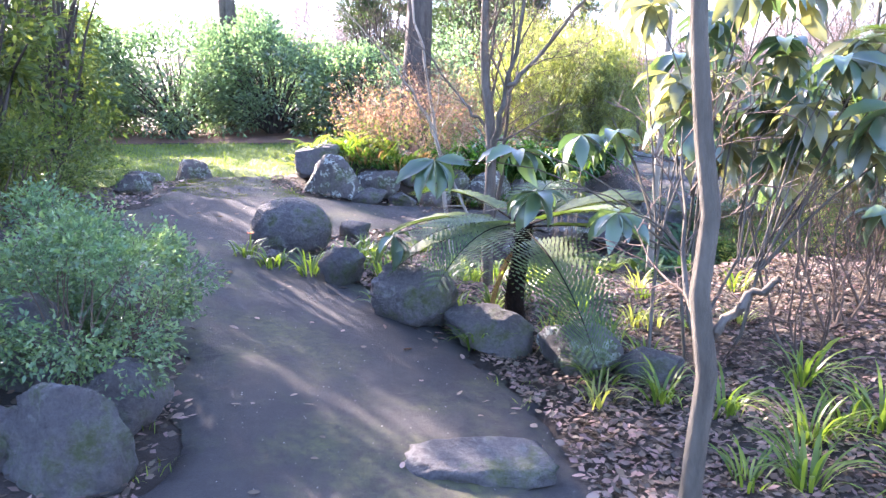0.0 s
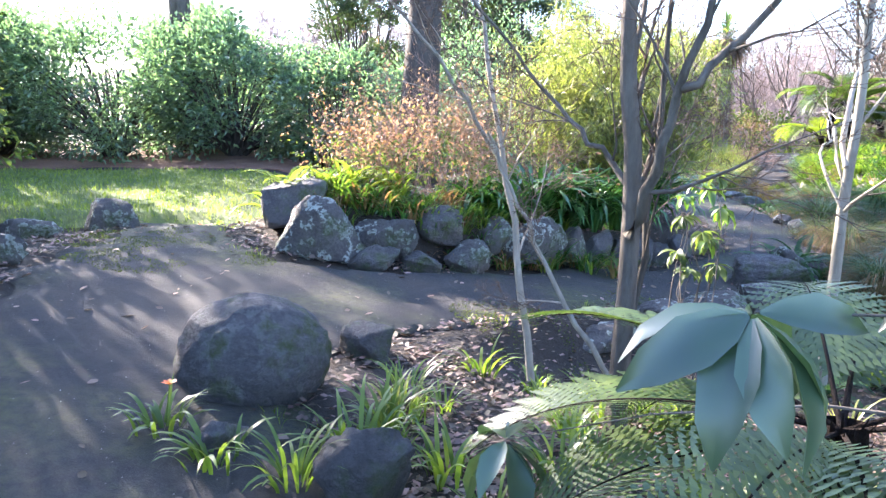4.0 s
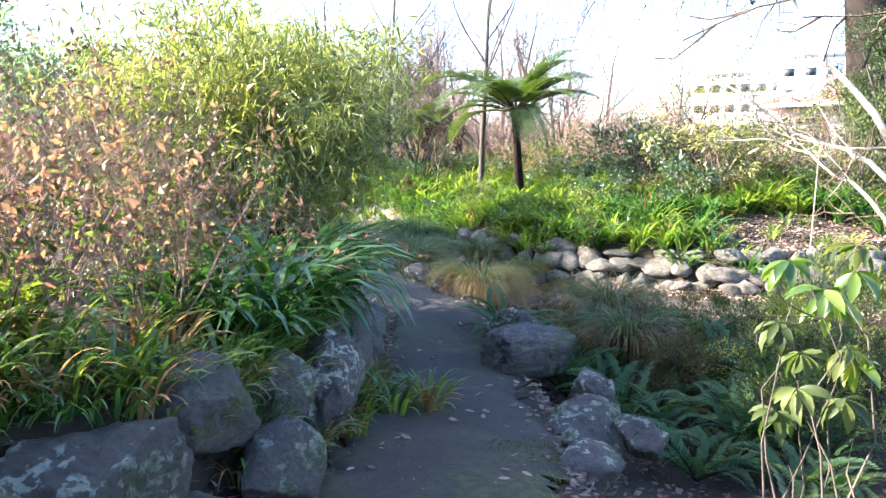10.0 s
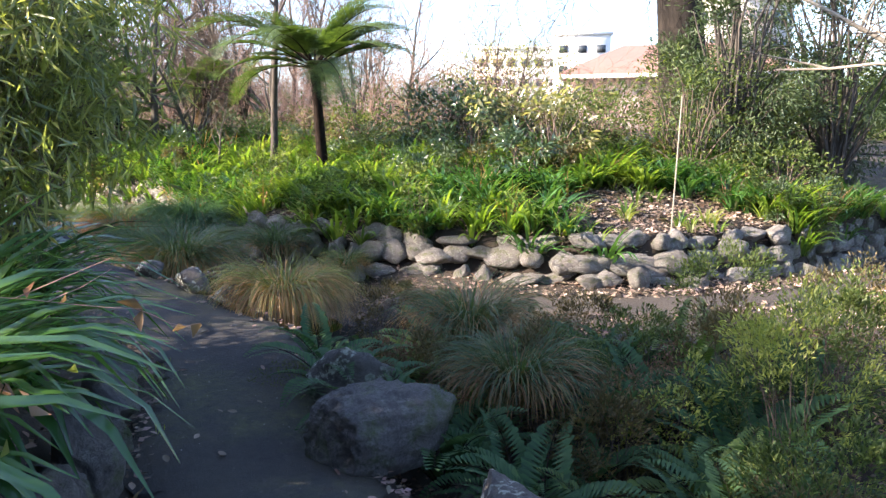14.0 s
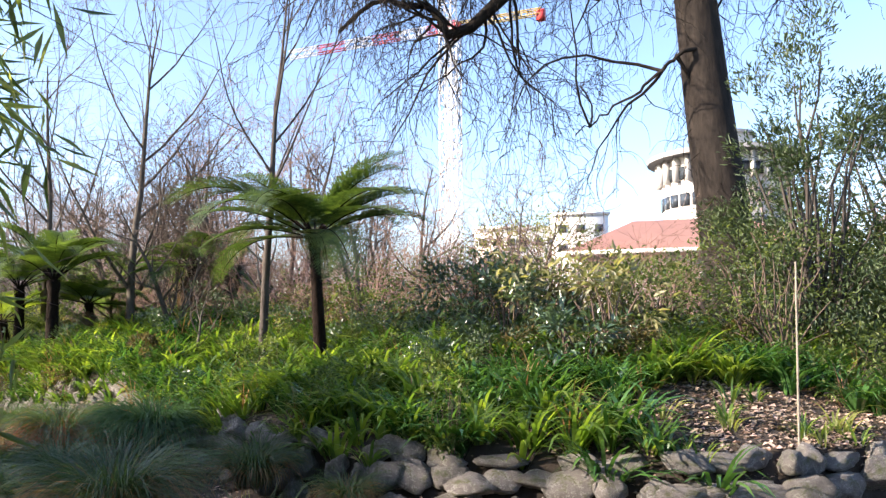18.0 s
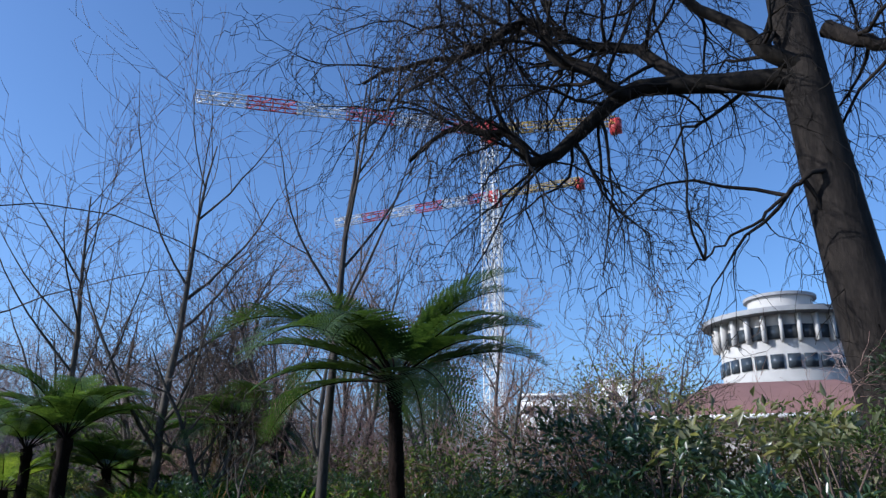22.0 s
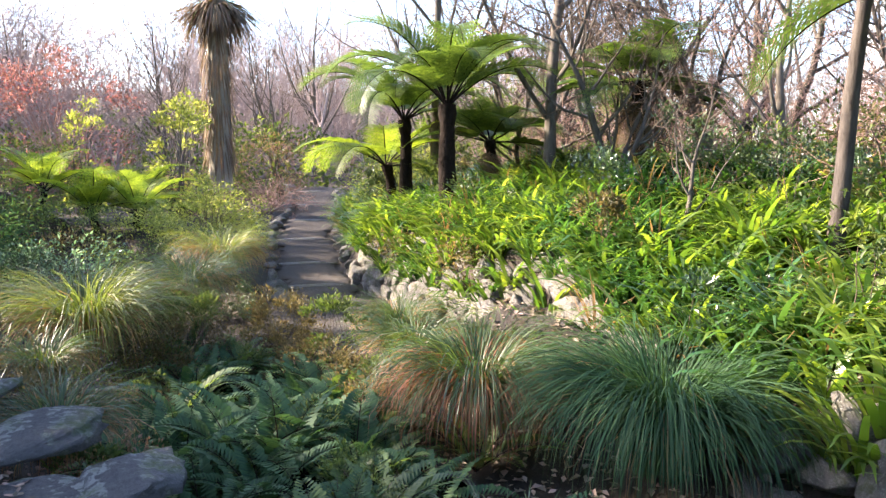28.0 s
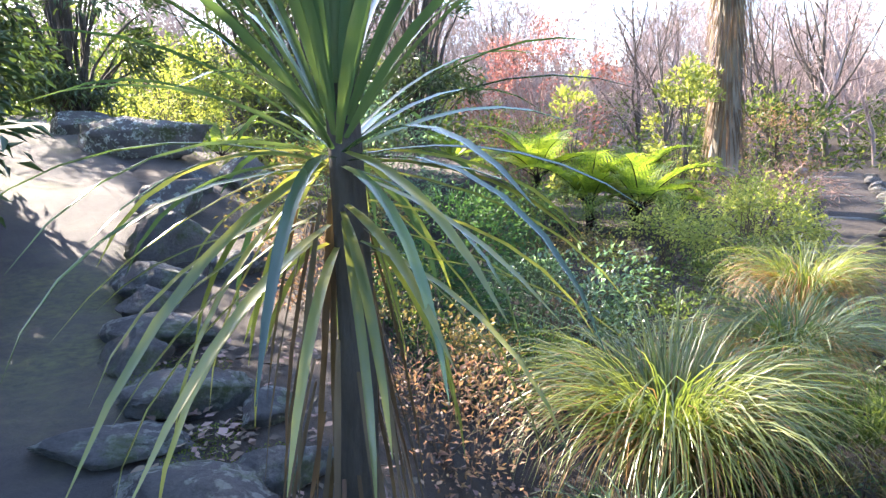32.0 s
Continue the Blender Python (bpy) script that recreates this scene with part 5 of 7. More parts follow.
t = thing("orange_flower", -1.84, 6.9, ground_z(-1.84, 6.9), "small orange flower among strappy leaves by the boulder", "flower")
obj("stem", mesh_np("stem", [tube([(0, 0, -0.02), (0.01, 0, 0.1), (0.02, 0.01, 0.2)], [0.004, 0.003, 0.003], 5)], M_STRAP), t)
pa = np.arange(7) * 0.9
obj("petals", mesh_np("petals", [leaves(np.tile([[0.02, 0.01, 0.2]], (7, 1)), np.stack([np.cos(pa), np.sin(pa), 0 * pa + 0.5], -1), np.tile([[0, 0, 1.0]], (7, 1)), np.full(7, 0.04), np.full(7, 0.018), 0.2, 0.1, True)], leaf_mat("orange_petal", (0.6, 0.16, 0.03), (0.7, 0.22, 0.04), 0.3, 0.5)), t, label="orange petals")
# ---- raised bed: russet shrubs, willowy bamboo, strappy edge ----
rg = np.random.default_rng(51)
for k, (x, y, h) in enumerate(((-1.3, 12.3, 0.75), (-0.75, 12.0, 0.9), (-0.2, 12.1, 1.0), (0.35, 12.35, 1.05), (-1.1, 13.0, 1.2), (-0.4, 12.9, 1.35), (0.3, 13.1, 1.45), (0.95, 13.0, 1.2), (-0.9, 13.9, 1.5), (0.0, 14.0, 1.7), (0.9, 13.9, 1.6), (-1.5, 14.2, 1.3), (-0.7, 14.8, 1.7), (0.4, 14.9, 1.8))):
    z = ground_z(x, y) - 0.03
    t = thing("russet_shrub", x, y, z, "twiggy winter shrub with a few russet and pale leaves", "shrub", "shrubs in the raised bed")
    big, small = [], []
    for q in range(9):
        a = rg.random() * 6.28
        branch_np((0.1 * math.cos(a), 0.1 * math.sin(a), 0), (0.35 * math.cos(a), 0.35 * math.sin(a), 1), h * rg.uniform(0.7, 1.1), 0.007, 0, rg, big, small, 0.5, 0.04, (5, 3), 0.06, 0.12, 0.0022, 6, 0.25)
    obj("branchwork", mesh_np("branchwork", big + small, M_TWIGR), t)
    pts = np.concatenate([v[4:] for v, f in big + small])
    for nm, m, n, s in (("russet_foliage", M_BROWNL, 340, 0.08), ("green_foliage", M_OLIVE, 260, 0.07)):
        q = pts[rg.integers(len(pts), size=n)] * [1, 1, 1 if nm[0] == "r" else 0.7]
        L = rg.uniform(0.6, 1.2, n) * s * 0.75
        obj(nm, mesh_np(nm, [leaves(q, rg.normal(size=(n, 3)), rg.normal(size=(n, 3)) + (0, 0, 0.6), L, L * 0.5)], m), t)
# low strappy and ferny edge of the bed
for k in range(95):
    u = rg.random()
    x, y = -1.8 + 3.6 * u + rg.normal(0, 0.12), 11.2 + 0.25 * abs(u - 0.35) * 4.5 + rg.uniform(0, 0.85)
    strap_clump(x, y, rg.uniform(0.28, 0.42), 700 + k, "clump of narrow green leaves along the raised bed", (M_BANK, M_STRAP, M_STRAPD, M_TUSSB, M_BANK)[k % 5], 20, group="strappy clumps in the raised bed", width=(0.016, 0.028))
for k, (x, y) in enumerate(((-1.6, 11.8), (-1.2, 11.75), (-0.9, 12.0), (-1.9, 12.2), (-1.4, 12.4), (-2.0, 11.7), (-2.3, 12.4), (-1.9, 12.9), (-1.4, 11.9), (-2.2, 13.4))):
    ground_fern(x, y, 0.55, 740 + k, "yellow-green fern at the corner of the bed", M_FERNY, n=8, group="ferns in the raised bed")
for k in range(60):
    u = rg.random()
    x = -1.7 + 2.4 * u
    y = 11.22 + 0.35 * max(0.0, x + 0.2) + rg.uniform(0.0, 0.42)
    strap_clump(x, y, rg.uniform(0.18, 0.34), 2900 + k, "low tangle of narrow dark and withered leaves behind the boulders", (M_BANK, M_STRAPD, M_TUSSB, M_STRAPD)[k % 4], 24, group="strappy clumps in the raised bed", width=(0.01, 0.02), droop=(1.2, 2.8))
# large strappy plants that hang over the stones
for k, (x, y, s) in enumerate(((0.3, 11.95, 0.7), (0.6, 11.8, 0.85), (0.8, 12.05, 0.95), (0.45, 12.3, 0.85), (1.05, 12.2, 1.0), (1.3, 12.5, 0.9), (1.6, 12.75, 1.0), (1.5, 12.95, 0.9), (1.95, 13.1, 1.1), (1.85, 13.2, 1.1), (2.1, 13.55, 1.15), (2.45, 13.75, 1.15), (1.2, 12.85, 0.95), (2.75, 14.1, 1.0), (3.05, 14.45, 1.05), (3.3, 14.85, 1.05), (3.55, 15.3, 1.05), (2.35, 14.3, 1.05), (2.8, 14.8, 1.1), (3.25, 15.5, 1.1), (3.7, 15.9, 1.0), (1.75, 13.7, 0.9))):
    strap_clump(x - 0.24, y + 0.22, s * (0.86 if x < 1.0 else 1.18), 760 + k, "big clump of long glossy dark green strap leaves", M_STRAPD, 44, group="large strappy plants over the wall", width=(0.048, 0.078), droop=(1.4, 2.7), lift=(0.9, 1.45), fold=0.25)
# willowy bamboo
t = thing("willowy_bamboo", 2.6, 15.2, ground_z(2.6, 15.2) - 0.05, "feathery olive-green bamboo with drooping narrow leaves", "bamboo")
big, small = [], []
rg = np.random.default_rng(52)
for q in range(40):
    a = rg.random() * 6.28
    o = rg.uniform(0.1, 0.75)
    branch_np((0.25 * math.cos(a), 0.25 * math.sin(a), 0), (o * math.cos(a), o * math.sin(a), 1), rg.uniform(1.8, 2.8), 0.011, 0, rg, big, small, 0.6, 0.16, (8, 3), 0.05, 0.06, 0.002, 9, 0.3)
obj("cane_thicket", mesh_np("cane_thicket", big + small, M_TWIG), t)

pts = np.concatenate([v[18:] for v, f in big if len(v) > 24] + [v for v, f in big if len(v) <= 40])
n = 44000
q = pts[rg.integers(len(pts), size=n)] + rg.normal(0, 0.1, (n, 3))
q = q[q[:, 0] < 1.45]
q = q[(q[:, 2] < 1.2) | (q[:, 0] - 0.55 < 0.65 * (q[:, 1] + 2.3))]
n = len(q)
q[:, 2] = np.maximum(q[:, 2], 0.35)
L = rg.uniform(0.11, 0.19, n)
obj("foliage", mesh_np("foliage", [leaves(q, rg.normal(0, 0.7, (n, 3)) + (0, 0, -0.75), rg.normal(size=(n, 3)), L, L * 0.11, 0.1, 0.1)], M_BAMBOO), t)
# shrubs closing the bed behind
# heights and the fourth's leaf count also raised to throw shade on the path
for k, (x, y, r, h) in enumerate(((0.8, 17.5, 1.3, 2.4), (2.9, 17.5, 1.2, 2.8), (-0.8, 19.0, 1.4, 2.2), (2.7, 20.3, 1.3, 2.9), (1.0, 22.3, 1.6, 4.0))):
    shrub("evergreen_shrub", x, y, None, r, h, M_OLIVE if k % 2 else M_HEDGE, (0.1, 0.42), 7000 if k == 3 else 2600, "leafy shrub at the back of the raised bed", seed=820 + k, lumps=24, group="shrubs in the raised bed")

# ---- stream side ----
water = sheet("water", lambda x, y: _poly(x, y, [(6.7, 15.4), (7.6, 17.2), (8.2, 19.2), (8.7, 21.2), (8.8, 22.9), (8.85, 23.6), (8.6, 24.3)])[0] - 0.5 + 0.5 * _wob(x, y), 0.06, M_ROCKD, "still dark water in the stream reflecting the sky", (5.5, 10, 14, 25.5), 0.12)
wv = water.data
co = np.zeros(len(wv.vertices) * 3)
wv.vertices.foreach_get("co", co)
co = co.reshape(-1, 3)
co[:, 2] = -0.68
wv.vertices.foreach_set("co", co.ravel())
wm, wnt, wb = _tree("stream_water")
wb.inputs["Base Color"].default_value = (0.012, 0.012, 0.01, 1)
wb.inputs["Roughness"].default_value, wb.inputs["IOR"].default_value = 0.03, 1.33
_bump(wnt, wb, _noise(wnt, 9, 2), 0.06, 0.01)
wv.materials.clear()
wv.materials.append(wm)

tussock(6.62, 15.5, 0.8, 0.86, 1, "rounded tussock with a golden-brown skirt of dry blades", -0.65, 500, 2600, M_SEDGEG, M_GOLD, steep=True)
tussock(7.5, 17.95, 1.0, 0.9, 2, "green tussock with a brown dry base", -0.6, 1000, 700)
tussock(10.35, 20.5, 0.9, 1.0, 3, "large drooping dark green tussock above the stream", -0.6, 1500, 120, M_FERND, steep=True, wide=0.008)
tussock(9.85, 21.85, 0.62, 0.92, 4, "tussock with rusty brown lower blades", -0.6, 600, 850, M_TUSS, M_RUST, steep=True, wide=0.007)
tussock(7.95, 19.35, 0.6, 0.52, 5, "fresh green tussock close to the path", -0.35, 520, 60)
tussock(9.1, 17.6, 0.75, 0.6, 6, "pale green tussock by the stream", -0.45, 480, 260)
tussock(5.0, 12.15, 0.75, 0.55, 7, "dull brown-green sedge in the ditch", -0.45, 420, 500, M_TUSS)
tussock(6.1, 13.0, 0.8, 0.7, 8, "dull brown-green sedge in the ditch", -0.45, 300, 300)
tussock(7.8, 25.4, 0.9, 0.9, 9, "large green sedge with long arching blades", -0.45, 760, 360, M_SEDGEG, wide=0.008)
tussock(8.7, 26.3, 0.8, 0.7, 10, "large light green sedge with arching blades", -0.45, 520, 420, M_SEDGEG)
tussock(7.2, 24.1, 0.5, 0.42, 18, "thin brown-green sedge at the stream edge", -0.3, 200, 220, M_TUSS, M_SEDGE)
tussock(9.2, 26.6, 0.8, 0.7, 11, "grey-green sedge beside the steps", -0.3, 500, 300)
tussock(10.2, 28.2, 0.8, 0.75, 12, "yellow-green sedge beside the steps", -0.2, 500, 420, M_SEDGEG)
tussock(10.9, 22.7, 0.6, 0.5, 13, "pale grassy tuft below the wall", -0.45, 350, 300)
tussock(7.0, 22.3, 0.55, 0.45, 14, "grassy tuft at the stream edge", -0.25, 300, 250)
tussock(10.7, 24.2, 0.7, 0.55, 15, "pale grassy tuft below the wall", -0.5, 420, 300)
tussock(10.2, 23.2, 0.7, 0.55, 16, "pale grassy tuft below the wall", -0.5, 420, 300)
tussock(8.9, 16.2, 0.5, 0.4, 17, "small brown-green tuft by the wall foot", -0.5, 260, 260)
# ferns and low plants on the stream banks
rg = np.random.default_rng(61)
FERNS = [(3.6, 10.5), (4.0, 10.0), (3.3, 9.9), (4.4, 10.7), (4.1, 11.3), (4.6, 11.5), (3.2, 10.6), (4.9, 10.3), (2.6, 9.7), (4.45, 13.35), (4.85, 13.75), (5.2, 13.3), (5.6, 13.9), (5.0, 12.9), (6.0, 14.3), (5.7, 13.2), (6.3, 13.8), (4.15, 12.9), (5.3, 13.95), (5.7, 14.35), (8.5, 21.2), (8.7, 21.8), (7.0, 21.9), (8.6, 21.3), (7.5, 22.4), (9.2, 23.2), (7.1, 20.3), (7.4, 20.6), (7.6, 19.9), (8.0, 20.6), (6.9, 22.8), (7.6, 23.0), (6.5, 23.7), (8.9, 22.2), (9.3, 22.6), (3.7, 11.2), (2.2, 9.4), (5.0, 11.0)]
for k, (x, y) in enumerate(FERNS):
    ground_fern(x, y, rg.uniform(0.5, 0.75), 900 + k, "dark green fern on the stream bank", M_FERND if k % 4 else M_FERN, n=8)
k = 0
while k < 66:
    x, y = (rg.uniform(2.6, 7.2), rg.uniform(8.6, 14.6)) if k < 26 else (rg.uniform(6.7, 9.2), rg.uniform(19.5, 26))
    s = float(sd_walk(np.array([x]), np.array([y]))[0])
    if s > 0.35 and math.hypot(x - 8.8, y - 23.5) > 0.8 and not (21.0 < y < 24.0 and abs((x - 8.85) * 0.862 - (y - 23.62) * 0.506) < 0.42):
        k += 1
        if k % 3:
            ground_fern(x, y, rg.uniform(0.4, 0.75), 2000 + k, "spreading dark fern in the ditch", M_FERND if k % 3 == 1 else M_FERN, n=8)
        else:
            shrub("low_shrub", x, y, None, rg.uniform(0.25, 0.45), rg.uniform(0.35, 0.7), (M_OLIVE, M_SEDGE, M_OLIVE, M_SEDGE)[k % 4], (0.035, 0.4), 900, "twiggy low shrub in the ditch", seed=2000 + k, lumps=18, lumpr=0.3, group="low shrubs by the stream", stem=0.004, up=0.6)
for k, (x, y, r, h, m) in enumerate(((5.15, 11.05, 0.42, 0.85, M_YELLOW), (5.45, 10.6, 0.4, 0.8, M_OLIVE), (6.4, 10.1, 0.5, 0.9, M_OLIVE), (5.9, 11.3, 0.4, 0.7, M_BROWNL), (5.35, 13.4, 0.35, 0.6, M_BROWNL), (6.9, 9.4, 0.6, 1.0, M_YELLOW), (6.9, 24.4, 0.5, 0.55, M_SEDGE), (7.6, 24.4, 0.5, 0.6, M_OLIVE), (6.5, 25.2, 0.6, 0.7, M_BROWNL), (9.6, 24.0, 0.5, 0.6, M_SEDGE), (9.9, 25.2, 0.4, 0.75, M_SEDGE), (9.2, 25.0, 0.5, 0.6, M_SEDGE), (7.4, 22.6, 0.4, 0.5, M_BROWNL), (9.5, 22.6, 0.4, 0.6, M_SEDGE), (9.4, 23.3, 0.4, 0.7, M_SEDGE), (6.75, 23.0, 0.45, 0.5, M_SEDGE), (6.3, 25.9, 0.6, 0.6, M_SEDGE), (5.7, 26.6, 0.5, 0.6, M_BROWNL), (6.9, 26.8, 0.8, 0.9, M_FERND), (4.2, 9.3, 0.6, 0.9, M_OLIVE), (5.4, 9.2, 0.7, 0.9, M_BROWNL))):
    shrub("low_shrub", x, y, None, r, h, m, (0.04, 0.4), 1300, "loose low shrub on the stream bank", seed=940 + k, lumps=22, lumpr=0.3, group="low shrubs by the stream", stem=0.005, up=0.6)

# ---- far bank: strappy groundcover, litter, shrubs ----
variants = [clump_np(22, (0.45, 0.8), (0.034, 0.05), (0.95, 1.45), (1.1, 2.3), 0.08, 1000 + k, 5) for k in range(6)]
spots, spots2 = [], []
while len(spots) + len(spots2) < 1900:
    x, y = rg.uniform(9.3, 20), rg.uniform(9.5, 36)
    sb = float(_inside(np.array([x]), np.array([y]), BANKFOOT)[0])
    if not -6.5 < sb < -0.08:
        continue
    bare = math.hypot(x - 11.2, (y - 12.1) * 0.8) < 1.3 or math.hypot(x - 12.3, (y - 18.5)) < 0.45 or math.hypot(x - 12.5, (y - 21.8)) < 0.4 or (y < 11.3 and sb < -0.9)
    if bare or (sb < -3.5 and rg.random() < 0.5) or noise.noise((x * 0.8, y * 0.8, 3)) < -0.36:
        continue
    (spots if noise.noise((x * 0.5, y * 0.5, 9)) > -0.1 else spots2).append((x, y, ground_z(x, y) - 0.01))
near = sorted(spots, key=lambda p: -float(_inside(np.array([p[0]]), np.array([p[1]]), BANKFOOT)[0]))
for nm, ss, m in (("bright_groundcover", near[100:], M_BANK), ("dark_groundcover", spots2, M_STRAPD)):
    ob = obj(nm, mesh_np(nm, stack(variants, ss, rg), m))
    tagged(ob, "carpet of strappy green leaves over the bank", "groundcover", kind="stuff")
vm = [mesh_np("strap_plant", [v], M_BANK) for v in variants]
for x, y, a in along(WALLLINE, 0.42):
    if (y > 12.9 or x > 12) and rg.random() < 0.85:
        px, py = x + math.sin(a) * rg.uniform(0.22, 0.4), y - math.cos(a) * rg.uniform(0.22, 0.4)
        near.insert(0, (px, py, ground_z(px, py) - 0.02))
for x, y, z in near[:100]:
    ob = obj("strap_plant", vm[rg.integers(6)], at=pose(x, y, z, 0, 0, rg.random() * 360) @ Matrix.Scale(rg.uniform(0.8, 1.3), 4))
    tagged(ob, "strappy green clump hanging over the stone wall", "strappy plant", "strappy clumps along the wall")
top = []
for lo, hi, n, reach in ((118, 188, 54, 1.5), (172, 216, 62, 1.3), (205, 252, 105, 1.1)):
    for x, y, a in along(WALLLINE, 0.1)[rg.integers(lo, hi, size=n)]:
        o = rg.uniform(0.12, reach)
        px, py = x + math.sin(a) * o, y - math.cos(a) * o
        top.append((px, py, ground_z(px, py) - 0.02))
for x, y, a in along(STEPS, 0.1)[rg.integers(18, 95, size=75)]:
    o = rg.uniform(0.95, 2.4)
    px, py = x + math.sin(a) * o, y - math.cos(a) * o
    top.append((px, py, ground_z(px, py) - 0.02))
tagged(obj("wall_top_groundcover", mesh_np("wall_top_groundcover", stack(variants, [p for k, p in enumerate(top) if k % 3], rg, 0.85, 1.25), M_BANK)), "bright green strappy leaves hanging over the stone wall", "groundcover", kind="stuff")
tagged(obj("dark_wall_top_groundcover", mesh_np("dark_wall_top_groundcover", stack(variants, top[::3], rg, 0.8, 1.1), M_STRAPD)), "darker green strappy leaves above the stone wall", "groundcover", kind="stuff")
# dead stalks and low brown shrubs among the groundcover
brown = [clump_np(16, (0.3, 0.7), (0.008, 0.02), (0.8, 1.5), (0.3, 2.4), 0.1, 1050 + k, 4) for k in range(4)]
pick = [spots2[i] for i in rg.integers(len(spots2), size=90)] + [near[i] for i in rg.integers(len(near), size=110)]
tagged(obj("dead_stalk_cover", mesh_np("dead_stalk_cover", stack(brown, [(x + rg.normal(0, 0.2), y + rg.normal(0, 0.2), z) for x, y, z in pick], rg), M_TUSSB)), "brown dead stalks among the strappy leaves", "groundcover", kind="stuff")
for k in range(84):
    x, y, z = near[int(rg.integers(40, len(near)))] if k < 56 else spots2[int(rg.integers(len(spots2)))]
    shrub("bank_shrub", x, y, None, rg.uniform(0.3, 0.65), rg.uniform(0.5, 1.3), (M_OLIVE, M_RHODO, M_SEDGE, M_PINE)[k % 4], (0.065, 0.4), 620, "small twiggy shrub among strappy leaves", seed=2200 + k, lumps=16, lumpr=0.32, group="small shrubs on the far bank", stem=0.006, up=0.3)
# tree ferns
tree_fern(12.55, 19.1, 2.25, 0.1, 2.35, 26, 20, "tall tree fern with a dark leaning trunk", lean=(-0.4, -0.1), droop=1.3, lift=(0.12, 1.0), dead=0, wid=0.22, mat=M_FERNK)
tree_fern(12.85, 26.1, 1.75, 0.13, 1.9, 18, 21, "tree fern with sunlit fronds above the steps", droop=1.7, lift=(0.6, 1.25), lean=(-0.12, 0), dead=0, wid=0.22)
tree_fern(13.4, 27.95, 1.75, 0.11, 1.9, 16, 22, "tree fern in a close group above the steps", droop=1.7, lift=(0.6, 1.25), lean=(-0.1, 0.1), dead=0, wid=0.22)
tree_fern(13.75, 28.9, 1.15, 0.1, 1.9, 13, 23, "tree fern with yellowing arching fronds", droop=1.6, lift=(0.25, 0.9), mat=M_FERNY, lean=(-0.25, 0), dead=0, wid=0.22)
tree_fern(14.6, 27.3, 1.0, 0.1, 1.6, 14, 24, "short tree fern behind the group", droop=1.3, lift=(0.25, 0.9))
tree_fern(15.6, 25.0, 1.5, 0.11, 1.8, 15, 25, "tree fern among bare trees on the bank", droop=1.1, lift=(0.05, 0.75))
for k in range(26):
    x, y = 11.2 + rg.normal(0, 0.7), 12.1 + rg.normal(0, 0.75)
    if float(_inside(np.array([x]), np.array([y]), BANKFOOT)[0]) < -0.2:
        strap_clump(x, y, rg.uniform(0.25, 0.5), 2400 + k, "small strappy tuft in the leaf litter of the bank", M_YELLOW if k % 3 == 0 else M_BANK, 12, width=(0.015, 0.03), group="tufts on the far bank")
for k, (x, y, r, h) in enumerate(((7.3, 27.4, 0.7, 0.6), (8.2, 27.0, 0.7, 0.7), (8.9, 28.0, 0.8, 0.7), (7.6, 28.6, 0.8, 0.8), (9.6, 29.4, 0.8, 0.7), (8.6, 30.2, 0.9, 0.8), (10.4, 29.6, 0.7, 0.6), (9.9, 27.2, 0.5, 0.5), (6.2, 27.4, 0.7, 0.7), (5.6, 28.6, 0.8, 0.9), (5.5, 29.8, 0.8, 0.8))):
    shrub("low_shrub", x, y, None, r, h, (M_OLIVE, M_SEDGE, M_OLIVE, M_PINE)[k % 4], (0.05, 0.4), 2000, "spreading leafy shrub beyond the sedges", seed=2500 + k, lumps=22, lumpr=0.32, group="low shrubs by the stream", stem=0.006)
for k in range(30):
    x, y = rg.uniform(7.1, 9.7), rg.uniform(19.8, 24.2)
    ground_fern(x, y, rg.uniform(0.5, 0.85), 2600 + k, "tall spreading dark fern on the stream bank", M_FERND if k % 4 else M_FERN, n=10, lift=(38, 75))
for k, (x, y, r, h, m) in enumerate(((5.0, 10.35, 0.6, 1.0, M_YELLOW), (5.7, 10.1, 0.5, 0.9, M_OLIVE), (6.1, 10.8, 0.5, 0.7, M_SEDGE), (4.7, 11.4, 0.45, 0.5, M_SEDGE), (5.2, 12.0, 0.5, 0.6, M_SEDGE), (5.9, 12.2, 0.5, 0.5, M_OLIVE), (6.6, 12.8, 0.5, 0.55, M_SEDGE), (6.9, 13.8, 0.45, 0.5, M_SEDGE), (6.4, 11.6, 0.5, 0.6, M_OLIVE), (7.2, 11.0, 0.6, 0.8, M_OLIVE), (7.0, 12.2, 0.5, 0.5, M_SEDGE), (6.2, 9.2, 0.6, 0.9, M_YELLOW), (7.6, 9.9, 0.6, 0.7, M_SEDGE), (4.2, 10.2, 0.45, 0.6, M_OLIVE), (5.3, 13.0, 0.35, 0.5, M_SEDGE), (7.4, 14.6, 0.4, 0.5, M_SEDGE))):
    shrub("low_shrub", x, y, None, r, h * 1.45, m, (0.045, 0.3), 2600, "dense low shrub with narrow leaves in the ditch" if m != M_SEDGE else "brown feathery low shrub in the ditch", seed=2700 + k, lumps=30, lumpr=0.26, group="low shrubs by the stream", stem=0.004, up=0.8)
for k in range(18):
    x, y = rg.uniform(3.9, 6.8), rg.uniform(10.2, 14.2)
    if float(sd_walk(np.array([x]), np.array([y]))[0]) > 0.5:
        ground_fern(x, y, rg.uniform(0.7, 1.0), 2800 + k, "tall spreading dark fern in the ditch", M_FERND if k % 4 else M_FERN, n=9, lift=(38, 75))
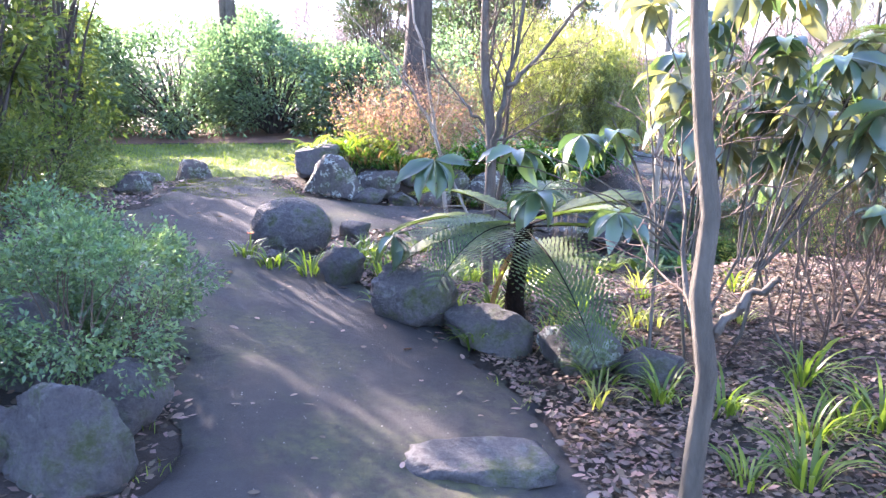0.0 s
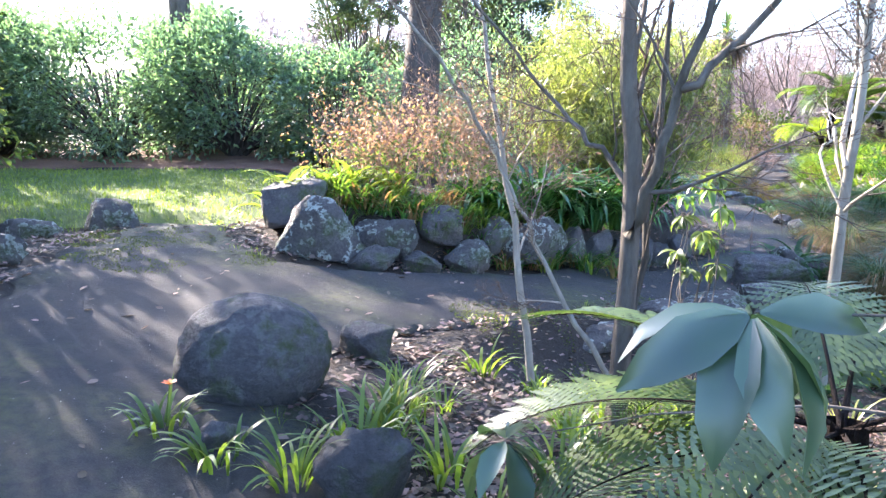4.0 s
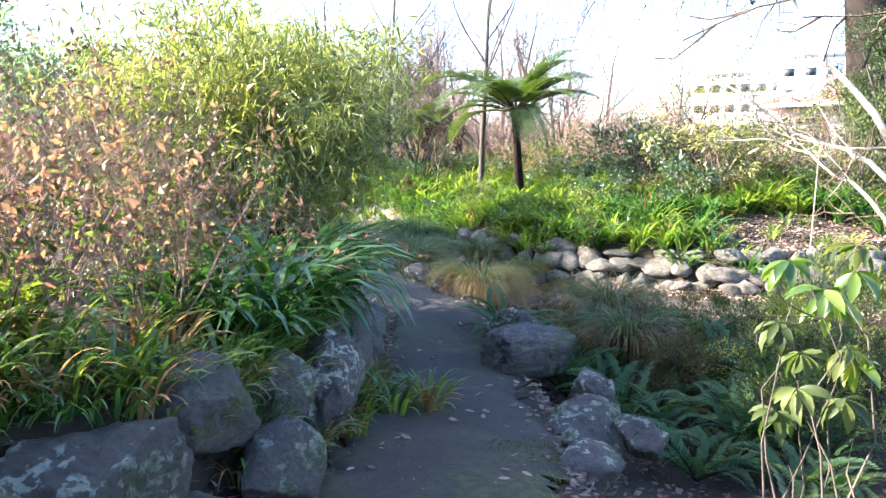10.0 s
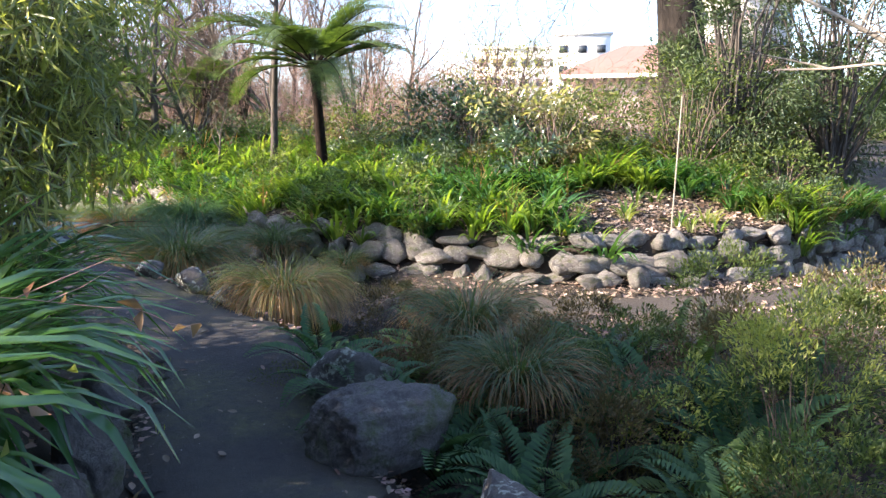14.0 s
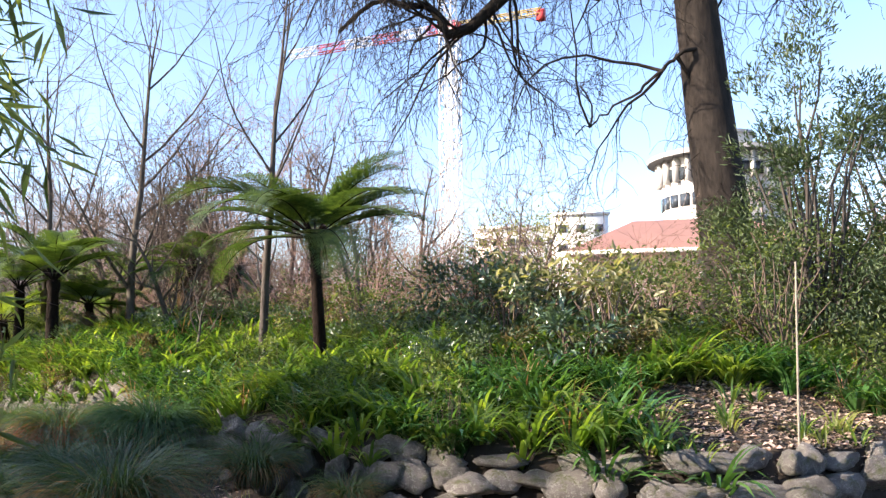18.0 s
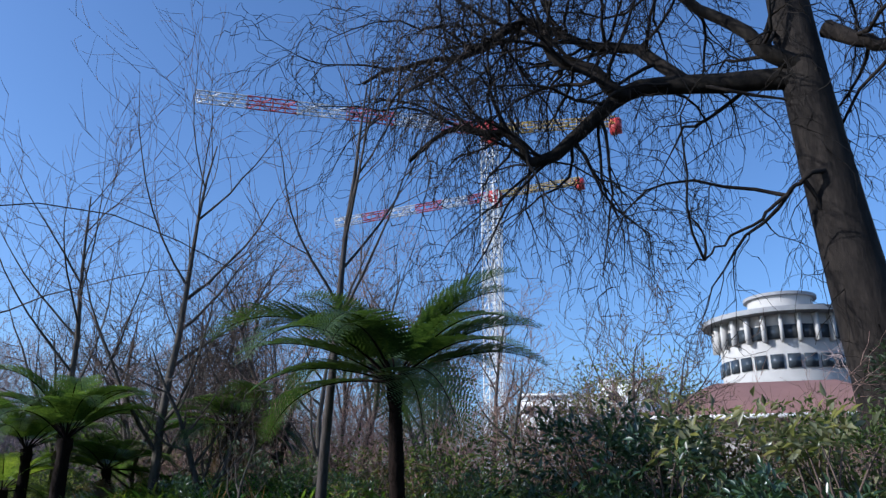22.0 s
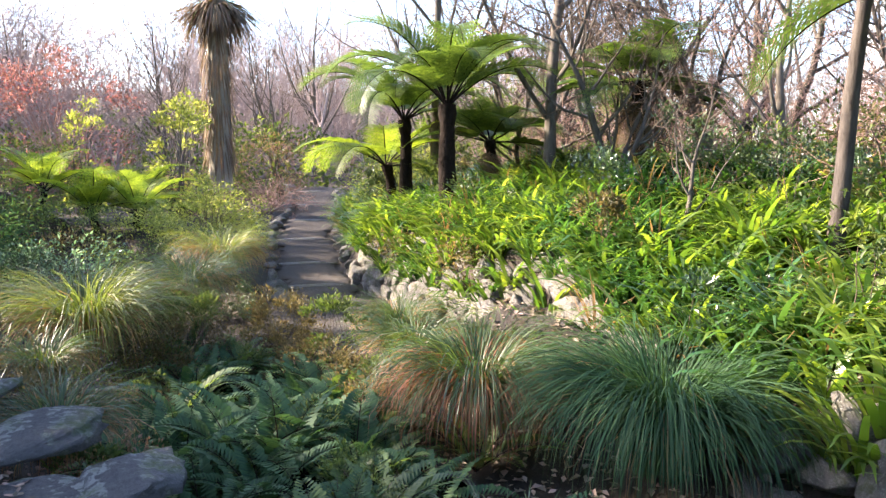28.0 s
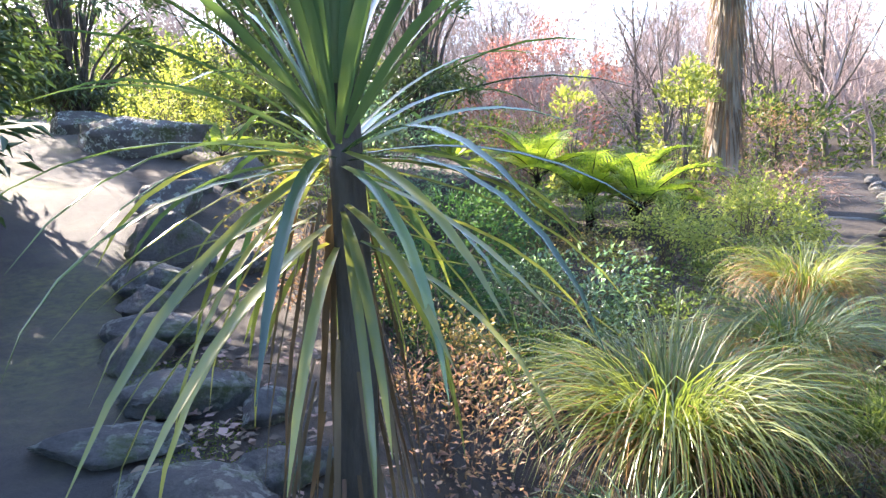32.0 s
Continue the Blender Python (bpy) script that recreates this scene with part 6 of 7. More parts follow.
for k, (x, y) in enumerate(((7.5, 22.6), (7.9, 23.1), (8.2, 22.5), (8.1, 23.7), (8.5, 24.4), (9.0, 24.7), (9.4, 24.2), (9.5, 23.4), (9.1, 22.9), (7.4, 21.9), (7.1, 22.6))):
    ground_fern(x, y, 0.75 + 0.05 * (k % 4), 2900 + k, "tall spreading dark fern on the stream bank", M_FERN if k % 4 == 3 else M_FERND, n=9, lift=(35, 72))
for k, (x, y, r, h) in enumerate(((8.8, 25.2, 0.5, 0.9), (9.5, 24.8, 0.45, 0.9), (9.9, 24.3, 0.4, 0.8), (8.3, 24.9, 0.45, 0.8), (9.7, 22.9, 0.4, 0.7))):
    shrub("low_shrub", x, y, None, r, h, M_SEDGE if k % 2 else M_OLIVE, (0.045, 0.3), 2400, "feathery brown-green low shrub above the stream", seed=2950 + k, lumps=30, lumpr=0.26, group="low shrubs by the stream", stem=0.004, up=0.8)
# stake on the bank
bm = bmesh.new()
bmesh.ops.create_cone(bm, cap_ends=True, segments=8, radius1=0.012, radius2=0.009, depth=1.9, matrix=Matrix.Translation((0, 0, 0.95)))
me = bpy.data.meshes.new("stake")
bm.to_mesh(me)
bm.free()
me.materials.append(M_BARKP)
tagged(obj("garden_stake", me, at=pose(10.65, 12.0, 0.1, 1.5, 2, 0)), "thin pale wooden stake standing in the bank", "stake")

# broad-leaved shrubs and evergreens on the bank
for k, (x, y, r, h, m, lf, n) in enumerate(((13.2, 15.3, 1.2, 2.2, M_DROOP, (0.16, 0.36), 560), (12.5, 14.3, 0.8, 1.6, M_DROOP, (0.16, 0.36), 340), (14.5, 13.9, 0.9, 2.3, M_OLIVE, (0.08, 0.4), 1000), (13.8, 16.9, 1.2, 1.7, M_RHODO, (0.13, 0.36), 1200), (15.5, 15.2, 1.5, 2.0, M_OLIVE, (0.09, 0.4), 2200), (14.6, 12.6, 1.0, 2.2, M_OLIVE, (0.09, 0.4), 1000), (13.8, 12.2, 0.9, 2.3, M_OLIVE, (0.08, 0.4), 1000), (12.6, 15.9, 0.9, 1.3, M_RHODO, (0.12, 0.36), 1300), (12.0, 14.6, 0.7, 1.0, M_RHODO, (0.12, 0.36), 800), (13.6, 14.0, 0.9, 1.5, M_OLIVE, (0.09, 0.4), 1500), (14.6, 19.6, 0.9, 1.3, M_OLIVE, (0.09, 0.4), 1200), (14.9, 20.9, 0.9, 1.1, M_SEDGE, (0.08, 0.4), 1000), (16.2, 18.2, 1.3, 1.8, M_OLIVE, (0.09, 0.4), 1800), (16.6, 11.5, 1.6, 2.4, M_OLIVE, (0.09, 0.4), 2600), (14.2, 10.7, 0.9, 1.0, M_OLIVE, (0.09, 0.4), 1100), (18.0, 20.5, 1.6, 1.7, M_OLIVE, (0.09, 0.4), 1800), (16.2, 21.8, 1.2, 1.2, M_OLIVE, (0.09, 0.4), 1200), (19.5, 17.5, 1.8, 2.2, M_OLIVE, (0.1, 0.4), 2000))):
    if 13 < y < 18 and x > 13:
        h = min(h, 2.45 - ground_z(x, y))
    shrub("bank_shrub", x, y, None, r, h, m, lf, n, "loose shrub with large pale drooping leaves" if m == M_DROOP else "dense dull green shrub on the bank", seed=1100 + k, lumps=26, lumpr=0.34, group="shrubs on the far bank", stem=0.02, up=-0.2 if m == M_DROOP else 0.2)
for k, (x, y, r, h) in enumerate(((15.4, 11.7, 1.5, 5.4), (16.6, 9.9, 1.5, 4.6), (17.6, 12.4, 1.4, 3.0), (18.5, 10.2, 2.0, 4.6))):
    shrub("conifer", x, y, None, r, h, M_PINE, (0.12, 0.22), 7500, "dark feathery evergreen on the bank", "tree", seed=1130 + k, lumps=40, lumpr=0.3, group="evergreens on the far bank", stem=0.04, twig=M_BARKD)
shrub("round_bush", 19.4, 18.2, None, 1.8, 2.7, M_YELLOW, (0.09, 0.4), 2600, "rounded yellow-green bush on the rise", "bush", seed=1140, lumps=26)
shrub("round_bush", 18.7, 19.4, None, 1.2, 2.4, M_BROWNL, (0.07, 0.4), 2000, "rounded reddish bush on the rise", "bush", seed=1141, lumps=26)
shrub("round_bush", 24.0, 19.2, None, 2.0, 3.0, M_OLIVE, (0.1, 0.4), 2600, "rounded dark green bush on the rise", "bush", seed=1142, lumps=26)
# bare trees over the bank
bare_tree(14.3, 25.6, 7.6, 0.1, 1198, "tall bare tree with fine upright twigs", kids=(12, 6, 4), first=0.15, spread=0.65, up=0.13, wob=0.06, group="bare trees on the bank", minr=0.007)
bare_tree(14.2, 28.3, 7.0, 0.1, 1199, "tall bare tree with fine upright twigs", kids=(12, 6, 4), first=0.15, spread=0.65, up=0.13, wob=0.06, group="bare trees on the bank", minr=0.007)
bare_tree(12.9, 20.66, 7.2, 0.085, 1201, "straight slim bare tree on the bank", kids=(10, 5, 4), first=0.35, spread=0.5, up=0.1, wob=0.04, group="bare trees on the bank", mat=M_BARKD)
bare_tree(12.8, 22.15, 1.7, 0.035, 1202, "young bare tree with a short stem", kids=(7, 5, 3), first=0.2, spread=0.7, group="bare trees on the bank", minr=0.003)
rg = np.random.default_rng(71)
for k, (x, y, h) in enumerate(((15.2, 22.6, 3.6), (16.4, 24.0, 4.6), (14.6, 24.6, 3.2), (17.6, 26.2, 5.0), (15.6, 27.6, 4.0), (18.8, 22.4, 4.4), (20.0, 25.0, 5.5), (17.2, 29.5, 4.6), (19.4, 29.0, 5.2), (21.5, 22.0, 4.6), (22.5, 27.5, 6.0), (20.8, 32.0, 6.0), (15.8, 18.9, 2.6), (17.4, 17.2, 3.0), (23.0, 24.0, 4.0))):
    bare_tree(x, y, h, 0.035 + 0.011 * h, 1210 + k, "bare winter tree with upswept twigs" if k % 2 else "bare many-stemmed winter tree", kids=(10, 6, 4), first=0.12, spread=0.72, up=0.1, wob=0.1, group="bare trees on the bank", stems=1 + k % 3, wide=0.4, minr=0.007, twig=M_TWIG if k % 3 else M_TWIGR)

# brown thicket closing the view behind the bank
rg = np.random.default_rng(77)
ch = []
protos = []
for k in range(5):
    b, s = [], []
    for q in range(5):
        a = rg.random() * 6.28
        branch_np((0.2 * math.cos(a), 0.2 * math.sin(a), 0), (0.5 * math.cos(a), 0.5 * math.sin(a), 1), 2.4, 0.02, 0, rg, b, s, 0.65, 0.02, (5, 4), 0.06, 0.14, 0.006, 4, 0.2)
    protos.append(b + s)
for k in range(150):
    x, y = rg.uniform(15, 27), rg.uniform(14, 36)
    if math.hypot(x - 19.9, y - 13.6) < 1.2 or float(sd_walk(np.array([x]), np.array([y]))[0]) < 1.0 or -float(_inside(np.array([x]), np.array([y]), BANKFOOT)[0]) < 3.2:
        continue
    z, az, sc = ground_z(x, y) - 0.1, rg.random() * 6.28, rg.uniform(0.5, 0.95)
    ch += [(place(v, x, y, z, az, sc), f) for v, f in protos[k % 5]]
tagged(obj("thicket", mesh_np("thicket", ch, M_TWIGR)), "tangled brown winter thicket behind the bank", "thicket", kind="stuff")
# ---- cabbage trees ----
def cabbage_tree(x, y, z, height, radius, leaf, n, seed, label, skirt=60, wid=0.045, bark=None):
    rg = np.random.default_rng(seed)
    t = thing("cabbage_tree", x, y, z, label, "cabbage tree")
    k = np.linspace(0, 1, 10)
    tr = np.stack([0.04 * np.sin(3 * k), 0.03 * k, height * k], -1)
    obj("trunk", mesh_np("trunk", [tube(tr, radius * (1.2 - 0.35 * k), 10)], bark or M_BARKD, True), t)
    az = np.arange(n) * 2.399 + rg.normal(0, 0.15, n)
    u = (np.arange(n) + 0.5) / n
    lift = 1.52 - 1.75 * u ** 2.0 + rg.normal(0, 0.1, n)
    base = np.stack([0.05 * np.cos(az), 0.05 * np.sin(az), height - 0.02 - 0.3 * u], -1)
    v = blades(base, az, leaf * rg.uniform(0.8, 1.1, n), np.full(n, wid), lift, 0.25 + 1.1 * u ** 2 * rg.uniform(0.6, 1.3, n), 7, 0.35, 0.8, 0.6)
    obj("leaf_crown", mesh_np("leaf_crown", [v], M_CORD), t)
    m = skirt
    az = rg.random(m) * 6.28
    rr = max(0.07, radius * 0.9)
    base = np.stack([rr * np.cos(az), rr * np.sin(az), height - 0.25 - rg.random(m) * 0.3], -1)
    v = blades(base, az, leaf * rg.uniform(0.8, 1.15, m), np.full(m, wid * 0.9), rg.uniform(-0.9, 0.0, m), rg.uniform(0.5, 1.1, m), 6, 0.3, 0.8, 0.8)
    obj("hanging_fringe", mesh_np("hanging_fringe", [v], M_CORDY if seed % 2 else M_FROND_DEAD), t, label="drooping yellow-tipped old leaves")
    m = max(m, 64)
    az = rg.random(m) * 6.28
    rr = max(0.09, radius * 1.05)
    base = np.stack([rr * np.cos(az), rr * np.sin(az), height - 0.3 - rg.random(m) * 0.75 * height], -1)
    v = blades(base, az, leaf * rg.uniform(0.6, 0.95, m), np.full(m, wid * 0.7), np.full(m, -1.3), rg.uniform(0.1, 0.3, m), 4, 0.2, 0.8, 1.2)
    obj("dead_skirt", mesh_np("dead_skirt", [v], M_FROND_DEAD), t, label="brown dead leaves against the trunk")
    return t


cabbage_tree(6.08, 23.5, -0.15, 1.93, 0.055, 0.92, 104, 3, "young cabbage tree with a spiky crown of long leaves", 40, 0.029, M_BARKD)
cabbage_tree(13.8, 37.9, 0.6, 5.4, 0.28, 1.2, 90, 4, "tall cabbage tree with a shaggy pale trunk", 420, 0.05, M_BARKP)

# ---- garden beyond the cabbage tree and along the steps ----
rg = np.random.default_rng(81)
for k, (x, y, r, h, m, lf, n) in enumerate(((10.9, 30.6, 1.0, 0.95, M_YELLOW, (0.08, 0.45), 2200), (10.0, 31.6, 1.0, 0.9, M_YELLOW, (0.08, 0.45), 1800), (12.0, 32.4, 0.8, 0.7, M_YELLOW, (0.08, 0.45), 1200), (8.6, 32.5, 1.3, 1.0, M_OLIVE, (0.09, 0.4), 2200), (7.0, 30.5, 1.2, 1.3, M_FERND, (0.11, 0.36), 2200), (6.4, 28.4, 1.0, 1.0, M_FERND, (0.11, 0.36), 1800), (8.0, 29.0, 1.0, 0.9, M_HEDGE, (0.1, 0.4), 1600), (6.0, 33.5, 1.4, 1.8, M_HEDGE, (0.1, 0.4), 2400), (4.0, 35.0, 1.5, 2.0, M_OLIVE, (0.1, 0.4), 2400), (1.8, 37.0, 1.6, 2.0, M_YELLOW, (0.1, 0.4), 2400), (-1.0, 35.0, 1.6, 2.2, M_OLIVE, (0.1, 0.4), 2400), (14.8, 29.8, 1.0, 1.4, M_YELLOW, (0.08, 0.4), 1600), (15.4, 31.6, 1.0, 1.2, M_YELLOW, (0.08, 0.4), 1400), (17.5, 33.5, 1.2, 1.4, M_OLIVE, (0.08, 0.4), 1600), (12.0, 36.0, 1.2, 0.9, M_BROWNL, (0.07, 0.4), 1500), (9.0, 37.0, 1.5, 1.4, M_OLIVE, (0.09, 0.4), 2000), (16.5, 41.0, 1.6, 2.2, M_BROWNL, (0.09, 0.4), 1800))):
    shrub("garden_shrub", x, y, None, r, h, m, (lf[0] * 0.7, lf[1]), int(n * 1.7), "yellow-green leafy shrub beside the steps" if m == M_YELLOW else "leafy garden shrub beyond the stream", seed=1300 + k, lumps=26, lumpr=0.34, group="shrubs beyond the stream")
for k, (x, y, h) in enumerate(((9.7, 34.1, 1.0), (10.5, 33.9, 0.8), (8.9, 34.9, 1.0), (11.0, 35.6, 0.9))):
    tree_fern(x, y, 0.45 * h, 0.08, 1.55, 16, 340 + k, "small tree fern with bright yellow-green fronds", droop=1.35, lift=(0.45, 1.2), mat=M_FERNY, dead=0, pairs=22, teeth=7, wid=0.24)
shrub("red_tree", 10.6, 43.0, None, 2.4, 4.6, M_REDL, (0.1, 0.5), 3800, "bare-stemmed tree with dull red winter leaves", "tree", seed=1348, lumps=40, lumpr=0.26, stem=0.03, twig=M_TWIGR)
for k, (x, y, h) in enumerate(((11.9, 35.6, 3.2), (12.6, 37.4, 3.4), (10.4, 38.6, 3.0))):
    shrub("young_tree", x, y, None, 0.75, h, M_YELLOW, (0.12, 0.45), 900, "slim young tree with loose yellow-green leaves", "tree", seed=1355 + k, lumps=16, lumpr=0.34, group="young trees beyond the stream", stem=0.02, twig=M_BARK)
for k, (x, y, s) in enumerate(((7.4, 35.6, 1.0), (5.2, 30.6, 0.9), (5.6, 32.0, 1.0), (3.6, 33.4, 1.0))):
    ground_fern(x, y, s, 1330 + k, "large bright yellow-green fern", M_FERNY, n=12, group="large ferns beyond the stream", lift=(20, 60), z=ground_z(x, y) + 0.25)
for k, (x, y, h, m, tw) in enumerate(((11.2, 46, 4.0, M_TWIGR, M_TWIGR), (8.0, 47, 4.5, M_TWIGR, M_TWIGR), (14.3, 42.7, 4.6, M_BARK, M_TWIG), (18.5, 44, 6, M_BARK, M_TWIG), (5.0, 46, 6.5, M_BARK, M_TWIG), (1.0, 48, 7, M_BARK, M_TWIG), (21, 38, 6, M_BARK, M_TWIG), (24, 35, 6.5, M_BARK, M_TWIG), (16.0, 50, 7, M_BARK, M_TWIG), (11.0, 54, 8, M_BARK, M_TWIG), (26, 44, 8, M_BARK, M_TWIG), (6.0, 40.0, 4.5, M_BARK, M_TWIG), (-4, 42, 7, M_BARK, M_TWIG), (22, 47, 8, M_BARK, M_TWIG), (28, 30, 7, M_BARK, M_TWIG), (31, 37, 8, M_BARK, M_TWIG))):
    bare_tree(x, y, h, 0.03 + 0.012 * h, 1350 + k, "reddish bare tree in the distance" if tw == M_TWIGR else "tall bare winter tree in the distance", kids=(10, 6, 4), first=0.12, spread=0.55, up=0.14, wob=0.07, mat=m, twig=tw, group="trees beyond the steps", stems=1 + k % 2, wide=0.3, minr=0.006)

# ---- the great weeping tree ----
t = thing("great_tree", 20.15, 13.15, ground_z(20.15, 13.15) - 0.1, "huge bare old tree with dark trunk and weeping twigs", "tree")
rg = np.random.default_rng(91)
big, mid, small = [], [], []
B = np.array([20.15, 13.15, ground_z(20.15, 13.15) - 0.1])
k = np.linspace(0, 1, 12)
trunk = np.stack([0.25 * k, 0.55 * np.sin(2.2 * k) + 0.5 * k, 16 * k], -1)
big.append(tube(trunk, 0.62 * (1 - 0.45 * k) + 0.35 * np.exp(-k * 22), 14))


def limb(pts, r0, r1, hang):
    p = np.array(pts, float) - B
    s = np.linspace(0, 1, len(p))
    u = np.linspace(0, 1, 26)
    q = np.stack([np.interp(u, s, p[:, c]) for c in range(3)], -1)
    q[1:-1] = (q[:-2] + 4 * q[1:-1] + q[2:]) / 6
    q = q + 0.05 * rg.normal(size=q.shape) * u[:, None]
    big.append(tube(q, r0 + (r1 - r0) * u, 8))
    for j in range(int(hang * 0.8)):
        a = rg.uniform(0.15, 1)
        i = min(24, int(a * 25))
        d = unit(q[i + 1] - q[i]) * 0.5 + unit(rg.normal(size=3) * (1, 1, 0.7)) * 0.9
        branch_np(q[i], d, rg.uniform(2.0, 5.0), 0.05 * (1.2 - 0.6 * a), 1, rg, mid, small, 0.6, 0.3, (0, 7, 5), 0.05, 0.22, 0.01, 8)


limb([(20.15, 13.7, 9.8), (20.13, 14.35, 9.88), (19.97, 15.91, 10.09), (19.7, 17.29, 10.28), (19.53, 17.95, 9.98), (19.32, 18.62, 9.23), (19.04, 19.4, 8.54), (18.85, 19.86, 8.64), (18.79, 20.01, 9.24), (18.44, 20.75, 9.4), (18.12, 21.36, 9.55), (17.65, 22.16, 8.7)], 0.27, 0.05, 42)
limb([(19.6, 17.6, 10.1), (19.35, 17.83, 10.1), (19.23, 18.23, 10.75), (19.02, 18.87, 10.97), (18.88, 19.25, 11.39), (18.91, 19.16, 12.03), (18.68, 19.75, 12.23), (18.39, 20.4, 11.69), (18.01, 21.15, 11.23), (17.44, 22.11, 11.04), (16.83, 23.0, 10.5)], 0.19, 0.04, 44)
limb([(20.1, 13.9, 10.0), (19.71, 14.64, 10.4), (19.69, 14.9, 10.95), (19.56, 15.93, 11.95), (19.38, 16.88, 13.1), (19.05, 18.15, 14.34), (18.6, 20.5, 15.0)], 0.2, 0.05, 34)
limb([(19.9, 16.2, 10.1), (20.2, 17.4, 11.6), (20.1, 18.6, 12.0), (20.4, 19.9, 13.2), (20.3, 22.0, 12.9), (20.0, 24.0, 12.0)], 0.16, 0.04, 34)
limb([(20.25, 13.4, 10.9), (20.15, 13.0, 10.51), (20.12, 12.42, 10.1), (20.07, 11.75, 9.9), (20.2, 10.2, 10.4), (20.3, 8.5, 10.9)], 0.2, 0.05, 26)
limb([(20.3, 13.6, 12.0), (19.6, 16.0, 14.2), (19.4, 18.5, 15.4), (19.0, 21.0, 15.2)], 0.24, 0.05, 22)
limb([(20.3, 13.3, 12.5), (20.2, 12.0, 14.5), (20.4, 9.5, 15.5)], 0.22, 0.05, 12)
limb([(20.1, 13.6, 7.6), (19.54, 14.11, 7.42), (19.52, 14.47, 7.11), (19.47, 15.08, 6.57), (19.35, 15.96, 6.04), (19.26, 16.49, 5.71)], 0.06, 0.015, 7)
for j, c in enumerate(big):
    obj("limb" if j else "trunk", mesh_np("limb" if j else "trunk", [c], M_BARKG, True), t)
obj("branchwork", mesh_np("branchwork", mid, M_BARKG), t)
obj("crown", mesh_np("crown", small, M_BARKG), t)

# ---- tower cranes ----
M_WHITE = paint_mat("white_steel", (0.78, 0.78, 0.76), 0.5)
M_RED = paint_mat("red_steel", (0.55, 0.06, 0.06), 0.5)
M_CONC = paint_mat("pale_concrete", (0.48, 0.46, 0.43), 0.85, 0, 0.3)
M_ROOF = paint_mat("red_brown_roof", (0.27, 0.135, 0.105), 0.75, 0, 0.8)
M_GLASS = paint_mat("dark_window", (0.04, 0.05, 0.06), 0.08)
M_GREY = paint_mat("grey_roof", (0.3, 0.3, 0.3), 0.7)
M_YEL = paint_mat("yellow_steel", (0.7, 0.5, 0.12), 0.5)


def lattice(a, b, w, bay, r=0.12, sides=4):
    """A square lattice boom from a to b, as a list of chunks."""
    a, b = np.array(a, float), np.array(b, float)
    d = unit(b - a)
    s = unit(np.cross(d, (0, 0, 1) if abs(d[2]) < 0.9 else (1, 0, 0)))
    u = np.cross(s, d)
    n = max(1, int(round(np.linalg.norm(b - a) / bay)))
    out = []
    cs = [(s + u) * w / 2, (s - u) * w / 2, (-s - u) * w / 2, (-s + u) * w / 2]
    for c in cs:
        out.append(tube([a + c, b + c], [r, r], 4))
    for k in range(n):
        p, q = a + (b - a) * k / n, a + (b - a) * (k + 1) / n
        for i in range(4):
            c, e = cs[i], cs[(i + 1) % 4]
            out.append(tube([p + c, q + e] if (k + i) % 2 else [p + e, q + c], [r * 0.7, r * 0.7], 3))
            out.append(tube([q + c, q + e], [r * 0.6, r * 0.6], 3))
    return out


def box_np(lo, hi):
    x0, y0, z0 = lo
    x1, y1, z1 = hi
    v = np.array([(x0, y0, z0), (x1, y0, z0), (x1, y1, z0), (x0, y1, z0), (x0, y0, z1), (x1, y0, z1), (x1, y1, z1), (x0, y1, z1)], float)
    return v, np.array([(3, 2, 1, 0), (4, 5, 6, 7), (0, 1, 5, 4), (1, 2, 6, 5), (2, 3, 7, 6), (3, 0, 4, 7)])


def crane(mast, top, tip, back, label, w=2.4):
    base = np.array([mast[0], mast[1], 0.0])
    t = thing("tower_crane", *base, label, "crane", "tower cranes")
    T, E, K = np.array([0, 0, top]), np.array(tip) - base, np.array(back) - base
    obj("mast", mesh_np("mast", lattice((0, 0, 0), T, w, 2.6, 0.16), M_WHITE), t)
    n = 6
    for j in range(n):
        p, q = T + (E - T) * j / n, T + (E - T) * (j + 1) / n
        p, q = p + (0, 0, 1.6), q + (0, 0, 1.6)
        obj("jib_section", mesh_np("jib_section", lattice(p, q, 1.7, 2.4, 0.13), M_RED if j % 2 == 0 and j < 5 else M_WHITE), t, label="red jib section" if j % 2 == 0 and j < 5 else "white jib section")
    obj("counter_jib", mesh_np("counter_jib", lattice(T + (0, 0, 1.6), K + (0, 0, 1.6), 1.4, 2.4, 0.14), M_YEL), t)
    obj("slewing_cab", mesh_np("slewing_cab", [box_np(T - (1.5, 1.5, 0.2), T + (1.5, 1.5, 2.6)), box_np(T - (2.6, 2.4, 2.4), T + (-0.8, -0.6, 0.0))], M_RED), t)
    obj("counterweight", mesh_np("counterweight", [box_np(K - (0.8, 1.0, 0.8), K + (0.8, 1.0, 1.9))], M_RED), t)
    return t


crane((121.6, 68.4), 65.5, (88.5, 112.0, 68.0), (129.6, 46.0, 65.5), "white tower crane with a red and white jib")
crane((167.4, 88.4), 72.0, (146.3, 123.3, 63.5), (175.3, 67.9, 75.0), "second white tower crane with a slanting jib", 2.6)

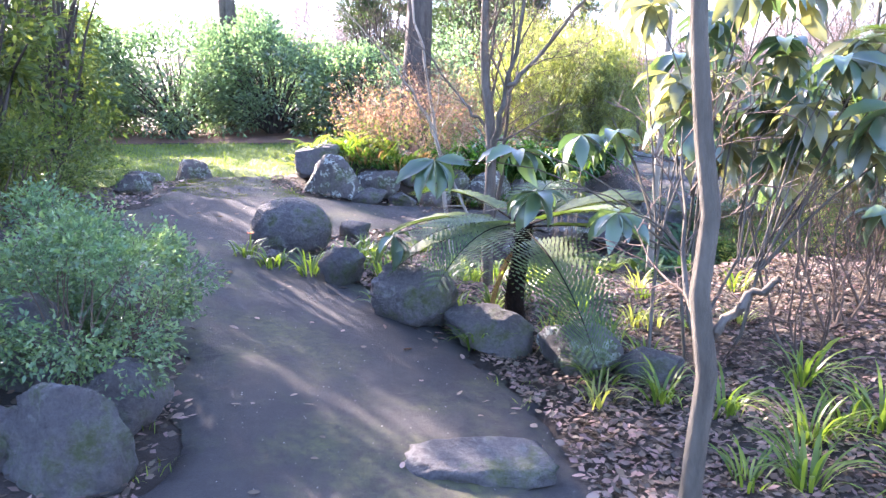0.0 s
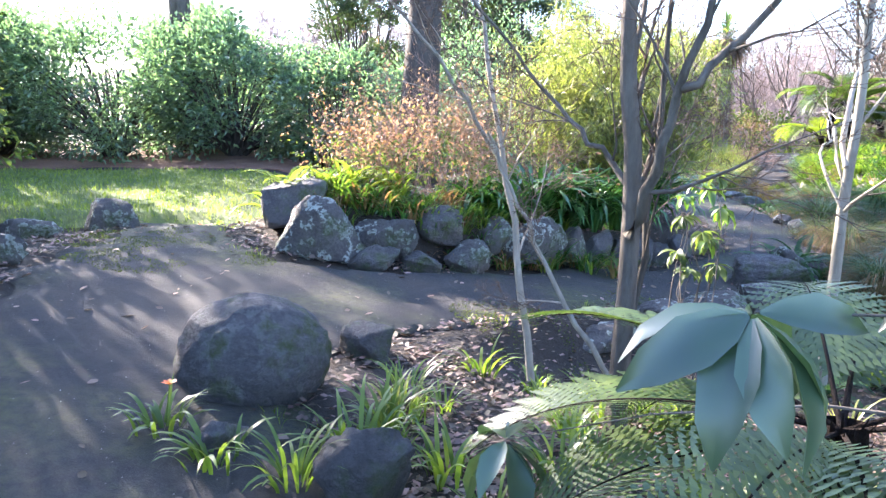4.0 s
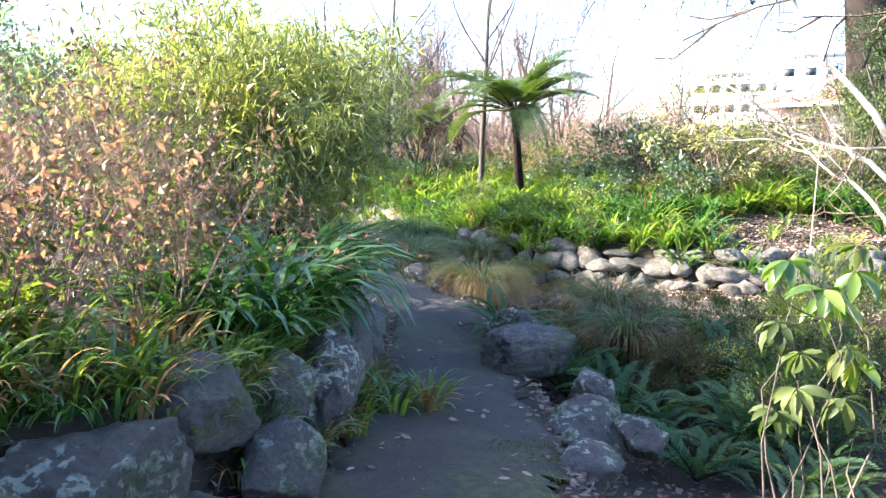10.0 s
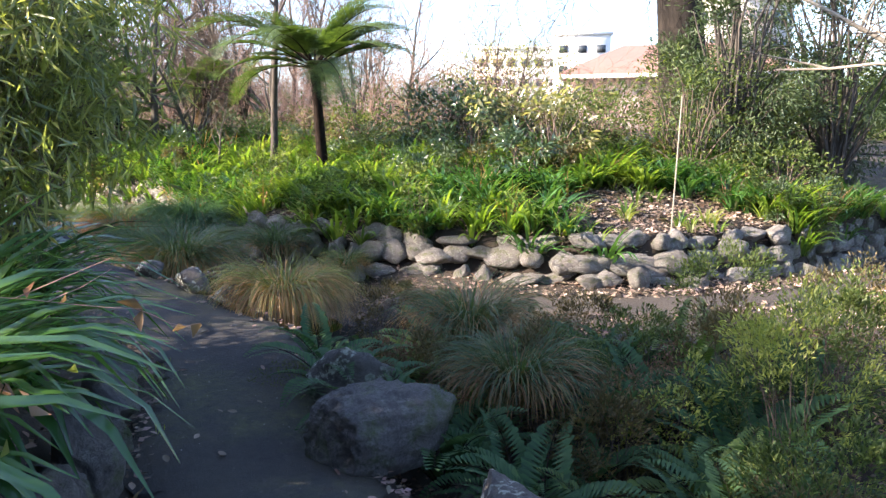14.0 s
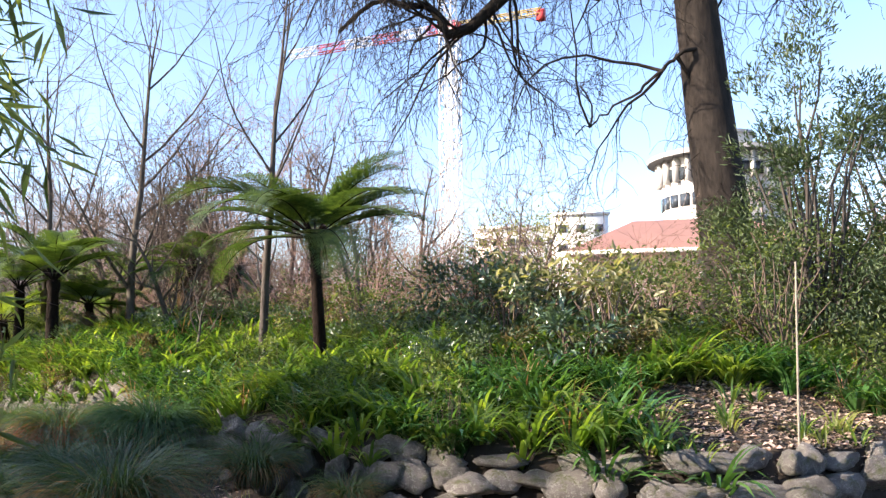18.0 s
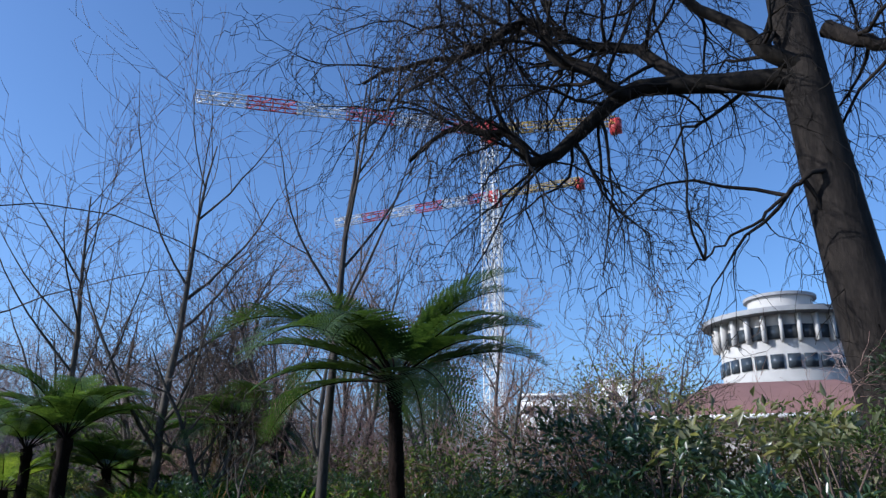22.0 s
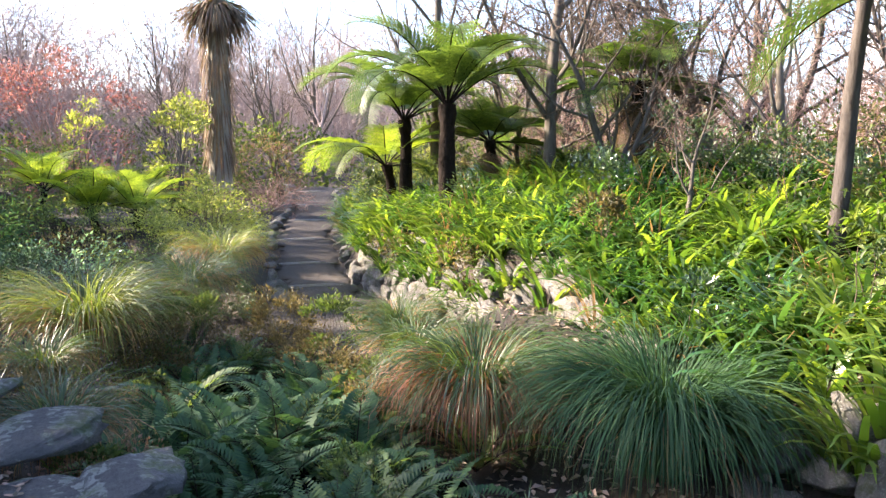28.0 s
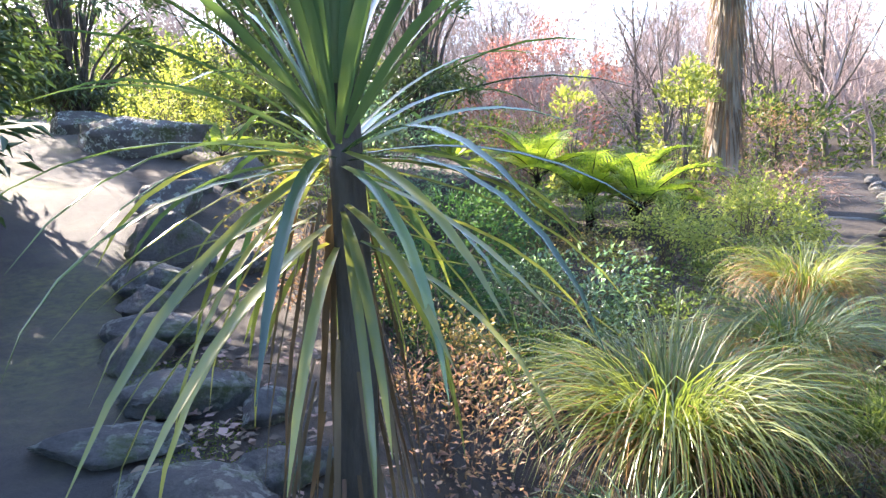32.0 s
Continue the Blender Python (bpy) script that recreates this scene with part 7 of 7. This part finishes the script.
# ---- buildings ----
def tower():
    cx, cy, R, z0, z1 = 100.0, 20.3, 7.3, 0.0, 19.9
    t = thing("round_tower_block", cx, cy, z0, "pale round building with wide flat eaves", "building")

    def ring(r, za, zb, n=28):
        th = np.linspace(0, 2 * np.pi, n, endpoint=False)
        c = np.stack([np.cos(th), np.sin(th)], -1) * r
        v = np.concatenate([np.c_[c, np.full(n, za)], np.c_[c, np.full(n, zb)], [[0, 0, za], [0, 0, zb]]])
        i = np.arange(n)
        j = (i + 1) % n
        return [(v, np.stack([i, j, n + j, n + i], -1)), (v, np.stack([n + i, n + j, np.full(n, 2 * n + 1)], -1)), (v, np.stack([j, i, np.full(n, 2 * n)], -1))]
    obj("wall", mesh_np("wall", ring(R, 0, z1), M_CONC), t)
    obj("eave", mesh_np("eave", ring(R + 1.8, z1, z1 + 0.55), M_GREY), t)
    obj("rooftop_drum", mesh_np("rooftop_drum", ring(R * 0.5, z1 + 0.5, z1 + 3.0), M_CONC), t)
    obj("rooftop_cap", mesh_np("rooftop_cap", ring(R * 0.56, z1 + 3.0, z1 + 3.35), M_GREY), t)
    wme = mesh_np("window", [box_np((-0.65, -0.15, -0.75), (0.65, 0.15, 0.75))], M_GLASS)
    fme = mesh_np("fin", [box_np((-0.2, -0.5, -1.5), (0.2, 0.5, 1.5))], M_CONC)
    for lv in range(5):
        for j in range(14):
            a = math.radians(95 + j * 13.5)
            obj("window", wme, t, pose(R * math.cos(a), R * math.sin(a), z1 - 2.0 - 3.2 * lv, 0, 0, math.degrees(a) + 90))
            if lv == 0:
                b = a + math.radians(6.75)
                obj("fin", fme, t, pose((R + 0.3) * math.cos(b), (R + 0.3) * math.sin(b), z1 - 1.6, 0, 0, math.degrees(b) + 90))


tower()


def block(x, y, w, d, h, rz, label, rows, cols, z=0.0):
    t = thing("white_building", x, y, z, label, "building", rz=rz)
    obj("wall", mesh_np("wall", [box_np((-w / 2, -d / 2, 0), (w / 2, d / 2, h))], M_WHITE), t)
    obj("roof", mesh_np("roof", [box_np((-w / 2 - 0.3, -d / 2 - 0.3, h), (w / 2 + 0.3, d / 2 + 0.3, h + 0.4))], M_WHITE), t)
    me = mesh_np("window", [box_np((-0.7, -0.12, -0.6), (0.7, 0.12, 0.6))], M_GLASS)
    for i in range(rows):
        for j in range(cols):
            obj("window", me, t, pose(-w / 2 + w * (j + 0.5) / cols, -d / 2, h - 2.2 - 3.2 * i))
    return t


block(124, 45.5, 9, 8, 17.2, -70, "plain white building block far off", 4, 3)
block(122, 56, 14, 8, 15.3, -65, "long low white building far off", 3, 6)
block(60, -4, 16, 10, 26, -84, "pale multi-storey building behind the trees", 7, 6)


def house():
    t = thing("house", 42.0, 17.2, 1.5, "single-storey house with a reddish hipped roof", "house", rz=-80)
    obj("wall", mesh_np("wall", [box_np((-5, -3.5, 0), (5, 3.5, 2.9))], M_CONC), t)
    v = np.array([(-5.8, -4.3, 2.85), (5.8, -4.3, 2.85), (5.8, 4.3, 2.85), (-5.8, 4.3, 2.85), (-2.6, 0, 4.7), (2.6, 0, 4.7)], float)
    obj("roof", mesh_np("roof", [(v, np.array([(0, 1, 5, 4), (2, 3, 4, 5)])), (v, np.array([(1, 2, 5), (3, 0, 4)])), (v, np.array([(3, 2, 1, 0)]))], M_ROOF), t)
    obj("gutter", mesh_np("gutter", [box_np((-5.9, -4.4, 2.7), (5.9, -4.25, 2.88)), box_np((-5.9, 4.25, 2.7), (5.9, 4.4, 2.88))], M_WHITE), t)
    me = mesh_np("window", [box_np((-0.7, -0.1, -0.55), (0.7, 0.1, 0.55))], M_GLASS)
    for x in (-3.4, -0.8, 2.0, 4.0):
        obj("window", me, t, pose(x, -3.5, 1.6))


house()

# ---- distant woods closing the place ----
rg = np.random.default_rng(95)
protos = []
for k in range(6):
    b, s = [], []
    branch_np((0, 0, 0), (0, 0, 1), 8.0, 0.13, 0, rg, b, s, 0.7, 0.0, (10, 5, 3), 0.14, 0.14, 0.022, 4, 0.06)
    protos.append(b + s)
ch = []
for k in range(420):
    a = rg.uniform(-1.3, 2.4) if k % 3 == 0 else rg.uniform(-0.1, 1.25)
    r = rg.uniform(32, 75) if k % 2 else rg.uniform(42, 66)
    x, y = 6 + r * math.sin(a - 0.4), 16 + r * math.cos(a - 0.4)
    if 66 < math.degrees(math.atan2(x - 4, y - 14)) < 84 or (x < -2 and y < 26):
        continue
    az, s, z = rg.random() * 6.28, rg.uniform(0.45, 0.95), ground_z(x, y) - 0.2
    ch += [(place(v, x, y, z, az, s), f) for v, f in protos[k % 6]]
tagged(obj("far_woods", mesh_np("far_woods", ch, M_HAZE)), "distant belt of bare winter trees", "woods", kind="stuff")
ch = []
hedge_protos = [shrub_np(1000, 2.4, 2.8, (0.22, 0.5), rg, 30, 0.33)[0] for _ in range(4)]
for k in range(210):
    a = rg.uniform(0, 6.28)
    r = rg.uniform(30, 50) if k % 2 else rg.uniform(27, 36)
    x, y = 6 + r * math.cos(a), 16 + r * math.sin(a)
    if abs(math.degrees(math.atan2(x - 4, y - 14)) - 76) < 9 and r < 50:
        continue
    v, f = hedge_protos[k % 4]
    ch.append((place(v, x, y, ground_z(x, y) - 0.2, rg.random() * 6, rg.uniform(0.7, 1.2)), f))
tagged(obj("far_shrubbery", mesh_np("far_shrubbery", ch, M_OLIVE)), "distant shrubs round the garden", "shrubbery", kind="stuff")

# the first five stand out of view, added to shade path and stream
for k, (x, y, r, h) in enumerate(((2.0, 26.8, 1.4, 7.4), (1.0, 28.4, 1.6, 8.6), (1.4, 30.0, 1.3, 7.2), (2.3, 25.4, 1.3, 6.2), (1.1, 25.8, 1.4, 7.0), (7.0, 40.5, 1.7, 7.5), (4.6, 37.0, 1.5, 5.5), (-2.2, 32.5, 1.5, 6.0), (3.4, 38.5, 1.6, 6.0), (-2.5, 28.0, 1.4, 5.2), (0.4, 36.0, 1.6, 5.5))):
    shrub("conifer", x, y, None, r, h, M_PINE, (0.17, 0.28), 6500, "tall dark evergreen above the rising path, nearest five added for shade", "tree", seed=1400 + k, lumps=44, lumpr=0.3, group="evergreens above the path", stem=0.05, twig=M_BARKD)
for k, (x, y) in enumerate(((13.0, 36.4), (14.6, 36.9), (12.2, 37.4), (15.6, 38.4))):
    bare_tree(x, y, 1.5, 0.03, 1450 + k, "heap of pale dead branches under the cabbage tree", kids=(5, 4), stems=9, wide=1.5, twig=M_TWIGR, mat=M_TWIGR, name="branch_heap", group="heaps of dead branches", minr=0.01, up=-0.05)
# ---- fallen leaves, lawn blades, pebbles ----
rg = np.random.default_rng(96)


def litter(name, spots, size, mat, label, fine=False):
    p = np.array(spots)
    n = len(p)
    az = rg.random(n) * 6.28
    d = np.stack([np.cos(az), np.sin(az), rg.normal(0.05, 0.18, n)], -1)
    nr = np.stack([rg.normal(0, 0.35, n), rg.normal(0, 0.35, n), np.ones(n)], -1)
    L = rg.uniform(0.55, 1.25, n) * size
    tagged(obj(name, mesh_np(name, [leaves(p, d, nr, L, L * rg.uniform(0.4, 0.75, n), rg.uniform(0.1, 0.4), -0.1, fine)], mat)), label, "fallen leaves", kind="stuff")


def field(n, box, keep):
    x, y = rg.uniform(box[0], box[1], n), rg.uniform(box[2], box[3], n)
    s = sd_walk(x, y)
    k = keep(x, y, s)
    x, y = x[k], y[k]
    return np.stack([x, y, land(x, y) + 0.012], -1)


# on the path: few in the middle, thick along the rims
litter("path_leaves", field(30000, (-6, 7.5, 1, 25), lambda x, y, s: (s < 0.05) & (rg.random(len(x)) < 0.05 + 0.5 * np.exp(-np.maximum(-s, 0) / 0.16))), 0.062, M_LITTERP, "dry fallen leaves scattered on the path", True)
litter("bed_leaves", field(210000, (-6, 9, 1, 26), lambda x, y, s: (s > 0) & (rg.random(len(x)) < 0.12 + 0.75 * np.exp(-s / 0.5)) & ~((x < -2.5) & (y > 12.2))), 0.058, M_LITTER, "brown fallen leaves covering the beds")
litter("start_bed_leaves", field(40000, (-0.8, 4.2, 1.5, 8.5), lambda x, y, s: (s > 0) & (rg.random(len(x)) < 0.75)), 0.055, M_LITTER, "thick brown leaf litter under the shrubs")
litter("bank_leaves", field(60000, (9, 17, 8, 24), lambda x, y, s: (s > -0.25) & (rg.random(len(x)) < np.clip(0.2 + s, 0.05, 0.25) + 0.7 * np.exp(-((x - 11.4) ** 2 + (y - 12) ** 2) / 6))), 0.08, M_LITTERB, "pale brown fallen leaves on the far bank, brightened for sunlight")
# lawn
n = 26000
x, y = rg.uniform(-11, -2, n), rg.uniform(12, 18, n)
k = (_inside(x, y, LAWN) < 0.1) & (sd_walk(x, y) > 0.05)
x, y = x[k], y[k]
b = np.stack([x, y, land(x, y)], -1)
n = len(b)
tagged(obj("lawn_grass", mesh_np("lawn_grass", [blades(b, rg.random(n) * 6.28, rg.uniform(0.04, 0.1, n), np.full(n, 0.009), rg.uniform(0.7, 1.5, n), rg.uniform(0.1, 1.2, n), 2)], M_GRASS)), "short lawn grass", "grass", kind="stuff")
# tufts of weed and moss at the rims
n = 5200
x, y = rg.uniform(-6, 7.5, n), rg.uniform(1, 25, n)
s = sd_walk(x, y)
k = (s > -0.1) & (s < 0.25) & (rg.random(n) < 0.8) & (np.array([noise.noise((a * 1.3, c * 1.3, 5)) for a, c in zip(x, y)]) > 0.05)
b = np.stack([x[k], y[k], land(x[k], y[k])], -1)
b = np.repeat(b, 7, 0) + rg.normal(0, 0.035, (7 * k.sum(), 3)) * (1, 1, 0)
n = len(b)
tagged(obj("edge_grass", mesh_np("edge_grass", [blades(b, rg.random(n) * 6.28, rg.uniform(0.03, 0.09, n), np.full(n, 0.007), rg.uniform(0.5, 1.5, n), rg.uniform(0.2, 1.3, n), 2)], M_GRASS)), "small weeds and grass along the path edge", "weeds", kind="stuff")
# grit on the path
n = 5000
p = field(n * 3, (-5, 7.5, 1, 24), lambda x, y, s: s < -0.05)[:n]
az = rg.random(len(p)) * 6.28
s = rg.uniform(0.002, 0.007, len(p))
o = np.array([(1, 0, 0), (-0.5, 0.87, 0), (-0.5, -0.87, 0), (0, 0, 0.9)])
v = p[:, None] - (0, 0, 0.008) + o[None] * s[:, None, None]
f = (np.arange(len(p)) * 4)[:, None, None] + np.array([(0, 1, 3), (1, 2, 3), (2, 0, 3)])[None]
tagged(obj("path_grit", mesh_np("path_grit", [(v.reshape(-1, 3), f.reshape(-1, 3))], M_ROCKP)), "small grit on the path", "grit", kind="stuff")
# cushions of moss on the path's rims and between the slabs
for x0, y0, r in ((-3.3, 10.6, 0.75), (-3.0, 9.6, 0.5), (0.2, 9.55, 0.6), (5.5, 24.55, 0.4), (5.75, 23.5, 0.3), (4.95, 25.6, 0.35), (1.6, 11.0, 0.3), (4.6, 13.9, 0.35), (-2.2, 10.2, 0.3)):
    n = int(9000 * r * r)
    rr, aa = r * np.sqrt(rg.random(n)), rg.random(n) * 6.28
    x, y = x0 + rr * np.cos(aa), y0 + 0.8 * rr * np.sin(aa)
    k = np.array([noise.noise((a * 3.1, c * 3.1, 2)) for a, c in zip(x, y)]) > -0.12
    b = np.stack([x[k], y[k], land(x[k], y[k])], -1)
    n = len(b)
    tagged(obj("moss_patch", mesh_np("moss_patch", [blades(b, rg.random(n) * 6.28, rg.uniform(0.006, 0.018, n), np.full(n, 0.011), rg.uniform(0.3, 1.4, n), rg.uniform(0.2, 1.0, n), 2)], M_MOSS)), "thin patch of yellow-green moss on the path", "moss", kind="stuff")
